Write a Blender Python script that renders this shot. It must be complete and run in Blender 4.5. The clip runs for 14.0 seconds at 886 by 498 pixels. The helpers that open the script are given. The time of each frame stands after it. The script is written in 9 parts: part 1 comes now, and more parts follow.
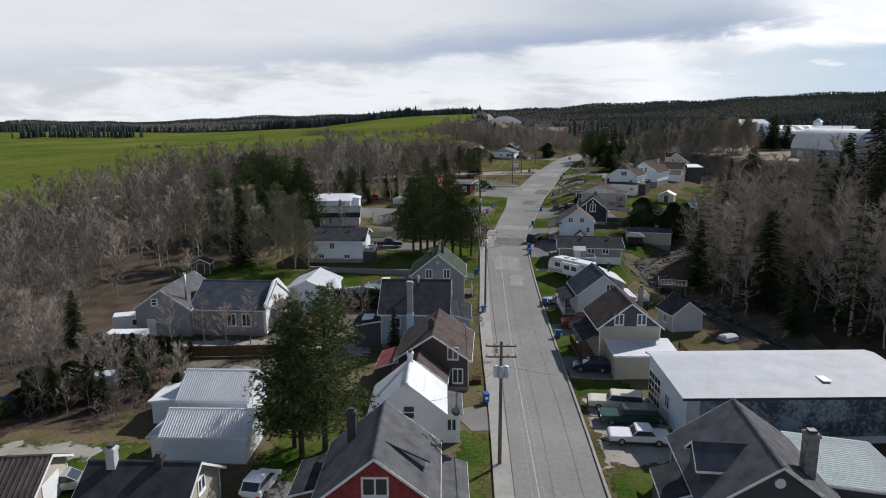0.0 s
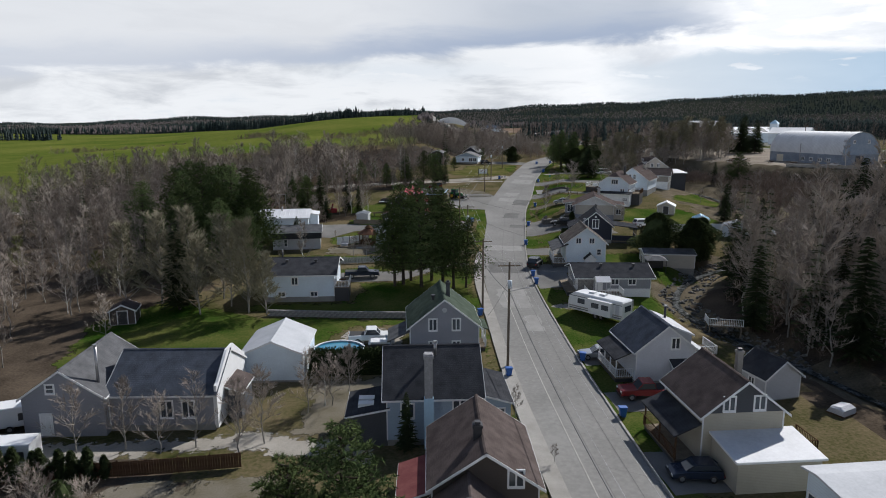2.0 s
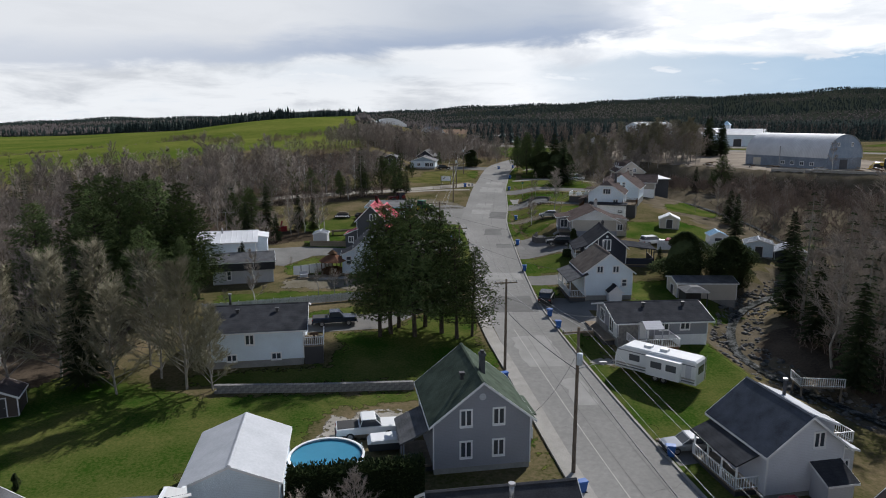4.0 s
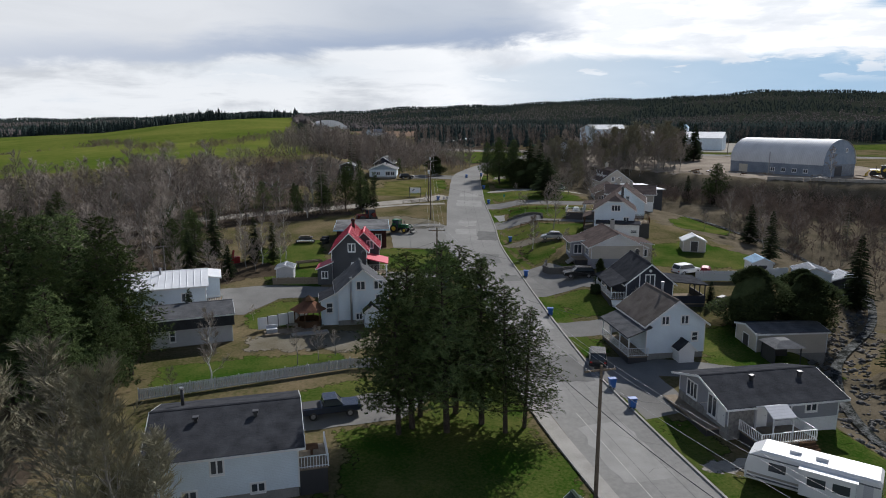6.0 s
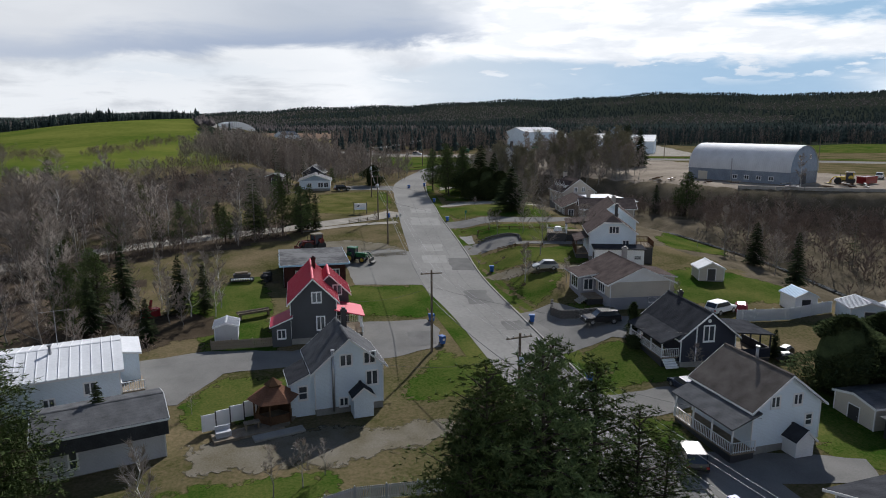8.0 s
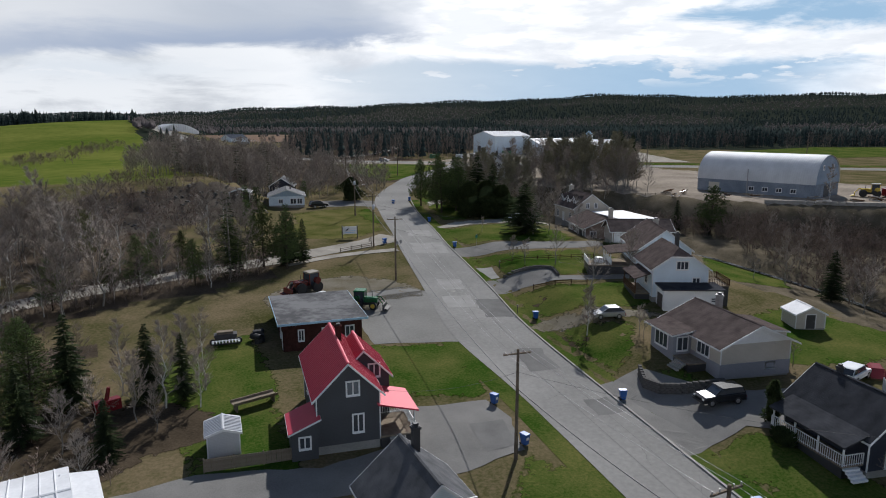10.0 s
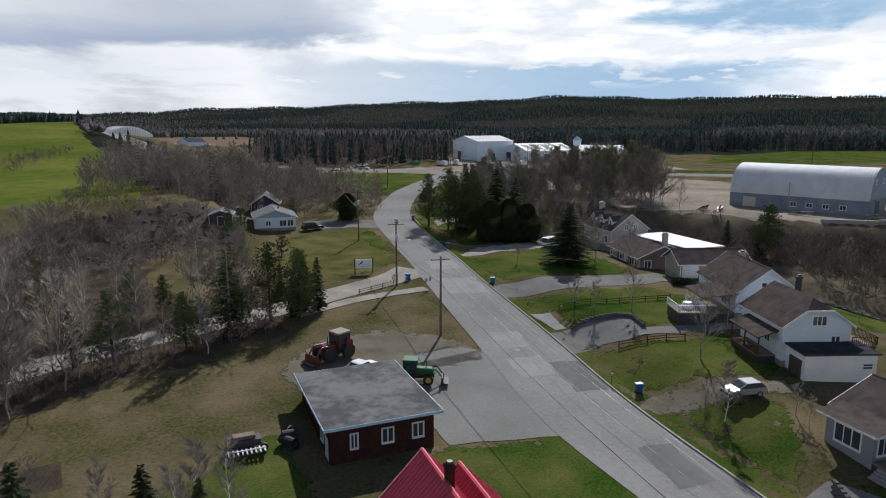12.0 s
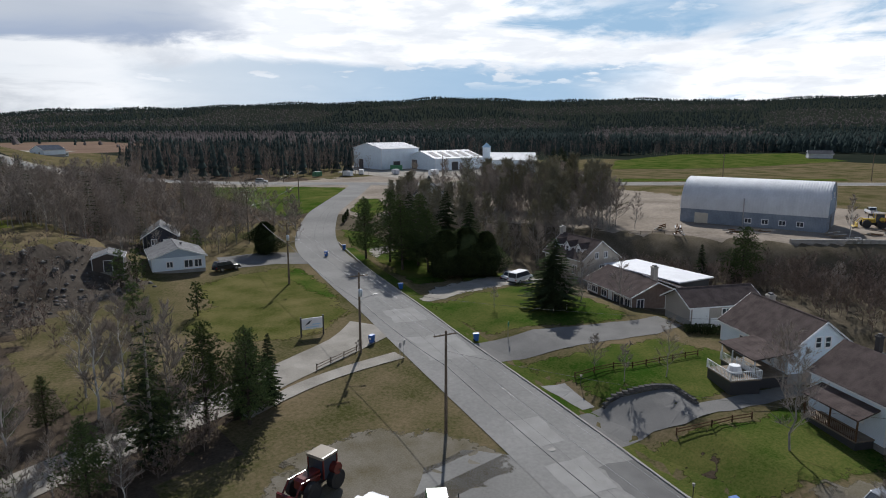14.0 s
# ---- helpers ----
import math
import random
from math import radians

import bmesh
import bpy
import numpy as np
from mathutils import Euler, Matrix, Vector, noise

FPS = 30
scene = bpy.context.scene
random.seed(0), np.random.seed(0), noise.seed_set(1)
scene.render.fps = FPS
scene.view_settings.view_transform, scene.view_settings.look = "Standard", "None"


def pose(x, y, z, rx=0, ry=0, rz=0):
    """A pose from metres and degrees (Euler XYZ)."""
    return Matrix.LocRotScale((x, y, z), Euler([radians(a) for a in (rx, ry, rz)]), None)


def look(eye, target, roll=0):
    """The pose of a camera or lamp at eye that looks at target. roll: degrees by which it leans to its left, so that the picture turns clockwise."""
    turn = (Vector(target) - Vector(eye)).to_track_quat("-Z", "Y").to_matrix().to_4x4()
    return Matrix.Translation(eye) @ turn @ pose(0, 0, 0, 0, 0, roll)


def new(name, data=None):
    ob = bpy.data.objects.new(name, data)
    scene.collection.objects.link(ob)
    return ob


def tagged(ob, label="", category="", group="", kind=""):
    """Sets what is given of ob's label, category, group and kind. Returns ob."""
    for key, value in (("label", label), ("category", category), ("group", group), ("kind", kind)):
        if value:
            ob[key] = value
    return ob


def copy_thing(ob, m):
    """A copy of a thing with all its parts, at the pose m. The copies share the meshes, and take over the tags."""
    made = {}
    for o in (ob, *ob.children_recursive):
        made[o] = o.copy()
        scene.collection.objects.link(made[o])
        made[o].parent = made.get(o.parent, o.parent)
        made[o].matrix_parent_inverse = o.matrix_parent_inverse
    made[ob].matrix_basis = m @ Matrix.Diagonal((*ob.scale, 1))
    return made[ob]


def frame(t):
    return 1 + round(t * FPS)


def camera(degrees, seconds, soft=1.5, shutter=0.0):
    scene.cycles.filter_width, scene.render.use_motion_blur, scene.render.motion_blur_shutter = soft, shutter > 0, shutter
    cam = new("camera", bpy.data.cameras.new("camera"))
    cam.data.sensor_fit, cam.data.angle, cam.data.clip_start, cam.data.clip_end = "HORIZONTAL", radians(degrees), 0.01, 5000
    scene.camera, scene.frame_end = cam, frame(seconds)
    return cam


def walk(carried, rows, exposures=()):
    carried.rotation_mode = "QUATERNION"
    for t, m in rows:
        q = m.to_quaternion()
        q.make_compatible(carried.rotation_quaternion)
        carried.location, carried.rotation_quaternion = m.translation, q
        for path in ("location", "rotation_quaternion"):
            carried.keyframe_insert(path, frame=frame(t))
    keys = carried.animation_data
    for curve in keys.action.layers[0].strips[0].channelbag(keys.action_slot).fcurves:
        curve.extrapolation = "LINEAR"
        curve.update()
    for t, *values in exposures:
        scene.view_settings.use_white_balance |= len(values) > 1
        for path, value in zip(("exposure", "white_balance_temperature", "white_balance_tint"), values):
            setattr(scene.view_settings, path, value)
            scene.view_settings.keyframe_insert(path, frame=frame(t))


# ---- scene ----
cam = camera(67.4, 14.0, 1.0)
METRES, EYE, TILT, LEAN, TURN = 181.0, 28.6, 2.65, -1.55, 2.4
ROWS = [
    (0.0, 0.0, 0.0, 0.0, -0.4, -13.67, 1.65),
    (0.5, -0.0117, 0.0339, -0.0008, -1.33, -13.65, 1.61),
    (1.0, -0.023, 0.0679, -0.0016, -2.24, -13.67, 1.56),
    (1.5, -0.0336, 0.1023, -0.0029, -4.06, -13.69, 1.48),
    (2.0, -0.0427, 0.137, -0.0041, -5.75, -13.71, 1.38),
    (2.5, -0.0512, 0.1718, -0.0053, -6.8, -13.71, 1.31),
    (3.0, -0.0591, 0.2067, -0.0067, -8.11, -13.71, 1.23),
    (3.5, -0.0667, 0.2417, -0.0078, -9.08, -13.72, 1.2),
    (4.0, -0.0735, 0.2766, -0.009, -11.58, -13.76, 1.07),
    (6.5, -0.102, 0.4534, -0.0093, -19.37, -13.77, 0.68),
    (7.0, -0.1061, 0.4887, -0.0092, -22.25, -13.79, 0.53),
    (7.5, -0.1091, 0.524, -0.0092, -24.01, -13.8, 0.43),
    (8.0, -0.1114, 0.5595, -0.0089, -25.24, -13.8, 0.36),
    (10.5, -0.1171, 0.7383, -0.0052, -30.9, -13.75, -0.04),
    (11.0, -0.1172, 0.7741, -0.0043, -31.49, -13.73, -0.12),
    (11.5, -0.1167, 0.8101, -0.0031, -32.04, -13.71, -0.15),
    (12.0, -0.1155, 0.8459, -0.0024, -33.85, -13.7, -0.23),
    (12.5, -0.1122, 0.8814, -0.0009, -37.27, -13.68, -0.35),
    (13.0, -0.1082, 0.9154, 0.0013, -40.29, -13.63, -0.5),
    (13.5, -0.1027, 0.9504, 0.0036, -42.5, -13.59, -0.59),
    (14.0, -0.0971, 0.9855, 0.0059, -44.14, -13.56, -0.68),
]
walk(cam, [(t, pose(0, 0, EYE, TILT, LEAN, TURN) @ pose(METRES * x, METRES * y, METRES * z, 90 + pitch, roll, yaw)) for t, x, y, z, yaw, pitch, roll in ROWS], [(0.0, 0.12, 6400, 10.5), (14.0, 0.07, 6300, 10.5)])

# ---- sky and sun ----
SUN_AZ, SUN_EL = 44.0, 37.0          # degrees clockwise from +y, and above the horizon
sun_dir = Vector((math.sin(radians(SUN_AZ)) * math.cos(radians(SUN_EL)), math.cos(radians(SUN_AZ)) * math.cos(radians(SUN_EL)), math.sin(radians(SUN_EL))))
sun = new("sun", bpy.data.lights.new("sun", "SUN"))
sun.data.energy, sun.data.angle, sun.data.color = 4.7, radians(0.8), (1.0, 0.975, 0.94)
sun.matrix_world = look(sun_dir * 100, (0, 0, 0))
scene.view_settings.exposure = 0.0

world = bpy.data.worlds.new("world")
scene.world = world
world.use_nodes = True
wn, wl = world.node_tree.nodes, world.node_tree.links
wn.clear()


def wnode(kind, **values):
    n = wn.new(kind)
    for key, value in values.items():
        n.inputs[key].default_value = value
    return n


def wmath(op, a, b=None, clamp=False):
    n = wn.new("ShaderNodeMath")
    n.operation, n.use_clamp = op, clamp
    for i, v in enumerate((a, b)):
        if v is None:
            continue
        if isinstance(v, (int, float)):
            n.inputs[i].default_value = v
        else:
            wl.new(v, n.inputs[i])
    return n.outputs[0]


def wmix(f, a, b):
    n = wn.new("ShaderNodeMix")
    n.data_type = "RGBA"
    for i, v in ((0, f), (6, a), (7, b)):
        if isinstance(v, (int, float)):
            n.inputs[i].default_value = v
        elif isinstance(v, tuple):
            n.inputs[i].default_value = (*v, 1)
        else:
            wl.new(v, n.inputs[i])
    return n.outputs[2]


coords = wn.new("ShaderNodeTexCoord").outputs["Generated"]
split = wn.new("ShaderNodeSeparateXYZ")
wl.new(coords, split.inputs[0])
stretch = wn.new("ShaderNodeCombineXYZ")
wl.new(wmath("MULTIPLY", split.outputs[0], 1.0), stretch.inputs[0])
wl.new(wmath("MULTIPLY", split.outputs[1], 1.0), stretch.inputs[1])
wl.new(wmath("MULTIPLY", split.outputs[2], 4.2), stretch.inputs[2])
big = wnode("ShaderNodeTexNoise", Scale=1.55, Detail=7.0, Roughness=0.55, Distortion=0.25)
wl.new(stretch.outputs[0], big.inputs["Vector"])
fine_n = wnode("ShaderNodeTexNoise", Scale=5.5, Detail=7.0, Roughness=0.6, Distortion=0.4)
wl.new(stretch.outputs[0], fine_n.inputs["Vector"])
azim = wmath("MULTIPLY", wmath("ARCTAN2", split.outputs[0], split.outputs[1]), 57.3)
elev = wmath("MULTIPLY", wmath("ARCSINE", split.outputs[2]), 57.3)


def lump(a0, e0, wa, we):
    """A soft cloud bank or gap round an azimuth and elevation, in degrees."""
    u = wmath("POWER", wmath("ABSOLUTE", wmath("DIVIDE", wmath("SUBTRACT", azim, a0), wa)), 2.0)
    v = wmath("POWER", wmath("ABSOLUTE", wmath("DIVIDE", wmath("SUBTRACT", elev, e0), we)), 2.0)
    return wmath("POWER", 2.718, wmath("MULTIPLY", wmath("ADD", u, v), -1.0))

def ws(v, a, b):
    """A smooth step of a value from a to b."""
    n = wn.new("ShaderNodeMapRange")
    n.interpolation_type = "SMOOTHSTEP"
    wl.new(v, n.inputs[0])
    n.inputs[1].default_value, n.inputs[2].default_value = a, b
    return n.outputs[0]


def wmul(*vs):
    out = vs[0]
    for v in vs[1:]:
        out = wmath("MULTIPLY", out, v)
    return out


# wind-torn edges: elevation and azimuth shifted by noise
el = wmath("ADD", elev, wmath("MULTIPLY", wmath("SUBTRACT", fine_n.outputs[0], 0.5), 3.4))
az = wmath("ADD", azim, wmath("MULTIPLY", wmath("SUBTRACT", big.outputs[0], 0.5), 22.0))
upper = ws(elev, 12.0, 26.0)
# a long grey shelf of cloud, low blue gaps under and beside it
over = wmath("SUBTRACT", el, wmath("ADD", wmath("MULTIPLY", azim, 0.062), 5.35))
shelf = wmul(ws(over, -0.5, 0.45), ws(az, 31.0, 22.0), ws(elev, 20.0, 11.0))
under = wmul(shelf, ws(over, 2.6, 0.3))
low_gap = wmul(ws(az, 15.0, 25.0), ws(az, 62.0, 52.0), ws(el, 5.3, 4.4))
high_gap = wmul(ws(az, 47.0, 56.0), ws(az, 70.0, 60.0), ws(el, 6.8, 8.6), 0.75)
thin = wmul(lump(1.0, 4.1, 8.0, 0.9), 0.5)
puffs = wnode("ShaderNodeTexNoise", Scale=13.0, Detail=6.0, Roughness=0.55, Distortion=0.2)
wl.new(stretch.outputs[0], puffs.inputs["Vector"])
puff = wmul(ws(puffs.outputs[0], 0.56, 0.63), ws(elev, 2.6, 4.2))
open_sky = wmath("MAXIMUM", wmath("MAXIMUM", low_gap, high_gap), thin)
cover = wmath("ADD", wmath("MULTIPLY", big.outputs[0], 0.6), wmath("MULTIPLY", fine_n.outputs[0], 0.4))
broken = wmath("SUBTRACT", cover, wmath("MULTIPLY", upper, 0.155))
mask = wmath("MULTIPLY", ws(broken, 0.38, 0.47), wmath("SUBTRACT", 1.0, wmath("MULTIPLY", open_sky, wmath("SUBTRACT", 0.92, wmath("MULTIPLY", puff, 0.75)))))
side = ws(azim, 4.0, 34.0)
ripple = ws(fine_n.outputs[0], 0.42, 0.66)
lit = wmix(side, (0.80, 0.82, 0.84), (1.1, 1.1, 1.1))
grey = wmix(side, (0.56, 0.585, 0.62), (0.62, 0.66, 0.72))
puffy = wmul(ws(puffs.outputs[0], 0.44, 0.6), side, 0.55)
body0 = wmix(wmath("MULTIPLY", ripple, wmath("SUBTRACT", 1.0, wmath("MULTIPLY", side, 0.45))), lit, grey)
body = wmix(puffy, body0, (0.72, 0.76, 0.81))
cloud0 = wmix(wmath("MULTIPLY", shelf, 0.85), body, wmix(ws(azim, -6.0, 14.0), (0.69, 0.71, 0.74), (0.46, 0.51, 0.59)))
cloud1 = wmix(wmath("MULTIPLY", under, wmath("ADD", wmath("MULTIPLY", ws(azim, -26.0, 6.0), 0.5), 0.35)), cloud0, (0.34, 0.41, 0.54))
cloud = wmix(wmul(lump(29.0, 4.6, 9.0, 0.6), 0.7), cloud1, (0.5, 0.56, 0.64))
nishita = wn.new("ShaderNodeTexSky")
nishita.sky_type, nishita.sun_disc = "NISHITA", False
nishita.sun_elevation, nishita.sun_rotation = radians(SUN_EL), radians(SUN_AZ)
raised = wn.new("ShaderNodeVectorMath")
raised.operation = "ADD"
wl.new(coords, raised.inputs[0])
raised.inputs[1].default_value = (0, 0, 0.3)
unit = wn.new("ShaderNodeVectorMath")
unit.operation = "NORMALIZE"
wl.new(raised.outputs[0], unit.inputs[0])
wl.new(unit.outputs[0], nishita.inputs["Vector"])
sky_bg = wnode("ShaderNodeBackground", Strength=0.07)
rich = wnode("ShaderNodeHueSaturation", Saturation=1.3)
wl.new(nishita.outputs[0], rich.inputs["Color"])
wl.new(rich.outputs[0], sky_bg.inputs[0])
cloud_bg = wnode("ShaderNodeBackground", Strength=1.0)
wl.new(cloud, cloud_bg.inputs[0])
blend = wn.new("ShaderNodeMixShader")
wl.new(mask, blend.inputs[0])
low_bg = wnode("ShaderNodeBackground", Strength=1.0)
wl.new(wmix(ws(azim, 19.0, 46.0), (0.6, 0.67, 0.74), (0.33, 0.5, 0.68)), low_bg.inputs[0])
clear_sky = wn.new("ShaderNodeMixShader")
wl.new(ws(elev, 9.0, 24.0), clear_sky.inputs[0])
wl.new(low_bg.outputs[0], clear_sky.inputs[1])
wl.new(sky_bg.outputs[0], clear_sky.inputs[2])
wl.new(clear_sky.outputs[0], blend.inputs[1])
wl.new(cloud_bg.outputs[0], blend.inputs[2])
wl.new(blend.outputs[0], wn.new("ShaderNodeOutputWorld").inputs[0])

# ---- materials ----
def mat(name, a, b, scale=1.0, rough=0.85, bump=0.2, metal=0.0, fine=9.0, stripe=None, vary=0.0, low=0.35, high=0.65, gloss=0.5):
    """A surface of two colours mixed by noise at two scales. stripe: (axis, period, depth) of boards or ribs."""
    m = bpy.data.materials.new(name)
    m.use_nodes = True
    n, l = m.node_tree.nodes, m.node_tree.links
    bsdf = n["Principled BSDF"]
    bsdf.inputs["Roughness"].default_value, bsdf.inputs["Metallic"].default_value = rough, metal
    bsdf.inputs["Specular IOR Level"].default_value = gloss if rough < 0.8 else 0.0
    tc = n.new("ShaderNodeTexCoord").outputs["Object"]
    n1, n2 = n.new("ShaderNodeTexNoise"), n.new("ShaderNodeTexNoise")
    n1.inputs["Scale"].default_value, n1.inputs["Detail"].default_value = scale, 5
    n2.inputs["Scale"].default_value, n2.inputs["Detail"].default_value = scale * fine, 6
    n2.inputs["Roughness"].default_value = 0.62
    for t in (n1, n2):
        l.new(tc, t.inputs["Vector"])
    add = n.new("ShaderNodeMath")
    add.operation = "MULTIPLY_ADD"
    l.new(n2.outputs[0], add.inputs[0])
    add.inputs[1].default_value = 0.45
    half = n.new("ShaderNodeMath")
    half.operation = "MULTIPLY"
    l.new(n1.outputs[0], half.inputs[0])
    half.inputs[1].default_value = 0.55
    l.new(half.outputs[0], add.inputs[2])
    ramp = n.new("ShaderNodeValToRGB")
    ramp.color_ramp.elements[0].position, ramp.color_ramp.elements[0].color = low, (*a, 1)
    ramp.color_ramp.elements[1].position, ramp.color_ramp.elements[1].color = high, (*b, 1)
    l.new(add.outputs[0], ramp.inputs[0])
    colour, relief = ramp.outputs[0], n2.outputs[0]
    if stripe:
        axis, period, depth = stripe
        sep = n.new("ShaderNodeSeparateXYZ")
        l.new(tc, sep.inputs[0])
        saw = n.new("ShaderNodeMath")
        saw.operation = "FRACT"
        div = n.new("ShaderNodeMath")
        div.operation = "DIVIDE"
        l.new(sep.outputs[axis], div.inputs[0])
        div.inputs[1].default_value = period
        l.new(div.outputs[0], saw.inputs[0])
        groove = n.new("ShaderNodeMath")
        groove.operation = "LESS_THAN"
        l.new(saw.outputs[0], groove.inputs[0])
        groove.inputs[1].default_value = 0.12
        dark = n.new("ShaderNodeMix")
        dark.data_type, dark.blend_type = "RGBA", "MULTIPLY"
        k = n.new("ShaderNodeMath")
        k.operation = "MULTIPLY"
        l.new(groove.outputs[0], k.inputs[0])
        k.inputs[1].default_value = depth
        l.new(k.outputs[0], dark.inputs[0])
        l.new(colour, dark.inputs[6])
        dark.inputs[7].default_value = (0.45, 0.45, 0.45, 1)
        colour = dark.outputs[2]
        mix = n.new("ShaderNodeMath")
        mix.operation = "MULTIPLY_ADD"
        l.new(saw.outputs[0], mix.inputs[0])
        mix.inputs[1].default_value = 0.8
        l.new(n2.outputs[0], mix.inputs[2])
        relief = mix.outputs[0]
    if vary:
        info = n.new("ShaderNodeObjectInfo")
        isl = n.new("ShaderNodeNewGeometry")
        tot = n.new("ShaderNodeMath")
        tot.operation = "ADD"
        l.new(info.outputs["Random"], tot.inputs[0])
        l.new(isl.outputs["Random Per Island"], tot.inputs[1])
        hsv = n.new("ShaderNodeHueSaturation")
        rng = n.new("ShaderNodeMapRange")
        rng.inputs["From Max"].default_value = 2.0
        rng.inputs["To Min"].default_value, rng.inputs["To Max"].default_value = 1 - vary, 1 + vary
        l.new(tot.outputs[0], rng.inputs[0])
        l.new(rng.outputs[0], hsv.inputs["Value"])
        l.new(colour, hsv.inputs["Color"])
        colour = hsv.outputs[0]
    l.new(colour, bsdf.inputs["Base Color"])
    bp = n.new("ShaderNodeBump")
    bp.inputs["Strength"].default_value, bp.inputs["Distance"].default_value = bump, 0.03
    l.new(relief, bp.inputs["Height"])
    l.new(bp.outputs[0], bsdf.inputs["Normal"])
    return m


def siding(name, c, period=0.13):
    return mat(name, tuple(v * 0.86 for v in c), c, 0.5, 0.75, 0.35, stripe=(2, period, 0.35), fine=14)


def shingle(name, c):
    return mat(name, tuple(v * 0.62 for v in c), tuple(v * 1.25 for v in c), 0.9, 0.92, 0.5, stripe=(2, 0.11, 0.3), fine=16)


def thinning(m):
    """Lets a ground cover thin out towards its border, by the attribute "border" of its mesh."""
    n, l = m.node_tree.nodes, m.node_tree.links
    rim, tc, noise = n.new("ShaderNodeAttribute"), n.new("ShaderNodeTexCoord"), n.new("ShaderNodeTexNoise")
    rim.attribute_name = "border"
    noise.inputs["Scale"].default_value, noise.inputs["Detail"].default_value = 1.6, 6
    l.new(tc.outputs["Object"], noise.inputs["Vector"])
    wide, gap, soft = n.new("ShaderNodeMapRange"), n.new("ShaderNodeMath"), n.new("ShaderNodeMapRange")
    for node, row in ((wide, (0.3, 0.7, 0.12, 0.95)), (soft, (-0.1, 0.22, 0.0, 1.0))):
        for k, v in enumerate(row):
            node.inputs[k + 1].default_value = v
    gap.operation = "SUBTRACT"
    l.new(noise.outputs[0], wide.inputs[0])
    l.new(rim.outputs["Fac"], gap.inputs[0])
    l.new(wide.outputs[0], gap.inputs[1])
    l.new(gap.outputs[0], soft.inputs[0])
    mix, clear_ = n.new("ShaderNodeMixShader"), n.new("ShaderNodeBsdfTransparent")
    l.new(soft.outputs[0], mix.inputs[0])
    l.new(n["Principled BSDF"].outputs[0], mix.inputs[1])
    l.new(clear_.outputs[0], mix.inputs[2])
    l.new(mix.outputs[0], n["Material Output"].inputs["Surface"])
    return m


def paint(name, c, rough=0.35, metal=0.0, bump=0.03):
    return mat(name, tuple(v * 0.9 for v in c), c, 1.5, rough, bump, metal)


LAWN = thinning(mat("lawn", (0.025, 0.058, 0.008), (0.108, 0.108, 0.034), 0.16, 0.95, 0.7, fine=25, low=0.4, high=0.64))
DRY = mat("dry_lawn", (0.05, 0.054, 0.018), (0.155, 0.12, 0.074), 0.12, 0.95, 0.7, fine=25, low=0.38, high=0.62)
FIELD = mat("field", (0.048, 0.082, 0.012), (0.14, 0.146, 0.036), 0.014, 0.95, 0.3, fine=14)
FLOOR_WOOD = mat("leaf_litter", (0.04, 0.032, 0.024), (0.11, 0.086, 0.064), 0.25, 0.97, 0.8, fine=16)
ASPHALT = mat("asphalt", (0.185, 0.181, 0.172), (0.26, 0.254, 0.241), 0.1, 0.9, 0.2, fine=22, low=0.36, high=0.62)
PATCH = mat("asphalt_patch", (0.125, 0.122, 0.118), (0.18, 0.177, 0.17), 0.5, 0.9, 0.25, fine=30)
PALE = mat("asphalt_pale", (0.24, 0.235, 0.223), (0.315, 0.308, 0.292), 0.6, 0.9, 0.25, fine=25)
DRIVE = mat("driveway_asphalt", (0.14, 0.137, 0.13), (0.21, 0.204, 0.193), 0.3, 0.92, 0.3, fine=28)
GRAVEL = thinning(mat("gravel", (0.21, 0.195, 0.168), (0.36, 0.335, 0.295), 0.35, 0.96, 0.7, fine=24))
DIRT = mat("yard_dirt", (0.17, 0.146, 0.12), (0.33, 0.285, 0.235), 0.07, 0.96, 0.6, fine=18)
WORN = thinning(mat("worn_gravel", (0.1, 0.086, 0.052), (0.195, 0.178, 0.15), 0.35, 0.96, 0.7, fine=20, low=0.34, high=0.68))
YARD = mat("yard_asphalt", (0.165, 0.161, 0.15), (0.235, 0.23, 0.216), 0.14, 0.94, 0.3, fine=26)
BANKSOIL = mat("bank_soil", (0.06, 0.052, 0.034), (0.155, 0.13, 0.095), 0.3, 0.97, 0.8, fine=12)
SCREE = mat("scree", (0.032, 0.027, 0.022), (0.12, 0.103, 0.086), 0.22, 0.95, 1.0, fine=9)
CONCRETE = mat("concrete", (0.25, 0.24, 0.22), (0.36, 0.345, 0.32), 0.7, 0.9, 0.25, fine=14)
FOUND = mat("foundation", (0.2, 0.2, 0.195), (0.29, 0.285, 0.275), 0.8, 0.9, 0.3)
LINE = mat("road_paint", (0.3, 0.29, 0.27), (0.45, 0.44, 0.4), 2.0, 0.8, 0.1)
WHITE = siding("white_siding", (0.8, 0.81, 0.82))
BLUEW = siding("pale_blue_siding", (0.69, 0.78, 0.86))
GREY = siding("grey_siding", (0.27, 0.28, 0.32))
LGREY = siding("light_grey_siding", (0.5, 0.51, 0.55))
BLUE = siding("blue_grey_siding", (0.33, 0.42, 0.53))
NAVY = siding("navy_siding", (0.022, 0.027, 0.045))
CHAR = siding("charcoal_siding", (0.06, 0.065, 0.075))
BROWN = siding("brown_siding", (0.075, 0.06, 0.052))
TAN = siding("tan_siding", (0.42, 0.39, 0.32))
BEIGE = siding("beige_siding", (0.52, 0.48, 0.42))
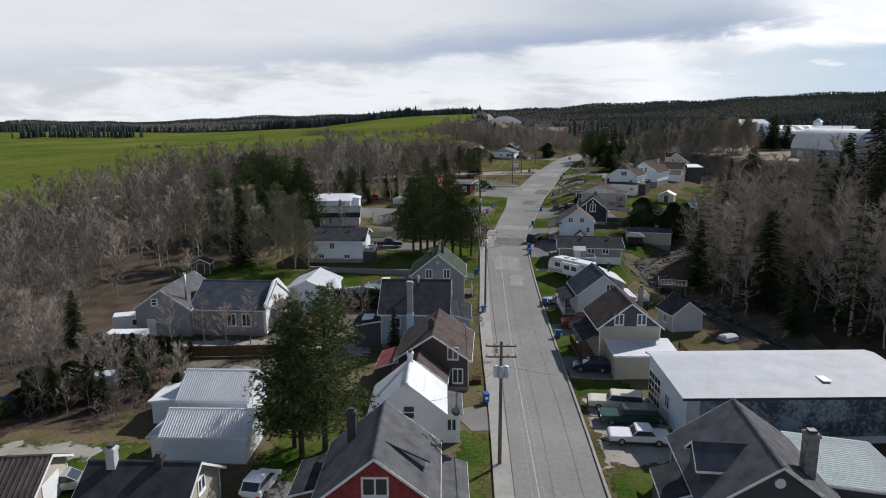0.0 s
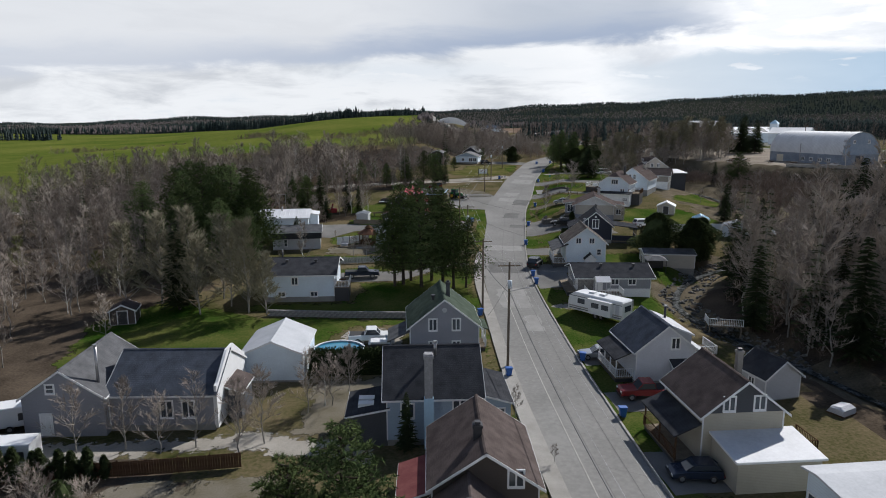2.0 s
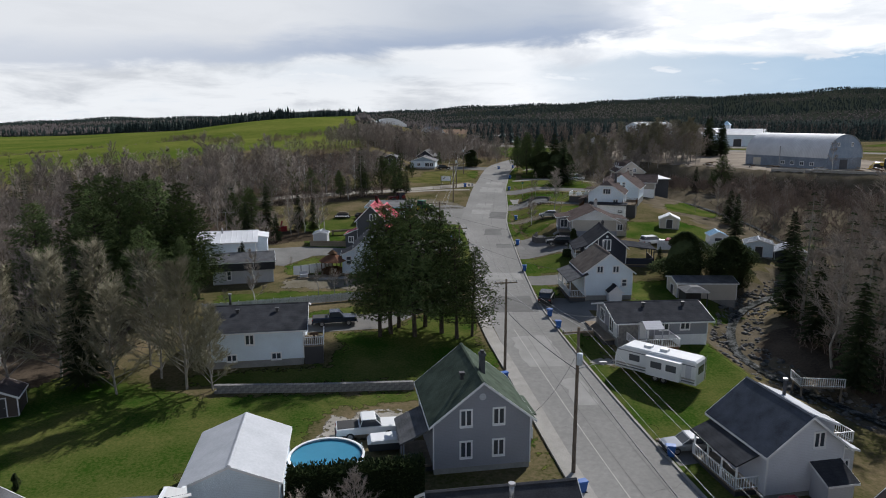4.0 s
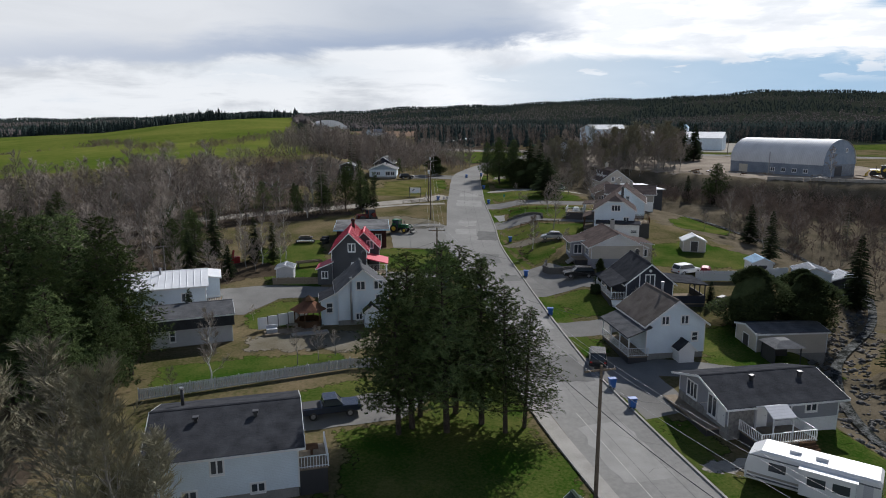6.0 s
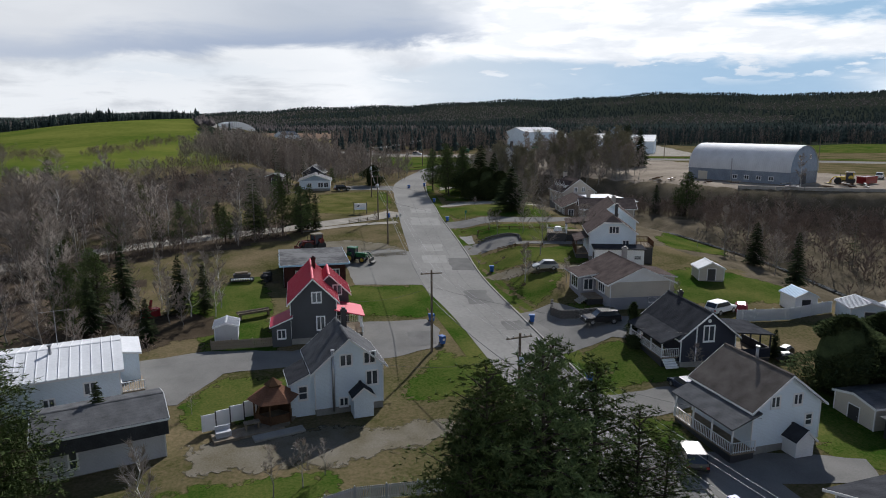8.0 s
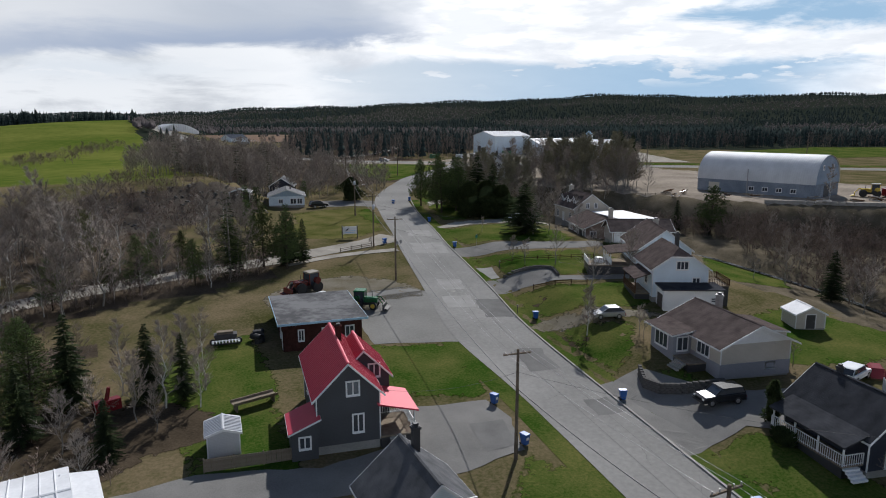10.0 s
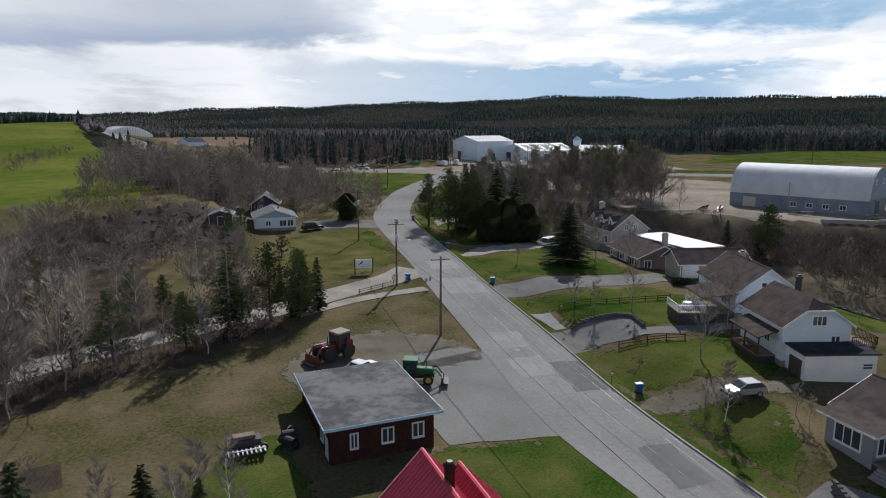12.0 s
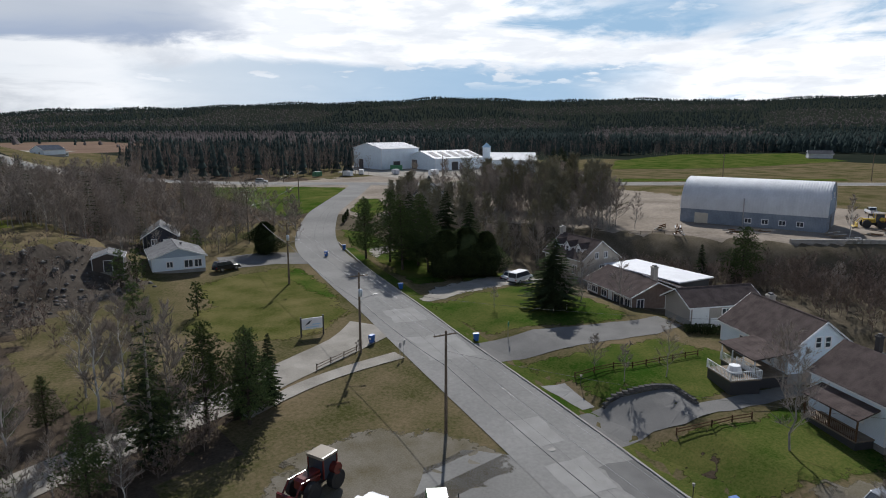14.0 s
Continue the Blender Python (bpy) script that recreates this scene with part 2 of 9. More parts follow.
REDS = mat("red_shingle", (0.18, 0.035, 0.04), (0.3, 0.075, 0.08), 2.0, 0.9, 0.4, stripe=(0, 0.25, 0.5))
BRICK = mat("dark_red_brick", (0.04, 0.02, 0.018), (0.085, 0.038, 0.033), 1.8, 0.9, 0.4, stripe=(2, 0.08, 0.5))
DSTONE = mat("dark_stone", (0.06, 0.058, 0.056), (0.15, 0.145, 0.14), 2.0, 0.92, 0.7, fine=6)
STONE = mat("grey_stone", (0.12, 0.12, 0.12), (0.3, 0.29, 0.28), 2.5, 0.9, 0.7, fine=5)
WOOD = mat("weathered_wood", (0.16, 0.13, 0.1), (0.27, 0.23, 0.18), 1.6, 0.85, 0.35)
DWOOD = mat("dark_stained_wood", (0.07, 0.04, 0.025), (0.13, 0.08, 0.05), 1.6, 0.8, 0.35)
POLE = mat("pole_wood", (0.11, 0.085, 0.065), (0.2, 0.165, 0.13), 1.2, 0.9, 0.4)
R_DARK = shingle("charcoal_shingles", (0.05, 0.052, 0.058))
R_GREY = shingle("grey_shingles", (0.11, 0.112, 0.118))
R_LIGHT = shingle("light_grey_shingles", (0.2, 0.2, 0.2))
R_BROWN = shingle("brown_shingles", (0.098, 0.08, 0.075))
R_GREEN = shingle("mossy_green_shingles", (0.075, 0.095, 0.075))
R_BLUE = shingle("blue_grey_shingles", (0.075, 0.085, 0.105))
R_RED = paint("red_metal_roof", (0.46, 0.03, 0.065), 0.6, 0.1)
R_METAL = mat("galvanised_roof", (0.36, 0.375, 0.4), (0.47, 0.485, 0.51), 0.5, 0.72, 0.08, 0.0, gloss=0.25)
R_WHITE = mat("white_metal_roof", (0.52, 0.53, 0.55), (0.66, 0.67, 0.69), 0.4, 0.65, 0.08, gloss=0.25)
R_TEAL = mat("pale_green_metal_roof", (0.15, 0.22, 0.19), (0.36, 0.41, 0.38), 0.5, 0.7, 0.08, gloss=0.2)
R_FLAT = mat("tar_roof", (0.085, 0.085, 0.088), (0.17, 0.17, 0.172), 0.22, 0.9, 0.2, fine=5, low=0.42, high=0.58)
TRIM = paint("white_trim", (0.72, 0.73, 0.74), 0.5)
DTRIM = paint("dark_trim", (0.04, 0.04, 0.045), 0.5)
BLUETRIM = paint("pale_blue_trim", (0.42, 0.62, 0.78), 0.5)
GLASS = paint("window_glass", (0.05, 0.06, 0.075), 0.06)
STEEL = mat("steel", (0.3, 0.3, 0.31), (0.42, 0.42, 0.43), 1.0, 0.4, 0.1, 0.8)
BLACK = paint("black_rubber", (0.018, 0.018, 0.019), 0.7)
BINBLUE = paint("blue_plastic", (0.015, 0.1, 0.36), 0.45)
BARK = mat("bark", (0.18, 0.166, 0.15), (0.35, 0.33, 0.3), 2.0, 0.95, 0.7, vary=0.2)
PBARK = mat("pine_bark", (0.04, 0.033, 0.027), (0.095, 0.08, 0.066), 2.0, 0.95, 0.7)
BIRCH = mat("birch_bark", (0.42, 0.41, 0.385), (0.68, 0.66, 0.63), 2.0, 0.9, 0.4)
TWIG = mat("twigs", (0.2, 0.172, 0.147), (0.38, 0.332, 0.29), 0.6, 0.95, 0.1, vary=0.35)
BRUSH = mat("reddish_brush", (0.14, 0.109, 0.091), (0.268, 0.215, 0.184), 0.6, 0.95, 0.1, vary=0.3)
BUD = mat("budding_twigs", (0.1, 0.105, 0.045), (0.18, 0.18, 0.08), 0.6, 0.95, 0.1, vary=0.3)
NEEDLE = mat("spruce_needles", (0.026, 0.037, 0.019), (0.06, 0.075, 0.036), 0.7, 0.85, 0.2, vary=0.4)
PINE = mat("pine_needles", (0.044, 0.07, 0.028), (0.118, 0.15, 0.058), 0.6, 0.85, 0.2, vary=0.4)
CEDAR = mat("cedar_foliage", (0.026, 0.038, 0.018), (0.062, 0.078, 0.034), 0.9, 0.9, 0.3, vary=0.35)
WATER = mat("water", (0.02, 0.022, 0.02), (0.16, 0.165, 0.165), 1.1, 0.85, 0.9, fine=5, low=0.45, high=0.62)
POOLW = paint("pool_water", (0.05, 0.22, 0.33), 0.05)

def sstep(a, b, v):
    t = np.clip((np.asarray(v, float) - a) / (b - a), 0, 1)
    return t * t * (3 - 2 * t)


ROAD_Y = [-400, 46, 60, 88, 129, 150, 178, 196, 212, 226, 240, 254, 277, 300, 325, 345, 365, 392]
ROAD_X = [7.1, 7.1, 7.3, 7.3, 8.1, 10.3, 14.8, 17.4, 21.6, 25.2, 28.8, 33, 39.8, 48, 64, 82, 100.5, 124]
ROAD_W = [7.4, 7.4, 7.4, 8, 8, 8.2, 9, 10.6, 10.6, 10.2, 9.6, 9.4, 9.4, 9.3, 8.6, 8, 8, 8]
HEIGHT_Y = [-400, 40, 70, 97, 115, 133, 160, 180, 206, 214, 245, 300, 330, 420, 560, 690, 800, 1000, 4800]
HEIGHT_Z = [0.2, 0.3, 0.5, 0.8, 1.7, 2.8, 4.3, 5.2, 6.5, 7.3, 9.8, 12.0, 13.5, 15.5, 19, 24, 27, 31, 34]
LOT_Y = [90, 118, 128, 140, 160, 190, 215, 245, 262]
LOT_Z = [0, 0.35, 0.6, 0.5, 1.25, 2.5, 2.7, 1.0, 0]
WEST_Y = [140, 152, 165, 176]
WEST_Z = [0, -0.6, -0.6, 0]
BANK = [(40, 400), (84, 300), (93, 268), (112, 226), (140, 200), (200, 170), (900, 60)]
CREEK = [(60, 20), (46, 70), (38, 98), (33, 112), (33, 122), (42, 134), (60, 146), (75, 165), (82, 195), (80, 230), (76, 262)]
CREST_A = [-180, -120, -75, -56, -46, -40, -34, -24, -18, -8, 0, 12, 27, 60, 180]
CREST_E = [1.0, 1.6, 1.85, 1.88, 1.98, 2.05, 1.85, 1.42, 1.3, 0.78, 0.6, 0.25, -0.33, -0.3, 1.0]


def side_of(line, x, y):
    """Distance from a broken line, positive to the right of its direction."""
    best = np.full(np.shape(x), 1e9)
    sign = np.ones(np.shape(x))
    for (ax, ay), (bx, by) in zip(line, line[1:]):
        dx, dy = bx - ax, by - ay
        s = np.clip(((x - ax) * dx + (y - ay) * dy) / (dx * dx + dy * dy), 0, 1)
        d = np.hypot(x - ax - s * dx, y - ay - s * dy)
        near = d < best
        best = np.where(near, d, best)
        sign = np.where(near, np.sign((x - ax) * dy - (y - ay) * dx), sign)
    return best * sign


def ground(x, y):
    x, y = np.asarray(x, float), np.asarray(y, float)
    z = sum(np.interp(y + o, HEIGHT_Y, HEIGHT_Z) for o in (-7, -3.5, 0, 3.5, 7)) / 5
    edge = np.interp(y, ROAD_Y, ROAD_X) + np.interp(y, ROAD_Y, ROAD_W) / 2
    z = z + np.interp(y, LOT_Y, LOT_Z) * sstep(1, 10, x - edge)
    z = z + np.interp(y, WEST_Y, WEST_Z) * sstep(14, 20, edge - x) * sstep(70, 50, edge - x)
    # valley behind the lots, and the bank up to the yard
    bank = -side_of(BANK, x, y)
    z = z - 2.5 * sstep(55, 80, x) * sstep(130, 180, y) * sstep(300, 250, y)
    yard = 14.7 + 0.004 * np.clip(bank, 0, 400)
    z = z + (yard - z) * sstep(-13, 0, bank) * sstep(40, 90, x)
    # wooded slope to the east
    z = z + 14 * sstep(44, 98, x) * sstep(150, 110, y)
    creek = np.abs(side_of(CREEK, x, y))
    z = z - 1.5 * sstep(5.5, 1.5, creek)
    # gravel scarp and the field hill behind it
    scarp = (x + 40) * -0.40 + (y - 272) * 0.92
    hill = (0.22 * sstep(-16, 0, scarp) + 0.6 * sstep(-4, 7.5, scarp) + 0.18 * sstep(6.2, 7.8, scarp)) * sstep(14, -8, x - 4 - 0.045 * (y - 290))
    field = 5 + 14 * sstep(-260, -20, x) * sstep(225, 305, y) + 13 * sstep(400, 1050, y) * sstep(-420, -60, x) + 4 * sstep(500, 1000, y)
    field = field + 1.8 * np.sin(x * 0.017 + 0.6) * np.sin(y * 0.012 + 1.1) * sstep(320, 420, y)
    # the near swell of the field, with a hollow behind it
    swell = y - 455 - 0.28 * (x + 120)
    field = field + 3.4 * np.exp(-(swell / 55) ** 2) * sstep(-40, -110, x) - 2.2 * np.exp(-((swell - 120) / 60) ** 2) * sstep(-40, -110, x)
    left = sstep(-100, -160, x) * sstep(90, 200, y)
    w = np.maximum(hill, left)
    z = z + (field - z) * w
    # far hills
    r = np.hypot(x, y - 100)
    az = np.degrees(np.arctan2(-x, y - 100))
    crest = 36 + 3300 * np.tan(np.radians(np.interp(az, CREST_A, CREST_E)))
    crest = crest + 5 * np.sin(az * 0.42) + 3 * np.sin(az * 1.1 + 1)
    z = z + (crest - z) * sstep(1100, 3300, r) ** 1.3
    return z

# ---- building blocks ----
class Shape:
    """Collects vertices and faces of one mesh."""

    def __init__(self):
        self.v, self.f = [], []

    def add(self, verts, faces):
        o = len(self.v)
        self.v += [tuple(p) for p in verts]
        self.f += [tuple(i + o for i in f) for f in faces]
        return self

    def box(self, x0, x1, y0, y1, z0, z1, m=None):
        vs = [Vector((x, y, z)) for z in (z0, z1) for x, y in ((x0, y0), (x1, y0), (x1, y1), (x0, y1))]
        if m is not None:
            vs = [m @ p for p in vs]
        return self.add(vs, [(3, 2, 1, 0), (4, 5, 6, 7), (0, 1, 5, 4), (1, 2, 6, 5), (2, 3, 7, 6), (3, 0, 4, 7)])

    def prism(self, poly, y0, y1, m=None):
        """A polygon in x, z (counter-clockwise from the front), drawn out along y."""
        k = len(poly)
        vs = [Vector((x, y, z)) for y in (y0, y1) for x, z in poly]
        if m is not None:
            vs = [m @ p for p in vs]
        fs = [tuple(range(k)), tuple(range(2 * k - 1, k - 1, -1))]
        fs += [(i, i + k, (i + 1) % k + k, (i + 1) % k) for i in range(k)]
        return self.add(vs, fs)

    def tube(self, p, q, r0, r1, n=6, cap=True):
        p, q = Vector(p), Vector(q)
        d = (q - p).normalized()
        a = d.orthogonal().normalized()
        b = d.cross(a)
        vs = [c + r * (math.cos(2 * math.pi * i / n) * a + math.sin(2 * math.pi * i / n) * b) for c, r in ((p, r0), (q, r1)) for i in range(n)]
        fs = [(i, (i + 1) % n, (i + 1) % n + n, i + n) for i in range(n)]
        if cap:
            fs += [tuple(range(n - 1, -1, -1)), tuple(range(n, 2 * n))]
        return self.add(vs, fs)

    def mesh(self, name, material, smooth=False):
        me = bpy.data.meshes.new(name)
        me.from_pydata(self.v, [], self.f)
        me.materials.append(material)
        if smooth:
            me.polygons.foreach_set("use_smooth", [True] * len(me.polygons))
        me.update()
        return me


def part(name, shape, material, parent, label="", smooth=False, m=None):
    me = shape if isinstance(shape, bpy.types.Mesh) else shape.mesh(name, material, smooth)
    ob = new(name, me)
    ob.parent = parent
    if m is not None:
        ob.matrix_basis = m
    if label:
        ob["label"] = label
    return ob


def thing(name, label, category, m, group="", kind=""):
    ob = new(name)
    ob.empty_display_size = 0.3
    ob.matrix_basis = m
    return tagged(ob, label, category, group, kind)


def gz(x, y):
    return float(ground(x, y))


def at(x, y, ang=0, dz=0.0):
    return pose(x, y, gz(x, y) + dz, 0, 0, ang)


_cache = {}


def window(parent, m, w, h, style="double", frame_mat=None):
    """A window with frame, pane and sill; m: its lower middle on the wall, y pointing inwards."""
    frame_mat = frame_mat or TRIM
    if parent.parent:
        m, parent = parent.matrix_basis @ m, parent.parent
    key = (round(w, 2), round(h, 2), style, frame_mat.name)
    if key not in _cache:
        s, g = Shape(), Shape()
        t = 0.14
        out = [(-w / 2 - t, -t), (w / 2 + t, -t), (w / 2 + t, h + t), (-w / 2 - t, h + t)]
        inn = [(-w / 2, 0), (w / 2, 0), (w / 2, h), (-w / 2, h)]
        s.v = [(u, y_, z) for y_ in (-0.06, 0.02) for ring in (out, inn) for u, z in ring]
        for i in range(4):
            j = (i + 1) % 4
            s.f += [(i, j, 4 + j, 4 + i), (8 + j, 8 + i, 12 + i, 12 + j), (j, i, 8 + i, 8 + j), (4 + i, 4 + j, 12 + j, 12 + i)]
        bars = {"double": [(-0.06, 0.06, 0, h)], "sash": [(-w / 2, w / 2, h * 0.5 - 0.05, h * 0.5 + 0.05)], "triple": [(u - 0.05, u + 0.05, 0, h) for u in (-w / 6, w / 6)]}[style]
        bars = [Shape().box(u0, u1, -0.045, 0.01, z0, z1).mesh("mullion", frame_mat) for u0, u1, z0, z1 in bars]
        g.box(-w / 2, w / 2, -0.02, 0.012, 0, h)
        sill = Shape().box(-w / 2 - 0.12, w / 2 + 0.12, -0.11, 0.0, -t - 0.05, -t)
        _cache[key] = s.mesh("window", frame_mat), g.mesh("pane", GLASS), sill.mesh("sill", frame_mat), bars
    a, b, c, bars = _cache[key]
    win = part("window", a, None, parent, m=m)
    part("pane", b, None, win, "dark reflecting glass")
    part("sill", c, None, win)
    for bar in bars:
        part("mullion", bar, None, win)
    return win


def door(parent, m, w=0.95, h=2.05, material=None, garage=False):
    material = material or TRIM
    if parent.parent:
        m, parent = parent.matrix_basis @ m, parent.parent
    key = ("door", w, h, material.name, garage)
    if key not in _cache:
        s, f, k = Shape(), Shape(), Shape()
        if garage:
            n = 4
            for i in range(n):
                s.box(-w / 2, w / 2, -0.03, 0.02, h * i / n + 0.012, h * (i + 1) / n - 0.012)
            s.box(-w / 2, w / 2, -0.015, 0.02, 0, h)
        else:
            s.box(-w / 2, w / 2, -0.03, 0.02, 0, h)
            for z0, z1 in ((0.12, 0.46), (0.52, 0.92)):
                for u in (-0.24, 0.24):
                    s.box((u - 0.19) * w, (u + 0.19) * w, -0.042, 0, z0 * h, z1 * h)
        f.box(-w / 2 - 0.1, -w / 2, -0.05, 0.02, 0, h + 0.1).box(w / 2, w / 2 + 0.1, -0.05, 0.02, 0, h + 0.1).box(-w / 2, w / 2, -0.05, 0.02, h, h + 0.1)
        k.box(w * 0.36, w * 0.42, -0.09, -0.03, h * 0.48, h * 0.52)
        _cache[key] = s.mesh("door", material), f.mesh("door_frame", TRIM), k.mesh("handle", STEEL)
    a, b, c = _cache[key]
    d = part("door", a, None, parent, m=m)
    part("door_frame", b, None, d)
    part("handle", c, None, d, "steel handle")
    return d


def face(side, u, z, W, L):
    """The pose of a window on the S, N, E or W wall of a house of width W and length L."""
    if side == "S":
        return pose(u, 0, z)
    if side == "N":
        return pose(u, L, z, 0, 0, 180)
    return pose(W / 2, u, z, 0, 0, 90) if side == "E" else pose(-W / 2, u, z, 0, 0, -90)


def roof_shape(W, L, eave, ridge, over=0.4, t=0.16, ribs=0.0, y0=0.0):
    """Both slopes of a gable roof as one sheet with thickness; ribs: spacing of raised seams."""
    slope = (ridge - eave) / (W / 2)
    xe, ze = W / 2 + over, eave - over * slope
    stations = [(y0 - over, 0.0)]
    if ribs:
        y = y0 - over + ribs / 2
        while y < L + over - 0.1:
            stations += [(y - 0.05, 0.0), (y - 0.03, 0.06), (y + 0.03, 0.06), (y + 0.05, 0.0)]
            y += ribs
    stations.append((L + over, 0.0))
    s = Shape()
    for y, d in stations:
        s.v += [(-xe, y, ze), (0, y, ridge), (xe, y, ze), (xe, y, ze + t + d), (0, y, ridge + t + d), (-xe, y, ze + t + d)]
    for k in range(len(stations) - 1):
        o = 6 * k
        s.f += [(o + i, o + 6 + i, o + 6 + (i + 1) % 6, o + (i + 1) % 6) for i in range(6)]
    o = 6 * (len(stations) - 1)
    s.f += [(0, 1, 4, 5), (1, 2, 3, 4), (o + 5, o + 4, o + 1, o), (o + 4, o + 3, o + 2, o + 1)]
    return s


def roofing(parent, roof, trim, W, L, eave, ridge, over=0.4, ribs=0.0, y0=0.0):
    """The roof with its ridge cap, rake boards and eaves boards under a parent."""
    slope = (ridge - eave) / (W / 2)
    xe, ze = W / 2 + over + 0.02, eave - over * slope
    r = part("roof", roof_shape(W, L, eave, ridge, over, ribs=ribs, y0=y0), roof, parent)
    r = parent if parent.parent else r
    part("ridge_cap", Shape().prism([(-0.16, ridge + 0.11), (0, ridge + 0.16), (0.16, ridge + 0.11), (0.14, ridge + 0.16), (0, ridge + 0.22), (-0.14, ridge + 0.16)], y0 - over, L + over), roof, r)
    for y in (y0 - over - 0.05, L + over + 0.01):
        for g in (-1, 1):
            part("rake_board", Shape().add([(0, y + d, ridge + z) for d in (0, 0.04) for z in (-0.06, 0.15)] + [(g * xe, y + d, ze + z) for d in (0, 0.04) for z in (-0.06, 0.15)],
                 [(0, 1, 5, 4), (2, 6, 7, 3), (0, 4, 6, 2), (1, 3, 7, 5), (4, 5, 7, 6), (0, 2, 3, 1)]), trim, r)
    for g in (-1, 1):
        part("eaves_board", Shape().box(g * xe - 0.02, g * xe + 0.02, y0 - over, L + over, ze - 0.05, ze + 0.12), trim, r)
    return r


def clipped_roofing(parent, roof, trim, W, L, eave, ridge, over, clip):
    """A gable roof whose front peak is cut by a small sloping hip."""
    slope = (ridge - eave) / (W / 2)
    xe, ze, zk, t = W / 2 + over, eave - over * slope, ridge - clip * slope, 0.16
    y0, y1, ys = -over, L + over, -over + clip * 1.1
    rim = [(-xe, y0, ze), (-clip, y0, zk), (clip, y0, zk), (xe, y0, ze), (xe, y1, ze), (0, y1, ridge), (-xe, y1, ze), (0, ys, ridge)]
    tops = [(0, 1, 7, 5, 6), (1, 2, 7), (2, 3, 4, 5, 7)]
    s = Shape().add(rim + [(x, y, z + t) for x, y, z in rim], [f[::-1] for f in tops] + [tuple(i + 8 for i in f) for f in tops] + [(i, (i + 1) % 7, (i + 1) % 7 + 8, i + 8) for i in range(7)])
    r = part("roof", s, roof, parent)
    for g in (-1, 1):
        part("rake_board", Shape().add([(g * x, y0 - 0.05 + d, z + k) for x, z in ((clip, zk), (xe, ze)) for d in (0, 0.04) for k in (-0.06, 0.15)], [(0, 1, 5, 4), (2, 6, 7, 3), (0, 4, 6, 2), (1, 3, 7, 5), (4, 5, 7, 6), (0, 2, 3, 1)]), trim, r)
        part("eaves_board", Shape().box(g * xe - 0.02, g * xe + 0.02, y0, y1, ze - 0.05, ze + 0.12), trim, r)
    part("rake_board", Shape().box(-clip, clip, y0 - 0.05, y0 - 0.01, zk - 0.06, zk + 0.15), trim, r)
    return r


def gable_body(W, L, eave, ridge, y0=0.0, z0=0.0):
    return Shape().prism([(-W / 2, z0), (W / 2, z0), (W / 2, eave), (0, ridge), (-W / 2, eave)], y0, L)


def chimney(parent, x, y, z0, z1, w=0.7, material=None, pipe=False):
    if pipe:
        c = part("chimney", Shape().tube((x, y, z0), (x, y, z1), 0.14, 0.14, 10), material or STEEL, parent, "metal flue pipe", True)
        part("cap", Shape().tube((x, y, z1 + 0.03), (x, y, z1 + 0.16), 0.22, 0.2, 10), STEEL, c)
        return c
    c = part("chimney", Shape().box(x - w / 2, x + w / 2, y - w / 2, y + w / 2, z0, z1).box(x - w / 2 - 0.07, x + w / 2 + 0.07, y - w / 2 - 0.07, y + w / 2 + 0.07, z1 - 0.25, z1 - 0.05), material or BRICK, parent)
    part("cap", Shape().box(x - w / 3, x + w / 3, y - w / 3, y + w / 3, z1, z1 + 0.18), DTRIM, c)
    return c


def vent(parent, x, y, z):
    v = part("roof_vent", Shape().box(x - 0.13, x + 0.13, y - 0.13, y + 0.13, z - 0.2, z + 0.25), DTRIM, parent, "dark metal roof vent")
    part("cap", Shape().box(x - 0.22, x + 0.22, y - 0.22, y + 0.22, z + 0.25, z + 0.42), DTRIM, v)


def house(label, x, y, ang, W, L, eave, ridge, wall, roof, windows=(), doors=(), ribs=0.0, found=0.5, over=0.4, trim=None, gable=None, category="house", name="house", dz=0.0, group="", clip=0.0):
    """A gabled building. x, y: foot of the middle of its S gable; ang: its turn; ridge along its own y."""
    trim = trim or TRIM
    m = pose(x, y, 0, 0, 0, ang)
    zs = [gz(*(m @ Vector((a, b, 0))).xy) for a in (-W / 2, W / 2) for b in (0, L)]
    h = thing(name, label, category, pose(x, y, sum(zs) / 4 + dz, 0, 0, ang), group)
    low = min(zs) - sum(zs) / 4 - dz - 0.4
    part("foundation", Shape().box(-W / 2 + 0.03, W / 2 - 0.03, 0.03, L - 0.03, low, found), FOUND, h, "bare concrete foundation")
    k = ridge - clip * (ridge - eave) / (W / 2)
    part("wall", Shape().prism([(-W / 2, found), (W / 2, found), (W / 2, eave), (clip, k), (-clip, k), (-W / 2, eave)], 0, L) if clip else gable_body(W, L, eave, ridge, 0, found) if not gable else Shape().box(-W / 2, W / 2, 0, L, found, eave), wall, h)
    if gable:
        part("gable", Shape().prism([(-W / 2, eave), (W / 2, eave), (0, ridge)], 0, L), gable, h)
    if clip:
        clipped_roofing(h, roof, trim, W, L, eave, ridge, over, clip)
    else:
        roofing(h, roof, trim, W, L, eave, ridge, over, ribs)
    for a in (-W / 2, W / 2):
        for b in (0, L):
            part("corner_board", Shape().box(a - 0.05, a + 0.05, b - 0.05, b + 0.05, found, eave - 0.02), trim, h)
    for side, u, z, w, hh, *style in windows:
        window(h, face(side, u, z, W, L), w, hh, *(style or ("double",)))
    for side, u, z, *rest in doors:
        door(h, face(side, u, z, W, L), *rest)
    return h


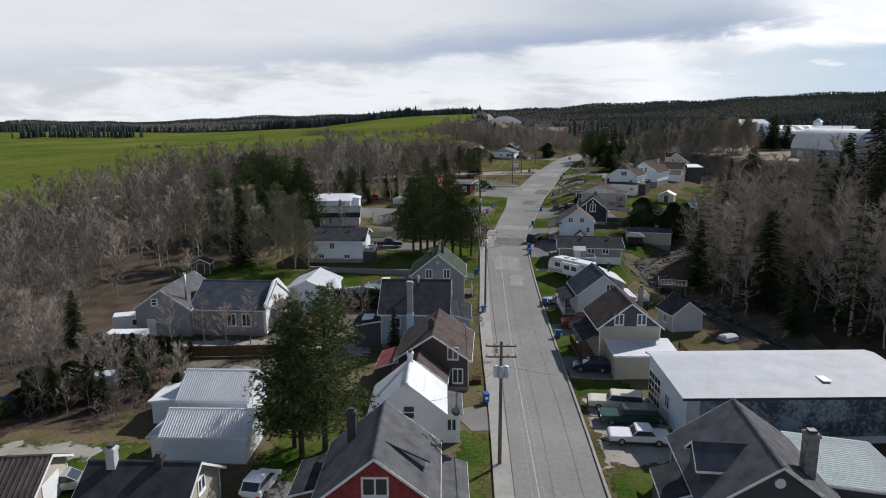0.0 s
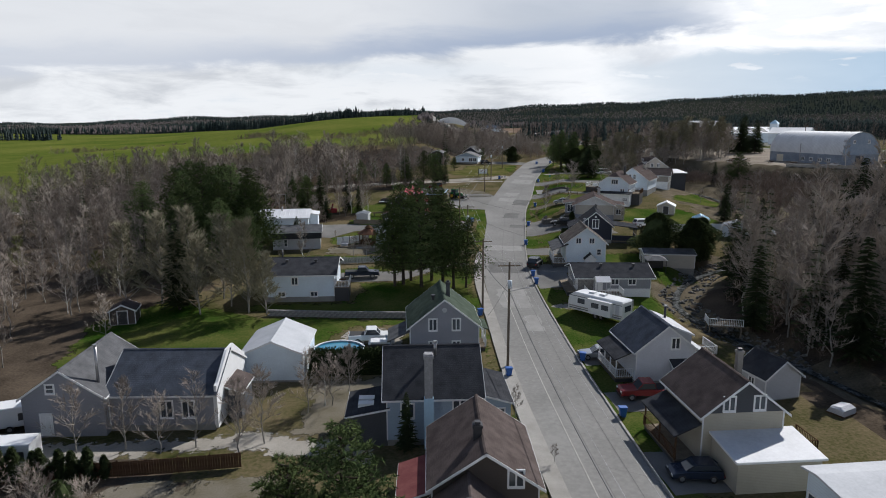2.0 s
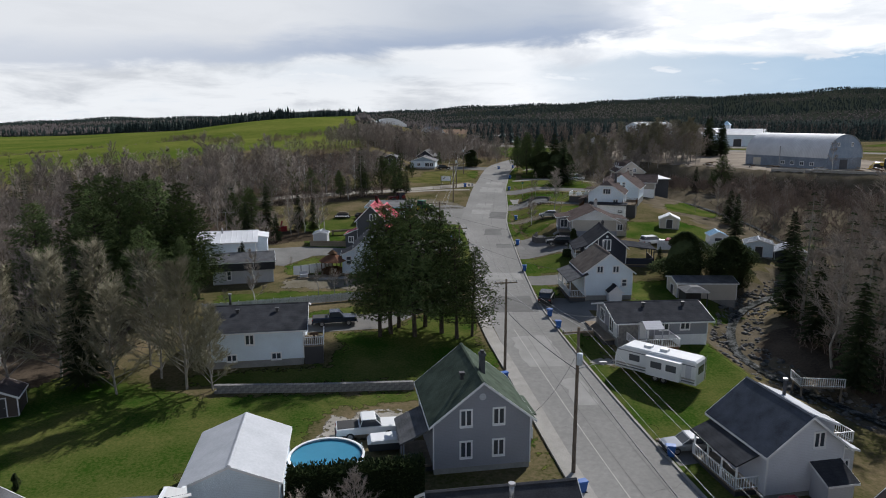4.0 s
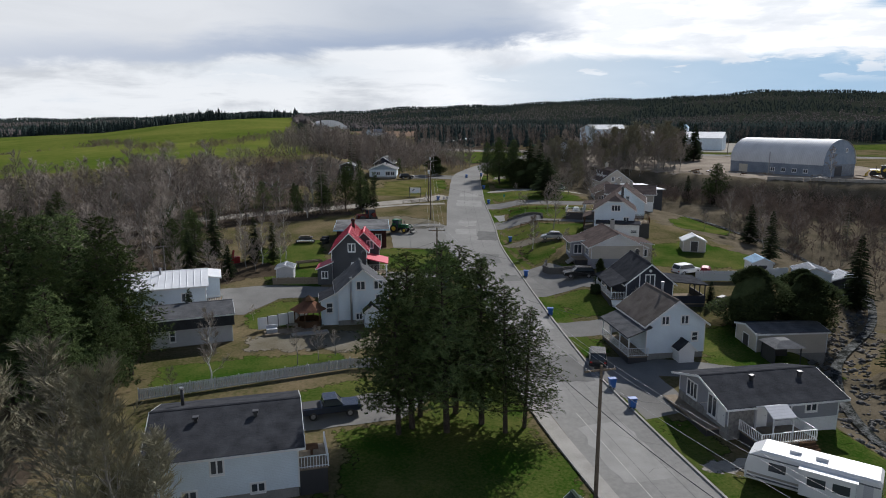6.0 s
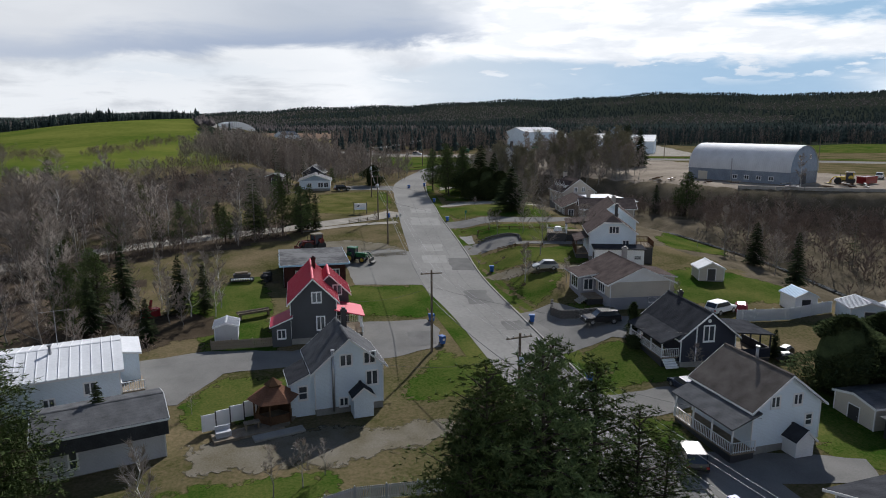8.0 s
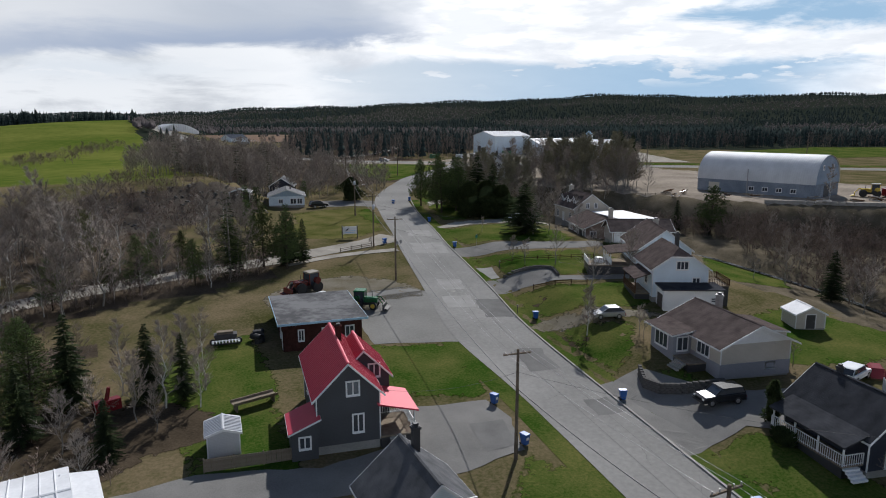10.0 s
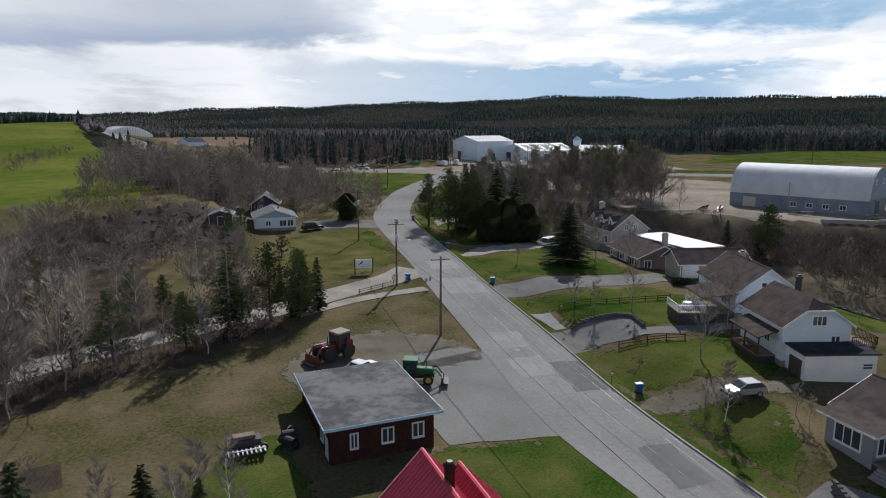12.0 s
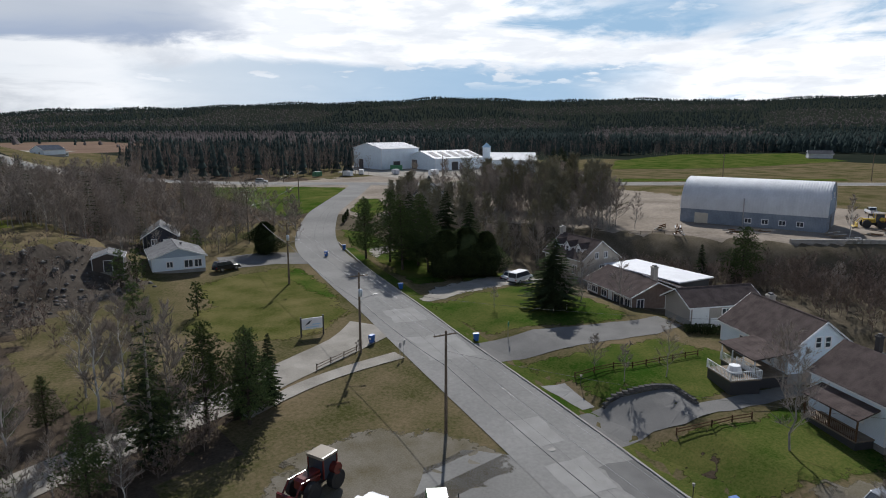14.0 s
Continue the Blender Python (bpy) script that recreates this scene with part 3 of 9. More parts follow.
def annex(parent, x0, x1, y0, y1, z0, zl, zr, wall, roof, windows=(), name="annex", axis="x", over=0.25, trim=None, hip=False):
    """A lower block under a lean-to roof, sloping from zl at its first side to zr at its last (along x or y)."""
    zf = (lambda x, y: zl + (zr - zl) * (x - x0) / (x1 - x0)) if axis == "x" else (lambda x, y: zl + (zr - zl) * (y - y0) / (y1 - y0))
    cs = [(x0, y0), (x1, y0), (x1, y1), (x0, y1)]
    s = Shape().add([(*c, z0) for c in cs] + [(*c, zf(*c) - 0.02) for c in cs], [(3, 2, 1, 0), (4, 5, 6, 7), (0, 1, 5, 4), (1, 2, 6, 5), (2, 3, 7, 6), (3, 0, 4, 7)])
    a = part(name, s, wall, parent)
    co = [(x0 - over, y0 - over), (x1 + over, y0 - over), (x1 + over, y1 + over), (x0 - over, y1 + over)]
    part("roof", Shape().add([(*c, zf(*c)) for c in co] + [(*c, zf(*c) + 0.13) for c in co], [(3, 2, 1, 0), (4, 5, 6, 7), (0, 1, 5, 4), (1, 2, 6, 5), (2, 3, 7, 6), (3, 0, 4, 7)]), roof, a)
    f = Shape()
    for (ax, ay), (bx, by) in zip(co, co[1:] + co[:1]):
        d = Vector((by - ay, ax - bx, 0)).normalized() * -0.03
        za, zb = zf(ax, ay), zf(bx, by)
        f.add([(ax, ay, za - 0.05), (bx, by, zb - 0.05), (bx, by, zb + 0.11), (ax, ay, za + 0.11), (ax - d.x, ay - d.y, za - 0.05), (bx - d.x, by - d.y, zb - 0.05), (bx - d.x, by - d.y, zb + 0.11), (ax - d.x, ay - d.y, za + 0.11)],
              [(4, 5, 6, 7), (3, 2, 1, 0), (0, 1, 5, 4), (7, 6, 2, 3)])
    part("fascia", f, trim or TRIM, a)
    for side, u, z, w, h, *style in windows:
        mm = {"S": pose(u, y0, z), "N": pose(u, y1, z, 0, 0, 180), "E": pose(x1, u, z, 0, 0, 90), "W": pose(x0, u, z, 0, 0, -90)}[side]
        window(a, mm, w, h, *(style or ("double",)))
    return a


def porch(parent, x0, x1, y0, y1, deck, zl, zr, roof, axis="x", rail=True, posts=3, material=None, steps=None, low=-1.0):
    """An open porch: deck, posts, rail and a lean-to roof that slopes from zl to zr along axis."""
    material = material or TRIM
    p = part("porch", Shape().box(x0, x1, y0, y1, deck - 0.15, deck), WOOD, parent, "wooden porch deck")
    part("skirt", Shape().box(x0 + 0.05, x1 - 0.05, y0 + 0.05, y1 - 0.05, low, deck - 0.15), DTRIM, p)
    zf = (lambda x, y: zl + (zr - zl) * (x - x0) / (x1 - x0)) if axis == "x" else (lambda x, y: zl + (zr - zl) * (y - y0) / (y1 - y0))
    if roof is not None:
        co = [(x0 - 0.25, y0 - 0.25), (x1 + 0.25, y0 - 0.25), (x1 + 0.25, y1 + 0.25), (x0 - 0.25, y1 + 0.25)]
        part("porch_roof", Shape().add([(*c, zf(*c)) for c in co] + [(*c, zf(*c) + 0.14) for c in co], [(3, 2, 1, 0), (4, 5, 6, 7), (0, 1, 5, 4), (1, 2, 6, 5), (2, 3, 7, 6), (3, 0, 4, 7)]), roof, p)
        outer = x0 + 0.08 if (axis == "x" and zl < zr) else x1 - 0.08
        for i in range(posts):
            if axis == "x":
                px_, py_ = outer, y0 + 0.08 + (y1 - y0 - 0.16) * i / max(1, posts - 1)
            else:
                px_, py_ = x0 + 0.08 + (x1 - x0 - 0.16) * i / max(1, posts - 1), (y0 + 0.08 if zl < zr else y1 - 0.08)
            part("post", Shape().box(px_ - 0.06, px_ + 0.06, py_ - 0.06, py_ + 0.06, deck, zf(px_, py_)), material, p)
    if rail:
        runs = [((x0, y0), (x1, y0)), ((x1, y0), (x1, y1)), ((x1, y1), (x0, y1)), ((x0, y1), (x0, y0))]
        for i in (rail if isinstance(rail, tuple) else (0, 1, 2, 3)):
            railing(p, *[(*c, deck) for c in runs[i]], material)
    return p


BALUSTERS = {}


def railing(parent, a, b, material, h=0.95, gap=0.22):
    """A handrail and a bottom rail, with separate balusters between them."""
    a, b = Vector(a), Vector(b)
    d = b - a
    n = max(2, int(d.length / gap))
    for i in range(n + 1):
        key = (material.name, h, i in (0, n))
        if key not in BALUSTERS:
            r = 0.05 if key[2] else 0.02
            BALUSTERS[key] = Shape().box(-r, r, -r, r, 0, h).mesh("baluster", material)
        part("baluster", BALUSTERS[key], None, parent, m=Matrix.Translation(a + d * i / n))
    part("bottom_rail", Shape().tube(a + Vector((0, 0, 0.12)), b + Vector((0, 0, 0.12)), 0.03, 0.03, 4), material, parent)
    return part("handrail", Shape().tube(a + Vector((0, 0, h)), b + Vector((0, 0, h)), 0.045, 0.045, 4), material, parent)


def steps(parent, x, y, z, n, w, ang, material=None):
    m = pose(x, y, z, 0, 0, ang)
    for i in range(n):
        part("step", Shape().box(-w / 2, w / 2, -0.28 * (i + 1), -0.28 * i + 0.03, -0.18 * (i + 1) - 0.15, -0.18 * (i + 1) + 0.02, m), material or CONCRETE, parent)


# ---- draped ground pieces ----
def drape(poly, lift, cell=4.0, name="patch", material=None):
    """A polygon of the plan, cut on a grid and laid over the ground, lift above it."""
    bm = bmesh.new()
    f = bm.faces.new([bm.verts.new((px_, py_, 0)) for px_, py_ in poly])
    if f.calc_area() and f.normal.z < 0:
        f.normal_flip()
    bmesh.ops.triangulate(bm, faces=bm.faces[:])
    xs, ys = [p[0] for p in poly], [p[1] for p in poly]
    for axis, lo, hi in ((0, min(xs), max(xs)), (1, min(ys), max(ys))):
        k = math.floor(lo / cell) + 1
        while k * cell < hi:
            co, no = [0, 0, 0], [0, 0, 0]
            co[axis], no[axis] = k * cell, 1
            bmesh.ops.bisect_plane(bm, geom=bm.verts[:] + bm.edges[:] + bm.faces[:], plane_co=co, plane_no=no)
            k += 1
    co = np.array([v.co[:2] for v in bm.verts])
    zz = ground(co[:, 0], co[:, 1]) + lift
    for v, z in zip(bm.verts, zz):
        v.co.z = z
    bmesh.ops.recalc_face_normals(bm, faces=bm.faces[:])
    if sum(g.normal.z for g in bm.faces) < 0:
        bmesh.ops.reverse_faces(bm, faces=bm.faces[:])
    me = bpy.data.meshes.new(name)
    bm.to_mesh(me)
    bm.free()
    me.materials.append(material)
    if cell < 4:
        a = np.array(poly)
        d = np.roll(a, -1, 0) - a
        w = co[:, None] - a[None]
        u = np.clip((w * d).sum(2) / np.maximum((d * d).sum(1), 1e-9), 0, 1)
        off = np.sqrt((((w - u[..., None] * d) ** 2).sum(2)).min(1))
        me.attributes.new("border", "FLOAT", "POINT").data.foreach_set("value", np.clip(1 - off / 0.7, 0, 1).astype(np.float32))
    return new(name, me)


def wavy(poly, amp, step=2.5, seed=1):
    """The polygon with its edges broken up, so that they run unevenly."""
    rnd, out = random.Random(seed), []
    for (ax, ay), (bx, by) in zip(poly, poly[1:] + poly[:1]):
        n = max(1, int(math.hypot(bx - ax, by - ay) / step))
        for i in range(n):
            out.append((ax + (bx - ax) * i / n + rnd.uniform(-amp, amp), ay + (by - ay) * i / n + rnd.uniform(-amp, amp)))
    return out


def ribbon(line, widths, offset=0.0, step=2.0):
    """Left and right borders of a band along a broken line, smoothly resampled."""
    pts = [Vector((*p, 0)) for p in line]
    dense, ws = [], []
    for i in range(len(pts) - 1):
        p0, p1, p2, p3 = pts[max(i - 1, 0)], pts[i], pts[i + 1], pts[min(i + 2, len(pts) - 1)]
        n = max(1, int((p2 - p1).length / step))
        for k in range(n):
            t = k / n
            dense.append(0.5 * (2 * p1 + (p2 - p0) * t + (2 * p0 - 5 * p1 + 4 * p2 - p3) * t * t + (3 * p1 - p0 - 3 * p2 + p3) * t ** 3))
            ws.append(widths[i] + (widths[i + 1] - widths[i]) * t)
    dense.append(pts[-1])
    ws.append(widths[-1])
    left, right = [], []
    for i, p in enumerate(dense):
        d = (dense[min(i + 1, len(dense) - 1)] - dense[max(i - 1, 0)]).normalized()
        nrm = Vector((d.y, -d.x, 0))
        left.append(p + nrm * (offset - ws[i] / 2))
        right.append(p + nrm * (offset + ws[i] / 2))
    return left, right


def band(name, line, widths, material, lift, offset=0.0, thick=0.0, step=2.0, across=3, level=None):
    """A strip of road, kerb or path over the ground; thick gives it sides."""
    left, right = ribbon(line, widths, offset, step)
    s = Shape()
    rows = []
    for a, b in zip(left, right):
        pts = [a.lerp(b, k / across) for k in range(across + 1)]
        z = ground(np.array([p.x for p in pts]), np.array([p.y for p in pts])) + lift
        if level is not None:
            z = np.full(across + 1, z.mean())
        rows.append([(p.x, p.y, float(h)) for p, h in zip(pts, z)])
    n = across + 1
    s.v = [p for r in rows for p in r]
    s.f = [(i * n + k, i * n + k + 1, (i + 1) * n + k + 1, (i + 1) * n + k) for i in range(len(rows) - 1) for k in range(across)]
    if thick:
        o = len(s.v)
        s.v += [(x, y, z - thick) for r in rows for x, y, z in (r[0], r[-1])]
        for i in range(len(rows) - 1):
            a, b, c, d = o + 2 * i, o + 2 * i + 1, o + 2 * i + 2, o + 2 * i + 3
            s.f += [(a, i * n, (i + 1) * n, c), (i * n + across, b, d, (i + 1) * n + across)]
    return new(name, s.mesh(name, material))


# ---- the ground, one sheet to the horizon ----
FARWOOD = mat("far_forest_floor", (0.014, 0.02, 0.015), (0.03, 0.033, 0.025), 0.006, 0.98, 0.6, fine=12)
PLOUGH = mat("ploughed_field", (0.14, 0.095, 0.07), (0.2, 0.145, 0.11), 0.02, 0.98, 0.4, fine=20)


def axis_steps(lo, a, b, hi, fine):
    inner = list(np.arange(a, b + 0.1, fine))
    out, step, v = [], fine, b
    while v < hi:
        step *= 1.13
        v += step
        out.append(v)
    left, step, v = [], fine, a
    while v > lo:
        step *= 1.13
        v -= step
        left.append(v)
    return np.array(left[::-1] + inner + out)


def in_field(x, y):
    scarp = (x + 40) * -0.40 + (y - 272) * 0.92
    on_hill = (scarp > 22) & (x < -6 + 0.03 * (y - 290)) & (y < 1120) & (y > 318 + 14 * np.sin(x * 0.06) - 40 * sstep(-38, -75, x))
    far_left = (x < -116 + 8 * np.sin(y * 0.07)) & (y > 165) & (y < 1000)
    return on_hill | far_left


gx, gy = axis_steps(-4300, -110, 180, 4300, 2.0), axis_steps(-1500, -10, 400, 4700, 2.0)
X, Y = np.meshgrid(gx, gy)
Z = ground(X, Y)
rng = np.random.default_rng(3)
scarp_w = sstep(-4, 4, (X + 40) * -0.40 + (Y - 272) * 0.92) * sstep(24, 14, (X + 40) * -0.40 + (Y - 272) * 0.92) * sstep(16, 4, X)
Z = Z + scarp_w * rng.normal(0, 0.35, Z.shape)
nx, ny = len(gx), len(gy)
idx = np.arange(nx * ny).reshape(ny, nx)
quads = np.stack([idx[:-1, :-1], idx[:-1, 1:], idx[1:, 1:], idx[1:, :-1]], -1).reshape(-1, 4)
me = bpy.data.meshes.new("ground")
me.from_pydata(np.stack([X, Y, Z], -1).reshape(-1, 3).tolist(), [], quads.tolist())
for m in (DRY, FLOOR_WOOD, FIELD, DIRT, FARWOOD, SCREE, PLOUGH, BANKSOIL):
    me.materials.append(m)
cx = (X[:-1, :-1] + X[1:, 1:]) / 2
cy = (Y[:-1, :-1] + Y[1:, 1:]) / 2
cx, cy = cx + 1.5 * np.sin(cx * 0.31 + cy * 0.19) + 0.9 * np.sin(cy * 0.77 - cx * 0.43), cy + 1.5 * np.sin(cy * 0.29 - cx * 0.23) + 0.9 * np.sin(cx * 0.71 + cy * 0.37)
kind = np.zeros(cx.shape, int)
sc = (cx + 40) * -0.40 + (cy - 272) * 0.92
kind[(cx < -42) & (cy > 56) & (cy < 245)] = 1
# ragged edge of the leaf litter under the trees
fray = 2.6 * np.sin(cx * 0.37 + 1.3 * np.sin(cy * 0.21)) + 1.7 * np.sin(cy * 0.83 + cx * 0.29)
kind[(cx < -33 - 3 * np.sin(cy * 0.2) + 0.5 * fray) & (cy > 184 + fray) & (cy < 212)] = 1
kind[(cy > 241) & (sc < 10) & (cx < -13)] = 1
kind[(cx < -28.5 + fray * 0.4) & (cy > 57 + fray * 0.4) & (cy < 76.5)] = 1
kind[(cx > 34) & (cy < 128)] = 1
kind[(cx > 62) & (cy < 330) & (cy > 128)] = 7
kind[(cy > 330) & (cx < 118)] = 1
kind[(sc > -7) & (sc < 7.4) & (cx < 10) & (cx > -60)] = 5
kind[(cx > 4) & (cx < 17) & (cy > 306) & (cy < 352)] = 5
lane = np.abs(side_of([(8, 243), (0, 240), (-14, 237), (-32, 232), (-46, 226), (-80, 210), (-120, 190)], cx, cy))
kind[(lane < 8.5 + 0.7 * fray) & (cx < 3) & (kind == 0)] = 1
kind[np.abs(side_of(CREEK, cx, cy)) < 3.2] = 7
kind[in_field(cx, cy)] = 2
bk = -side_of(BANK, cx, cy)
kind[(bk > 0) & (cx > 70) & (cy < 420)] = 3
kind[(bk > 0) & (cx > 175) & (cy < 420)] = 0
rr = np.hypot(cx, cy - 100)
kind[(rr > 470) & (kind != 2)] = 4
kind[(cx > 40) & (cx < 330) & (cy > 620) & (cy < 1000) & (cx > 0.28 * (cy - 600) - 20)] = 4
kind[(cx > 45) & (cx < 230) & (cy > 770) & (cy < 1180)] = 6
kind[(cx > 40) & (cx < 120) & (cy > 540) & (cy < 770)] = 0
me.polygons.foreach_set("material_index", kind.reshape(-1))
me.polygons.foreach_set("use_smooth", [True] * len(me.polygons))
tagged(new("ground", me), "sloping ground with dry spring grass and leaf litter", "ground", kind="structure")


def setting(ob, label, category):
    return tagged(ob, label, category, kind="structure")


# ---- roads ----
ROAD = list(zip(ROAD_X, ROAD_Y))[1:]
ROADW = ROAD_W[1:]
ROAD = [(7.1, y) for y in (-60, -30, 0, 24, 36)] + ROAD
ROADW = [7.4] * 5 + ROADW
setting(band("road", ROAD, ROADW, ASPHALT, 0.07, across=6), "grey worn asphalt village road with patched seams", "road")
HIGHWAY = [(22, 1500), (26, 1050), (30, 730), (38, 545), (58, 470), (90, 424), (128, 386), (165, 347), (200, 318), (270, 252), (420, 120)]
setting(band("highway", HIGHWAY, [9] * len(HIGHWAY), ASPHALT, 0.12, across=4, step=5), "grey asphalt highway with gravel shoulders", "road")
setting(band("highway_shoulder", HIGHWAY, [14] * len(HIGHWAY), GRAVEL, 0.06, across=4, step=5), "gravel shoulder of the highway", "road")
SIDE_ROAD = [(27, 250), (20, 246.5), (9, 243), (0, 240), (-14, 237), (-32, 232), (-46, 226), (-80, 210), (-120, 190)]
setting(band("gravel_road", SIDE_ROAD, [8, 5.5, 5, 4.6, 4.5, 4.5, 4.5, 4.5, 4.5], GRAVEL, 0.06, across=4), "pale gravel side road", "road")
PATH2 = [(23, 239.5), (15, 239.5), (8, 238.5), (1, 236)]
setting(band("gravel_path", PATH2, [2.2, 2.0, 2, 1.2], GRAVEL, 0.08, across=2), "narrow gravel path through dry grass", "path")
# seams and repairs in the asphalt
for i, (x, y, w, l, a, mm) in enumerate([(7.6, 122, 4.6, 9, -2, PALE), (8.6, 111, 2.2, 6, -2, PALE), (9, 139, 6.4, 7, -6, PATCH), (10.6, 153, 7, 4, -8, PALE), (17.5, 187, 3.6, 6.5, -15, PATCH), (23, 205, 4, 8, -18, PATCH), (22.3, 217, 4, 5, -18, PALE), (19.8, 209.5, 4.4, 5, -18, PALE), (29.4, 238.6, 6.5, 8, -17, PALE), (33, 251, 5, 6, -20, PALE), (16.6, 174, 3, 3.4, -12, PATCH)]):
    c, s_ = math.cos(radians(a)), math.sin(radians(a))
    poly = wavy([(x + c * u - s_ * v, y + s_ * u + c * v) for u, v in ((-w / 2, -l / 2), (w / 2, -l / 2), (w / 2, l / 2), (-w / 2, l / 2))], 0.25, 1.0, i)
    setting(drape(poly, 0.078 + 0.002 * (i % 4), 2.0, "road_patch", mm), "repaired patch of asphalt", "road patch")
for k, off in ((0, -0.35), (1, 1.9)):
    line = [(ROAD[i][0] + off, ROAD[i][1]) for i in range(len(ROAD) - 2)]
    setting(band("road_seam", line, [0.045] * len(line), PATCH, 0.084 + 0.002 * k, across=1), "dark sealed seam along the road", "road seam")
rc = random.Random(8)
for i in range(22):
    y = 42 + i * 10.4 + rc.uniform(-4, 4)
    x0, w_ = float(np.interp(y, ROAD_Y, ROAD_X)), float(np.interp(y, ROAD_Y, ROAD_W)) / 2 - 0.2
    a0 = rc.uniform(-w_, 0.3 * w_)
    b0 = a0 + rc.uniform(1.2, 0.9 * w_ + 1)
    drift = rc.choice((0.4, 0.8, 3.5, -2.5))
    line = [(x0 + a0 + (min(b0, w_) - a0) * k / 5, y + drift * k / 5 + rc.uniform(-0.25, 0.25)) for k in range(6)]
    setting(band("road_crack", line, [rc.uniform(0.018, 0.045) for _ in line], PATCH, 0.09, across=1, step=0.6), "sealed crack across the asphalt", "road crack")
setting(band("edge_line", [(5.6, -60), (5.6, -6), (5.6, 46), (5.8, 88), (6.6, 129)], [0.1] * 5, LINE, 0.085, across=1), "faded white road line", "road line")
setting(band("pavement", [(2.95, -60), (2.95, -20), (2.95, 20), (2.95, 46), (2.95, 60), (2.6, 88), (3.0, 112), (3.2, 129), (4.4, 142), (5.9, 150)], [1.5] * 10, CONCRETE, 0.19, thick=0.3, across=2), "pale concrete pavement along the road", "pavement")
RK = [(ROAD[i][0] + ROADW[i] / 2 / math.cos(math.atan2(ROAD[min(i + 1, len(ROAD) - 1)][0] - ROAD[max(i - 1, 0)][0], ROAD[min(i + 1, len(ROAD) - 1)][1] - ROAD[max(i - 1, 0)][1])) + 0.1, ROAD[i][1]) for i in range(len(ROAD) - 4)]
setting(band("kerb", RK, [0.22] * len(RK), CONCRETE, 0.2, thick=0.4, across=1), "low concrete kerb", "kerb")

# ---- lawns, drives and yards ----
LAWNS = [
    [(23.6, 176.6), (23.4, 173), (24.6, 171.6), (26.4, 170.4), (28.4, 169.8), (27.4, 175.6)],
    [(-1.5, 30), (2.2, 30), (2.2, 57), (-1, 57), (-1, 50)], [(0.8, 62), (2.2, 62), (1.9, 78), (0.4, 78)], [(0.6, 78), (1.9, 78), (1.9, 96), (0.3, 95), (0.9, 88)],
    [(0.2, 96), (1.9, 96), (2.2, 114), (1, 116), (-1.2, 109), (-0.2, 104)], [(-32, 117.4), (-8, 115.2), (2.2, 115.5), (2.4, 128), (3.2, 140), (-2, 139), (-10, 131.5), (-16, 131.5), (-17, 122), (-32, 121)],
    [(-45, 92), (-29, 92), (-27.5, 103), (-19, 103.5), (-17, 110), (-8, 111), (-8, 113.8), (-30, 116), (-44, 124), (-52, 115), (-50, 100)],
    [(-45, 44), (-27, 44), (-27, 54), (-45, 54)], [(-17.8, 44), (-11, 44), (-9, 56), (-17.5, 60)],
    [(11.4, 30), (20, 30), (18.5, 52), (11.2, 50)], [(11.4, 65.2), (18, 66), (17, 70), (11.4, 69.4)], [(11.7, 77), (15, 77), (15, 84), (11.7, 84)],
    [(11.8, 89.5), (16, 89.5), (15.4, 96), (11.8, 96)], [(11.8, 100.8), (16.4, 101.2), (24, 101), (29, 112), (31, 128), (24, 130), (21, 118.5), (12.2, 115.5)],
    [(12.4, 119.5), (17, 119), (17.2, 126), (12.6, 126)],
    [(13, 142.5), (17, 141.5), (19, 146), (15.6, 147.2)], [(25, 134), (33, 127), (41, 131), (36, 146), (27, 145)],
    [(17.4, 153), (26, 150.5), (27.4, 158), (24, 163), (18.2, 162.4)], [(21.8, 178.5), (26.8, 180.5), (33, 186.5), (25.4, 194), (23.8, 188)],
    [(33, 176), (44, 168), (58, 164), (64, 172), (58, 184), (44, 183)], [(28.0, 208.9), (31.0, 206.5), (38.1, 202.7), (45, 202), (43, 193), (38, 190.5), (31.6, 193.4), (26.4, 197.2), (25.0, 199.4)],
    [(32.8, 229.1), (38.5, 224.7), (51.1, 220.2), (53, 210.5), (46, 205.4), (37.1, 207.8), (37.7, 211.0), (33.3, 214.7), (31.4, 215.7), (32.9, 221.4), (31.0, 223.5)], [(38.6, 253.4), (43.4, 252.1), (58.0, 250.9), (60, 238), (57.5, 229), (53.0, 227.9), (45.0, 231.1), (36.1, 237.2)],
    [(60, 246), (68, 250), (66, 262), (57, 266), (52, 259)], [(44.4, 262.4), (51, 261), (58, 268), (60, 286), (66, 306), (62, 313), (54, 296), (50.5, 282.5)],
    [(62, 196), (72, 192), (84, 205), (78, 216), (66, 206)],
    [(-6.5, 186), (1.5, 183), (7.2, 180.5), (10.6, 186.5), (11.2, 196), (2, 199), (-1, 199)], [(-22, 176), (-13.6, 175), (-11, 196), (-10, 210), (-24, 202)],
    [(-34, 142.8), (-13, 146), (-12, 150), (-24, 152), (-34, 150.6)], [(-34, 137), (-12, 142), (-8, 137.5), (-16, 136), (-30, 133)], [(-25, 160.5), (-16, 160), (-12, 168), (-20, 171.5), (-25, 166)],
    [(4.6, 170.2), (8.6, 164.5), (3, 157), (-4, 158), (-4, 162)],
    [(29.6, 262), (31.6, 268), (34.5, 280), (35.6, 286.6), (30, 282), (27.6, 270)],
    [(58, 334), (72, 333.5), (92, 352), (112, 380), (96, 402), (66, 420), (62, 380)], [(70, 313), (84, 322), (98, 345), (92, 348), (76, 330)],
]
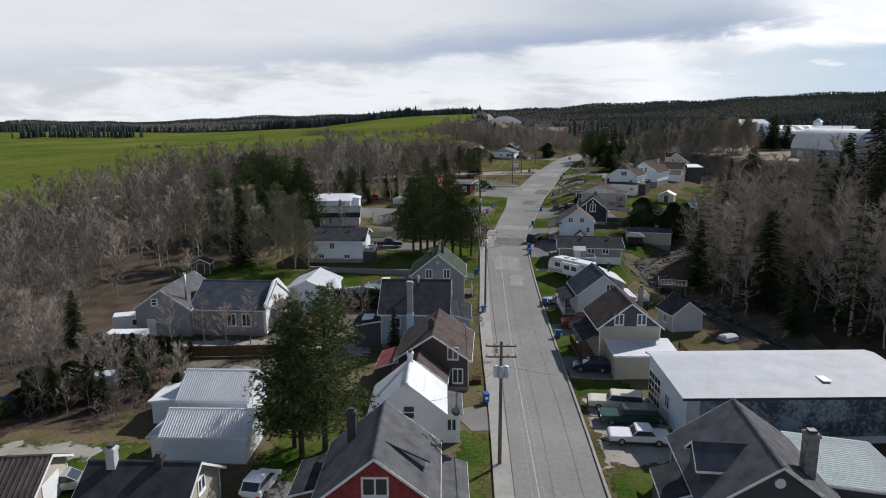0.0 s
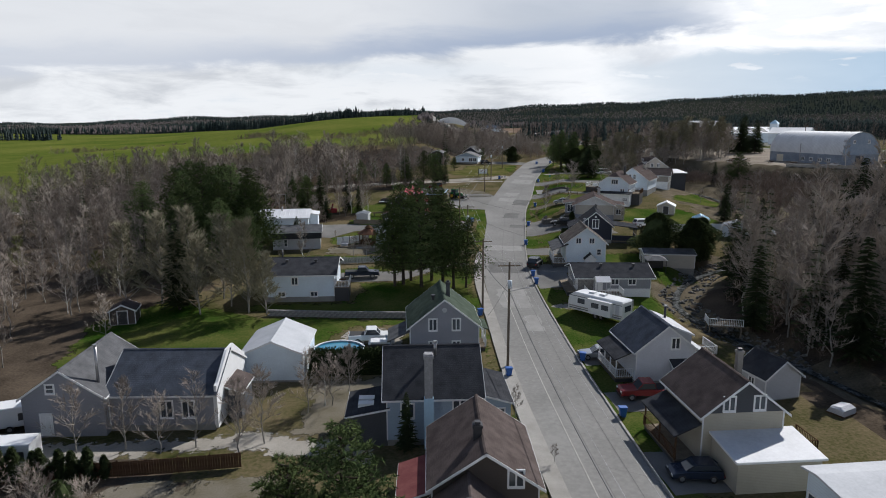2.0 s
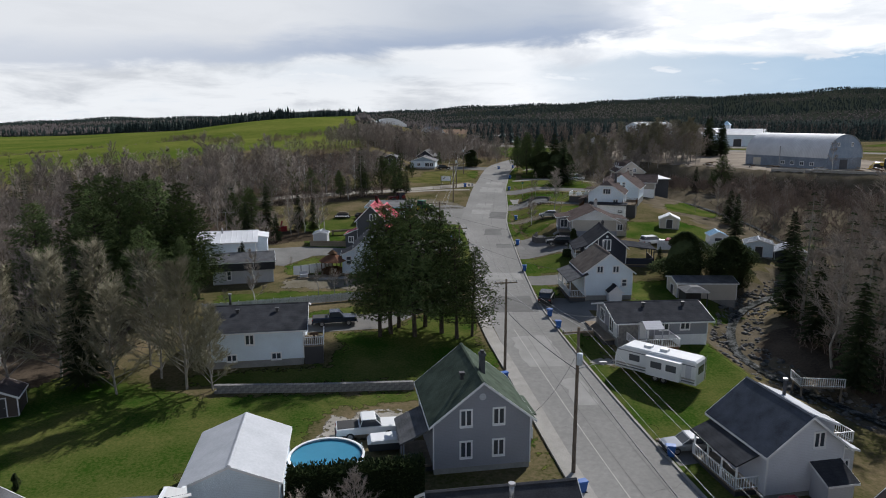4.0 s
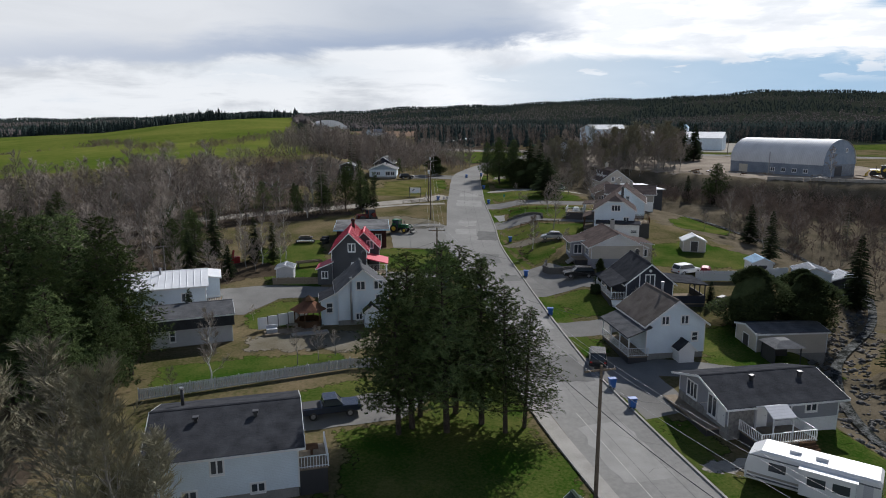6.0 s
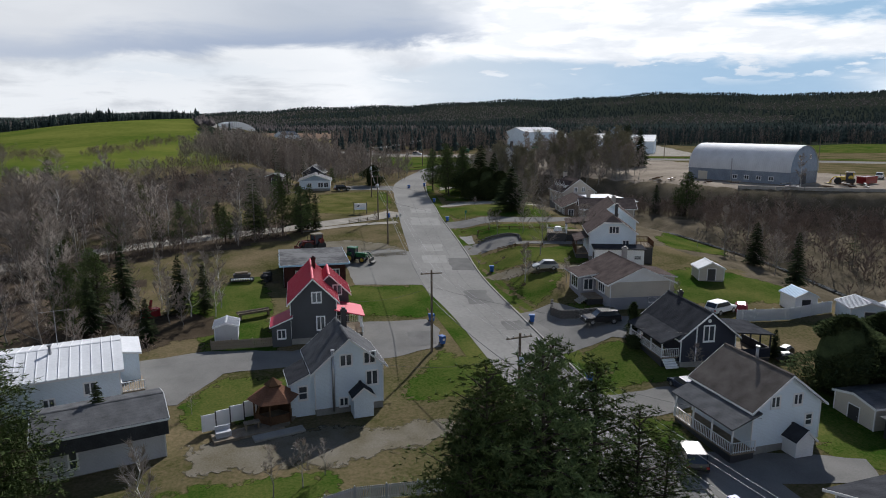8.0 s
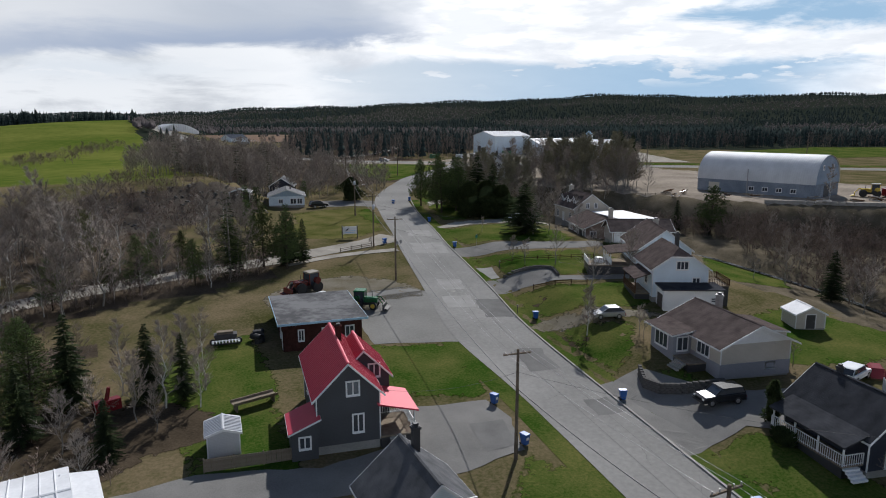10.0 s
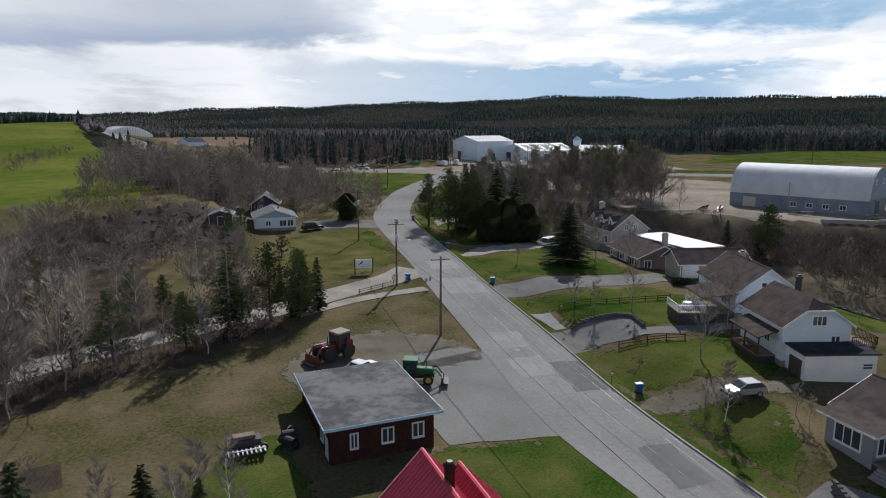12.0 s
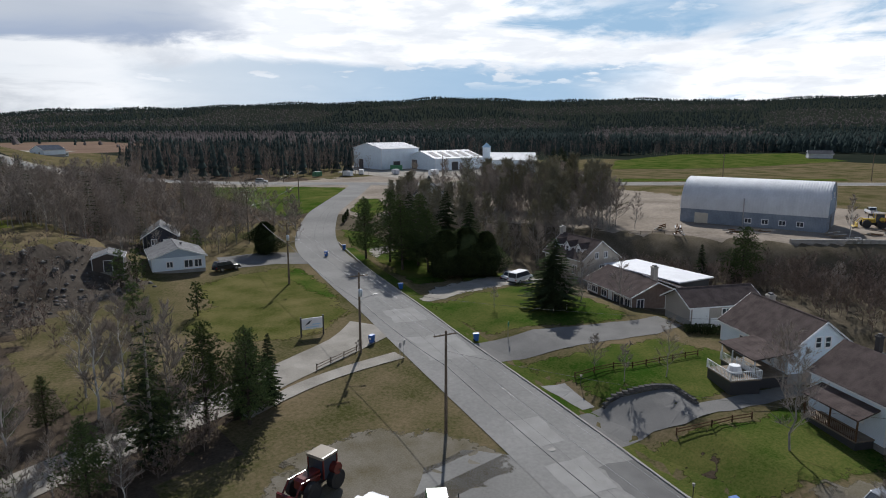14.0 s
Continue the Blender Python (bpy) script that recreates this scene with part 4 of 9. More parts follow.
for i, poly in enumerate(LAWNS):
    ob = drape(wavy(poly, 0.45, 1.3, i), 0.025, 2.0, "lawn", LAWN)
    setting(ob, "patchy green spring lawn", "lawn")
THIN = thinning(mat("thin_lawn", (0.05, 0.062, 0.014), (0.15, 0.128, 0.056), 0.2, 0.95, 0.7, fine=22, low=0.38, high=0.66))
setting(drape(wavy([(28.4, 258.4), (31.6, 268), (34.5, 280), (35.6, 286.6), (24, 287), (15, 284), (12, 272), (6, 265), (8, 256), (14, 252.4), (21.3, 252.6)], 0.9, 1.2, 71), 0.022, 2.0, "lawn", THIN), "thin yellowish spring lawn beside the gravel road", "lawn")
LITTER = thinning(mat("yard_litter", (0.03, 0.024, 0.017), (0.085, 0.066, 0.046), 0.3, 0.97, 0.9, fine=14))
for i, poly in enumerate([
    [(-28.8, 196.4), (-18.6, 191.2), (-18.3, 186.0), (-21.0, 183.4), (-29.6, 180), (-36, 182), (-36, 195.9)],
    [(23.2, 192.0), (26.8, 189.4), (25.4, 186.8), (22.4, 187.6)],
    [(27.6, 204.8), (31.0, 203.4), (29.9, 200.0), (27.0, 200.6)],
]):
    setting(drape(wavy(poly, 0.9, 0.8, 60 + i), 0.033, 2.0, "bare_earth", LITTER), "bare brown earth under leaf litter", "ground")
for side, pts in (("east", [(float(np.interp(y, ROAD_Y, ROAD_X) + np.interp(y, ROAD_Y, ROAD_W) / 2) + 1.5, y) for y in range(66, 300, 6)]), ("west", [(float(np.interp(y, ROAD_Y, ROAD_X) - np.interp(y, ROAD_Y, ROAD_W) / 2) - 1.1, y) for y in list(range(156, 170, 4)) + list(range(178, 204, 4))])):
    setting(band("verge", pts, [2.4] * len(pts), LAWN, 0.028, across=2), "narrow green verge along the road", "verge")
DRIVES = [
    (WORN, [(-19.5, 80.6), (-12, 80.4), (-6.4, 84), (-6.2, 93), (-9, 94.6), (-19, 94.4)]),
    (DRIVE, [(0.5, 57), (2.2, 57), (2.2, 62), (0.5, 62), (-1.4, 61)]), (GRAVEL, [(11.4, 50), (19, 52), (19, 66), (11.4, 65)]), (DRIVE, [(11.5, 69.8), (17, 70.2), (17, 73), (15, 76.6), (11.6, 76.6)]),
    (DRIVE, [(11.8, 84.4), (22, 84.4), (20, 89), (11.8, 89)]), (DRIVE, [(11.8, 96.4), (15.4, 96.4), (17, 100.4), (11.8, 100.2)]), (GRAVEL, [(12.2, 116), (20, 117), (19, 119), (12.3, 119.2)]),
    (DRIVE, [(12.6, 126.4), (18, 126.8), (18.6, 134), (26, 131), (28, 134), (16, 140.6), (13, 141)]), (DRIVE, [(14.4, 147.4), (24, 146), (25, 150), (15.0, 152.6)]),
    (DRIVE, [(16.9, 163.4), (24.4, 163.4), (28.4, 158.6), (36, 160), (35, 166.4), (27, 169), (25, 178), (19.8, 178.2)]), (WORN, [(22.6, 194.2), (24.6, 193.2), (29.3, 188.6), (36, 186.6), (39, 187), (38.4, 190), (31.6, 193.6), (26.4, 197.6), (23.8, 197.8)]),
    (DRIVE, [(28.6, 216.6), (26.6, 210.2), (30.7, 208.9), (32.6, 206.8), (40.8, 203.9), (50, 201), (51, 203.4), (43.9, 205.3), (36.4, 207.6), (37.4, 210.8), (33.2, 214.6), (31.3, 215.3)]), (DRIVE, [(32.6, 237.4), (30.8, 231.2), (33.3, 230.0), (39.2, 225.6), (51.8, 221.4), (58, 221), (60, 226), (55.5, 226.4), (44.7, 230.8)]), (PALE, [(30.8, 223.3), (32.8, 221.5), (31.0, 216.2), (29.9, 216.9)]),
    (GRAVEL, [(39.5, 256.6), (45.4, 259.9), (60.9, 259.0), (69.4, 257.5), (68, 249), (58.7, 251.5), (43.7, 252.5), (39.3, 253.9)]), (GRAVEL, [(51, 283), (60, 287), (62, 292), (54, 291)]),
    (DRIVE, [(-10, 131.8), (-2, 139.2), (2.4, 140.6), (2.6, 144), (-8, 138), (-20, 137), (-20, 131.6)]), (WORN, [(-25, 153), (-13, 150.4), (-4, 150.6), (4.4, 147), (6, 151.6), (-4, 155.6), (-12, 157.4), (-18, 158.6), (-25, 158.4)]),
    (DRIVE, [(-29.6, 168), (-25, 166.4), (-20, 172), (-11, 171), (-4, 170), (4.6, 170.4), (6.8, 176), (6.8, 180.2), (-3, 182.4), (-6, 176), (-12, 175.4), (-21.6, 178.6), (-29, 178)]),
    (PATCH, [(1.6, 171.6), (4.6, 171.4), (6, 176), (2.6, 176.6)]),
    (WORN, [(-6, 213), (3.6, 210), (10, 212), (17.0, 214.6), (17.4, 216.4), (15.6, 221.6), (11.5, 225.6), (8, 227.4), (2.4, 227.6), (-3, 225), (-7, 219)]), (YARD, [(12.1, 195.6), (2, 199.2), (3.6, 211), (5.4, 215.4), (9.5, 218.6), (14.2, 218.8), (17.2, 215.8), (16.6, 212.4), (14.4, 204.4)]),
    (GRAVEL, [(-19, 103.8), (-13, 103.8), (-9.4, 101), (-8.8, 110), (-17, 109.4)]), (GRAVEL, [(-46, 77), (-26, 78.5), (-12, 76), (-12, 80.5), (-25, 82.6), (-46, 81)]), (DRIVE, [(-17.4, 40), (-10.4, 40), (-11, 47.5), (-17.4, 48)]),
    (GRAVEL, [(-42, 50.5), (-32, 50), (-31, 53), (-41, 54)]), (DRIVE, [(24, 291.5), (33, 290), (40, 285), (46.4, 292), (36, 300), (26, 301)]), (WORN, [(-33, 68), (-20, 66), (-15, 70), (-20, 75), (-33, 74)]),
    (GRAVEL, [(30, 760), (80, 730), (120, 800), (60, 880)]),
]
for i, (mm, poly) in enumerate(DRIVES):
    if mm is PATCH or mm is PALE:
        ob = drape(wavy(poly, 0.1, 1.5, i), 0.06, 2.0, "driveway", mm)
    else:
        ob = drape(wavy(poly, 0.7 if mm is GRAVEL else 0.8 if mm is WORN else 0.15, 0.9 if mm is WORN else 1.4, 100 + i), 0.045, 2.0, "driveway", mm)
    setting(ob, {"gravel": "pale gravel yard", "worn_gravel": "worn gravel and thin grass", "yard_asphalt": "dusty grey asphalt yard", "driveway_asphalt": "grey asphalt driveway"}.get(mm.name, "patched asphalt"), "driveway")
for poly in ([(262, 372), (285, 350), (320, 334), (430, 318), (520, 380), (430, 430), (326, 412)], [(150, 372), (176, 352), (206, 326), (276, 268), (284, 274), (214, 334), (176, 372)], [(140, 352), (152, 338), (166, 340), (160, 352)]):
    setting(drape(wavy(poly, 1.0, 8, 5), 0.08, 10.0, "meadow", LAWN), "green roadside meadow", "meadow")
setting(drape(wavy([(150, 400), (215, 345), (260, 420), (290, 470), (200, 500), (150, 450)], 1.0, 8, 5), 0.07, 10.0, "yard", GRAVEL), "gravel works yard", "yard")
# creek with stony bed
setting(band("creek", CREEK, [1.1] * len(CREEK), WATER, 0.2, across=2, level=True), "shallow stony creek", "creek")

# ---- houses on the west side ----
h = house("pale blue house with a faded red gable", -5.8, 38.6, 2, 7.6, 7.8, 4.3, 7.3, BLUEW, R_GREY, [("S", 0, 4.7, 1.5, 1.1)], gable=REDS)
chimney(h, -2.2, 5.6, 5, 7.9, 0.6, DTRIM)
d = part("dormer", Shape().prism([(0.6, 4.6), (3.2, 4.6), (3.2, 5.6), (0.6, 7.0)], 2.8, 5.2), BLUEW, h)
part("dormer_roof", Shape().prism([(0.3, 7.05), (3.45, 5.5), (3.45, 5.64), (0.3, 7.2)], 2.5, 5.5), R_GREY, d)
annex(h, 3.8, 5.9, 0.5, 7.5, -0.2, 3.4, 2.7, BLUEW, R_GREY)
annex(h, -6.2, -3.8, 3.5, 8, -0.2, 2.6, 3.2, BROWN, R_DARK)
h = house("small white house under a bright white metal roof", -5.1, 54, 2, 6.2, 5.6, 3.3, 5.8, WHITE, R_WHITE, [("S", 0.1, 2.6, 0.9, 1.1, "sash")], over=0.35)
chimney(h, 0, 5.2, 5, 6.8, 0.5, WHITE)
a = annex(h, 3.1, 4.6, 0.6, 4.8, -0.1, 3.0, 2.7, WHITE, R_GREY, [("S", 3.85, 1.2, 0.7, 1.0)])
part("satellite_dish", Shape().tube((4.2, 0.3, 3.1), (4.3, 0.1, 3.3), 0.42, 0.3, 14), DTRIM, a, "grey satellite dish")
h = house("dark brown house under brown shingles", -3.5, 66, -2, 7.4, 9, 3.6, 6.1, BROWN, R_BROWN, [("S", 2.1, 3.6, 0.95, 1.1), ("S", 2.6, 1.0, 0.9, 1.4)])
chimney(h, -0.4, 2.6, 5, 7.0, 0.6, DTRIM)
f = part("front_wing", gable_body(5.4, 0.0, 2.5, 4.6, -3.6, -0.2), BROWN, h, m=pose(-1.2, 0, 0))
roofing(f, R_BROWN, TRIM, 5.4, 0.0, 2.5, 4.6, 0.3, y0=-3.6)
window(f, pose(0.6, -3.6, 1.7), 0.8, 1.0)
annex(h, -6.0, -3.7, 0.5, 5.5, -0.2, 2.2, 3.0, BROWN, mat("faded_red_roof", (0.14, 0.05, 0.05), (0.2, 0.08, 0.075), 1, 0.8))
part("planter", Shape().box(4.0, 5.0, 2, 3.2, -0.1, 0.5), BRICK, h, "brick planter")
h = house("blue clapboard house with a charcoal shingle roof", -10.6, 83.6, -90, 9.2, 8.2, 4.5, 7.5, BLUE, R_DARK, [("E", 1.8, 2.6, 1.0, 1.2), ("E", 6.4, 2.9, 1.1, 1.2), ("E", 1.8, 0.7, 0.9, 1.0), ("E", 5.0, 0.8, 0.9, 1.0)])
c = part("chimney", Shape().box(4.6, 5.3, 3.3, 4.0, -0.2, 8.6).box(4.52, 5.38, 3.22, 4.08, 8.2, 8.45), mat("grey_brick", (0.24, 0.24, 0.25), (0.36, 0.36, 0.37), 3, 0.9, 0.4, stripe=(2, 0.09, 0.4)), h, "tall grey brick chimney on the outer wall")
part("base", Shape().box(4.55, 5.36, 3.24, 4.06, -0.2, 4.6), BLUETRIM, c)
chimney(h, 1.0, 4.4, 7, 8.2, pipe=True)
annex(h, -2.8, 4.0, 8.2, 11.0, -0.2, 4.3, 3.5, BLUE, R_DARK, [("E", 9.6, 1.7, 1.6, 1.2, "triple"), ("E", 9.6, 0.2, 0.9, 0.8)], axis="y", name="east_wing")
w = annex(h, -0.5, 4.6, -3.4, 0, -0.2, 2.8, 3.4, CHAR, R_DARK, axis="y", name="west_wing")
for u in (1.4, 2.6):
    part("skylight", Shape().box(u, u + 0.8, -2.6, -1.2, 3.02, 3.4, pose(0, 0, 0)), TRIM, w, "white framed skylight")
h = house("grey two-storey house under mossy green shingles", -4.4, 98.2, 0.4, 8.0, 8.7, 4.3, 7.5, GREY, R_GREEN, [("S", -1.35, 3.9, 0.8, 1.25), ("S", 1.35, 3.9, 0.8, 1.25), ("S", -1.35, 1.2, 0.8, 1.25), ("S", 1.35, 1.2, 0.8, 1.25)], found=0.3)
part("medallion", Shape().tube((0, -0.05, 6.25), (0, 0.02, 6.25), 0.28, 0.28, 14), LGREY, h, "round gable vent")
chimney(h, 0.6, 3.0, 6.5, 8.9, 0.45, CHAR)
vent(h, -1.2, 2.6, 7.0)
porch(h, -6.4, -3.95, 0.6, 5.0, 0.4, 2.5, 3.6, R_GREY, rail=False, material=GREY)
porch(h, 3.95, 5.3, 3.5, 7, 0.5, 3.2, 2.8, R_GREEN, rail=(1,))
g = house("long white garage with a pale metal roof", -23.4, 93.8, -1, 6.6, 8.2, 3.1, 4.5, BLUEW, R_METAL, found=0.1, category="garage", name="garage", over=0.25)
door(g, face("N", 0, 0.1, 6.6, 8.2), 3, 2.3, TRIM, True)
h = house("large grey community hall with a stepped white parapet", -36, 88, -92, 9.4, 9.6, 3.6, 6.1, GREY, R_BLUE, [("E", 5.2, 1.3, 1.0, 1.5), ("E", 7.2, 1.3, 1.0, 1.5)], category="hall", name="community_hall")
part("parapet", Shape().prism([(-4.75, 0.2), (4.75, 0.2), (4.75, 4.3), (4.2, 4.4), (1.0, 6.45), (-1.0, 6.45), (-4.2, 4.4), (-4.75, 4.3)], 9.65, 9.9), TRIM, h, "white stepped parapet wall")
annex(h, -1.6, 2.4, 10.1, 11.4, 0, 3.2, 2.7, CHAR, R_BROWN, axis="y", name="entrance")
w = part("west_block", gable_body(7.2, 10.5, 3.7, 6.2, 0, -0.2), GREY, h, m=pose(5.7, -3.6, 0, 0, 0, 92))
roofing(w, R_GREY, TRIM, 7.2, 10.5, 3.7, 6.2, 0.25)
window(w, pose(-1.0, 0, 4.2), 0.6, 0.7, "sash")
door(w, pose(-1.6, 0, 0.1))
chimney(w, 2.6, 1.5, 4, 8.0, pipe=True)
SH = siding("blue_white_boards", (0.55, 0.63, 0.7), 0.2)
g = house("white garage with a ribbed galvanised roof", -25.2, 52.6, -90, 4.6, 6.9, 2.5, 3.8, BLUEW, R_WHITE, ribs=0.22, found=0.1, category="garage", name="garage", over=0.3)
door(g, face("N", 0, 0.1, 4.6, 6.9), 2.4, 2.0, TRIM, True)
annex(g, -1.0, 1.6, -1.4, 0, -0.2, 2.1, 2.5, WHITE, R_METAL, axis="y")
g = house("pale blue garage with a ribbed galvanised roof", -26.8, 60.2, -90, 5.8, 6.4, 2.6, 4.3, SH, R_WHITE, ribs=0.22, found=0.1, category="garage", name="garage", over=0.3)
door(g, face("N", 0, 0.1, 5.8, 6.4), 2.6, 2.1, TRIM, True)
annex(g, -1.5, 2.6, -2.8, 0, -0.2, 2.2, 2.5, SH, R_WHITE, axis="y")
h = house("beige house under a dark shingle roof", -25.4, 41, -90, 7.6, 7.0, 2.9, 5.3, TAN, R_DARK, [("N", -0.6, 3.0, 1.0, 0.9)])
chimney(h, 0.3, 1.4, 4.5, 6.6, 0.6, LGREY)
chimney(h, 0.2, 4.6, 5, 6.0, 0.5, DTRIM)
g = house("tan garage with white doors and a ribbed grey roof", -36.5, 43.4, -82, 5.4, 5.6, 2.5, 3.9, TAN, R_BROWN, ribs=0.4, found=0.1, category="garage", name="garage")
door(g, face("N", 0, 0.1, 5.4, 5.6), 2.4, 2.0, TRIM, True)
door(g, face("E", 3.6, 0.1, 5.4, 5.6), 2.2, 1.9, TRIM, True)
h = house("white bungalow on a raised basement with a dark roof", -30, 127, -90, 10, 10.4, 3.9, 5.4, BLUEW, R_DARK, [("E", 4.6, 2.4, 0.8, 1.0), ("E", 2.6, 0.6, 0.9, 0.6), ("E", 7.4, 0.6, 0.9, 0.6)], over=0.5)
vent(h, 1.6, 3.0, 5.1), vent(h, 1.6, 7.4, 5.1)
chimney(h, -2.5, 1.6, 4.5, 6.2, pipe=True, material=DTRIM)
porch(h, 1.2, 5.0, 10.4, 12.6, 1.9, 4, 4, None, rail=(0, 1, 2))
part("garden_table", Shape().box(2.4, 3.4, 11.0, 12.0, 2.55, 2.6).box(2.8, 3.0, 11.4, 11.6, 1.9, 2.55), DWOOD, h)
h = house("pale blue house with grey shingles and a side flue", -9.4, 159.4, -3.5, 6.6, 6.6, 4.4, 7.2, BLUEW, R_GREY, [("S", -0.3, 4.6, 1.0, 1.0), ("S", 2.0, 4.6, 1.0, 1.0), ("S", 2.2, 2.4, 1.0, 1.3), ("S", -0.6, 0.6, 0.7, 0.7)])
chimney(h, -1.6, -0.25, 0.2, 6.2, pipe=True)
chimney(h, 0.6, 5.4, 6.5, 8.6, 0.5, DTRIM)
annex(h, -5.5, -3.3, 0.4, 4.4, -0.2, 3.2, 4.2, BLUEW, R_DARK, [("S", -4.4, 1.6, 0.7, 1.2, "sash")])
v = part("vestibule", gable_body(1.9, 0, 1.9, 2.7, -1.6, -0.2), BLUEW, h, m=pose(1.0, 0, 0))
roofing(v, R_DARK, TRIM, 1.9, 0, 1.9, 2.7, 0.2, y0=-1.6)
h = house("navy house under a red metal roof with white trim", -9.1, 176.8, -10.5, 5.4, 11.2, 5.0, 7.7, CHAR, R_RED, [("S", 0.4, 4.9, 0.95, 1.1), ("S", 0.8, 1.5, 0.8, 1.5), ("W", 3.5, 2.6, 0.8, 1.3), ("W", 7.5, 2.6, 0.8, 1.3)], ribs=0.4, trim=TRIM)
chimney(h, 0.3, 7.2, 6.8, 8.9, 0.5, BRICK)
x = part("cross_gable", gable_body(4.8, 5.4, 4.7, 7.1, 0, -0.2), CHAR, h, m=pose(2.1, 4.4, 0))
roofing(x, R_RED, TRIM, 4.8, 5.4, 4.7, 7.1, 0.3, ribs=0.4)
window(x, pose(1.0, 0, 4.6), 0.9, 1.1)
porch(h, 2.7, 5.8, -0.2, 4.3, 0.8, 3.7, 2.9, R_RED, posts=3, rail=(1, 2))
steps(h, 4.2, -0.2, 0.8, 4, 1.4, 0)
annex(h, -4.9, -2.7, -0.6, 3.2, -0.2, 2.3, 3.2, CHAR, R_RED, [("S", -3.8, 0.9, 0.8, 0.9)])
part("bay", Shape().box(-4.0, -2.7, 4, 6.2, -0.2, 1.6), TRIM, h)
b = thing("flat_roofed_building", "dark red brick building with a flat tar roof", "building", at(-3.9, 200.4, -9, -0.1))
part("wall", Shape().box(-4.7, 4.7, 0, 12.4, -0.6, 3.55), BRICK, b)
part("roof", Shape().box(-5.3, 5.3, -0.7, 13.0, 3.55, 3.78), R_FLAT, b)
part("fascia", Shape().box(-5.36, 5.36, -0.76, -0.7, 3.5, 3.76).box(-5.36, 5.36, 13.0, 13.06, 3.5, 3.76).box(-5.36, -5.3, -0.7, 13.0, 3.5, 3.76).box(5.3, 5.36, -0.7, 13.0, 3.5, 3.76), BLUETRIM, b)
for u in (-2.6, 0.4, 3.2):
    window(b, pose(u, 0, 1.4), 0.9 if u > -2 else 0.5, 1.2)
window(b, pose(-4.7, 3, 1.2, 0, 0, -90), 0.9, 1.2)
door(b, pose(-4.7, 1.2, 0.1, 0, 0, -90))
g = house("grey barn-like garage with a weathered roof", -35.4, 159.3, -84, 6.4, 9.2, 3.6, 4.4, LGREY, R_GREY, [("E", 2.4, 0.8, 0.5, 1.3, "sash")], category="garage", name="garage", found=0.1, dz=-0.2)
part("eave_face", Shape().prism([(3.2, 2.3), (3.65, 2.25), (3.62, 3.5), (3.2, 3.55)], -0.3, 9.5), R_DARK, g)
h = house("white house with a bright white metal roof", -41.3, 171.0, -85.5, 10.8, 11.3, 3.9, 5.0, BLUEW, R_WHITE, [("E", 8.8, 2.0, 0.9, 1.0), ("E", 5.4, 1.2, 0.8, 0.8)], ribs=0.9)
chimney(h, 1.0, 5.6, 4.5, 5.7, pipe=True)
annex(h, -3.6, 1.4, 11.4, 13.2, -0.2, 4.3, 4.0, BLUEW, R_WHITE, axis="y")
porch(h, 0.5, 4.4, 11.4, 13.4, 1.2, 4, 4, None, rail=(0, 1))
part("antenna", Shape().tube((-3, 6, 4.6), (-3, 6, 8.2), 0.03, 0.03, 5).tube((-3, 4.4, 8.1), (-3, 7.6, 8.1), 0.025, 0.025, 4).tube((-3.5, 5, 8.1), (-2.5, 5, 8.1), 0.02, 0.02, 4).tube((-3.4, 6, 8.1), (-2.6, 6, 8.1), 0.02, 0.02, 4).tube((-3.3, 7, 8.1), (-2.7, 7, 8.1), 0.02, 0.02, 4), STEEL, h, "television antenna on a mast")
h = house("pale blue bungalow with a grey roof beside the road bend", 16.2, 293.6, -14, 8.8, 10.4, 2.8, 4.4, BLUEW, R_LIGHT, [("S", -1.5, 1.1, 0.9, 0.9), ("S", 1.6, 0.9, 1.3, 1.2), ("S", 3.2, 0.9, 1.1, 1.2), ("W", 4, 1.1, 0.9, 0.9)], gable=BLUE, dz=-0.4)
vent(h, 1, 5, 4.2)
h = house("small navy cottage with white trim behind the bungalow", 19.5, 312, -20, 6.4, 8.5, 2.8, 4.9, NAVY, R_LIGHT, [("S", -1.2, 1.2, 0.9, 1.0)], [("S", 1, 0.1)])

# ---- houses on the east side ----
b = thing("workshop", "white workshop with a pale metal roof and a glazed garage door", "workshop", at(19.2, 54.9, 3, 0.1))
part("wall", Shape().prism([(0, -0.4), (10, -0.4), (10, 4.8), (8.6, 5.02), (0, 4.28)], 0, 21.5, pose(0, 0, 0, 0, 0, 90) @ Matrix.Diagonal((1, -1, 1, 1))), SH, b)
part("roof", Shape().prism([(-0.4, 4.3), (8.6, 5.05), (10.2, 4.8), (10.2, 4.94), (8.6, 5.2), (-0.4, 4.44)], -0.5, 22, pose(0, 0, 0, 0, 0, 90) @ Matrix.Diagonal((1, -1, 1, 1))), R_METAL, b)
part("flashing", Shape().box(-0.55, 22, -0.46, -0.4, 4.24, 4.48), DTRIM, b)
gd = part("garage_door", Shape().box(-0.06, 0.0, 6.4, 9.8, 0.1, 3.3), TRIM, b, "white framed sectional door with dark red glazing")
for i in range(4):
    for j in range(4):
        part("pane", Shape().box(-0.08, -0.02, 6.55 + j * 0.81, 7.2 + j * 0.81, 0.3 + i * 0.76, 0.9 + i * 0.76), BRICK if i < 1 else GLASS, gd)
window(b, pose(0, 4.6, 1.3, 0, 0, -90), 1.0, 1.3)
door(b, pose(0, 1.8, 0.1, 0, 0, -90), 1.0, 2.1, BLUETRIM)
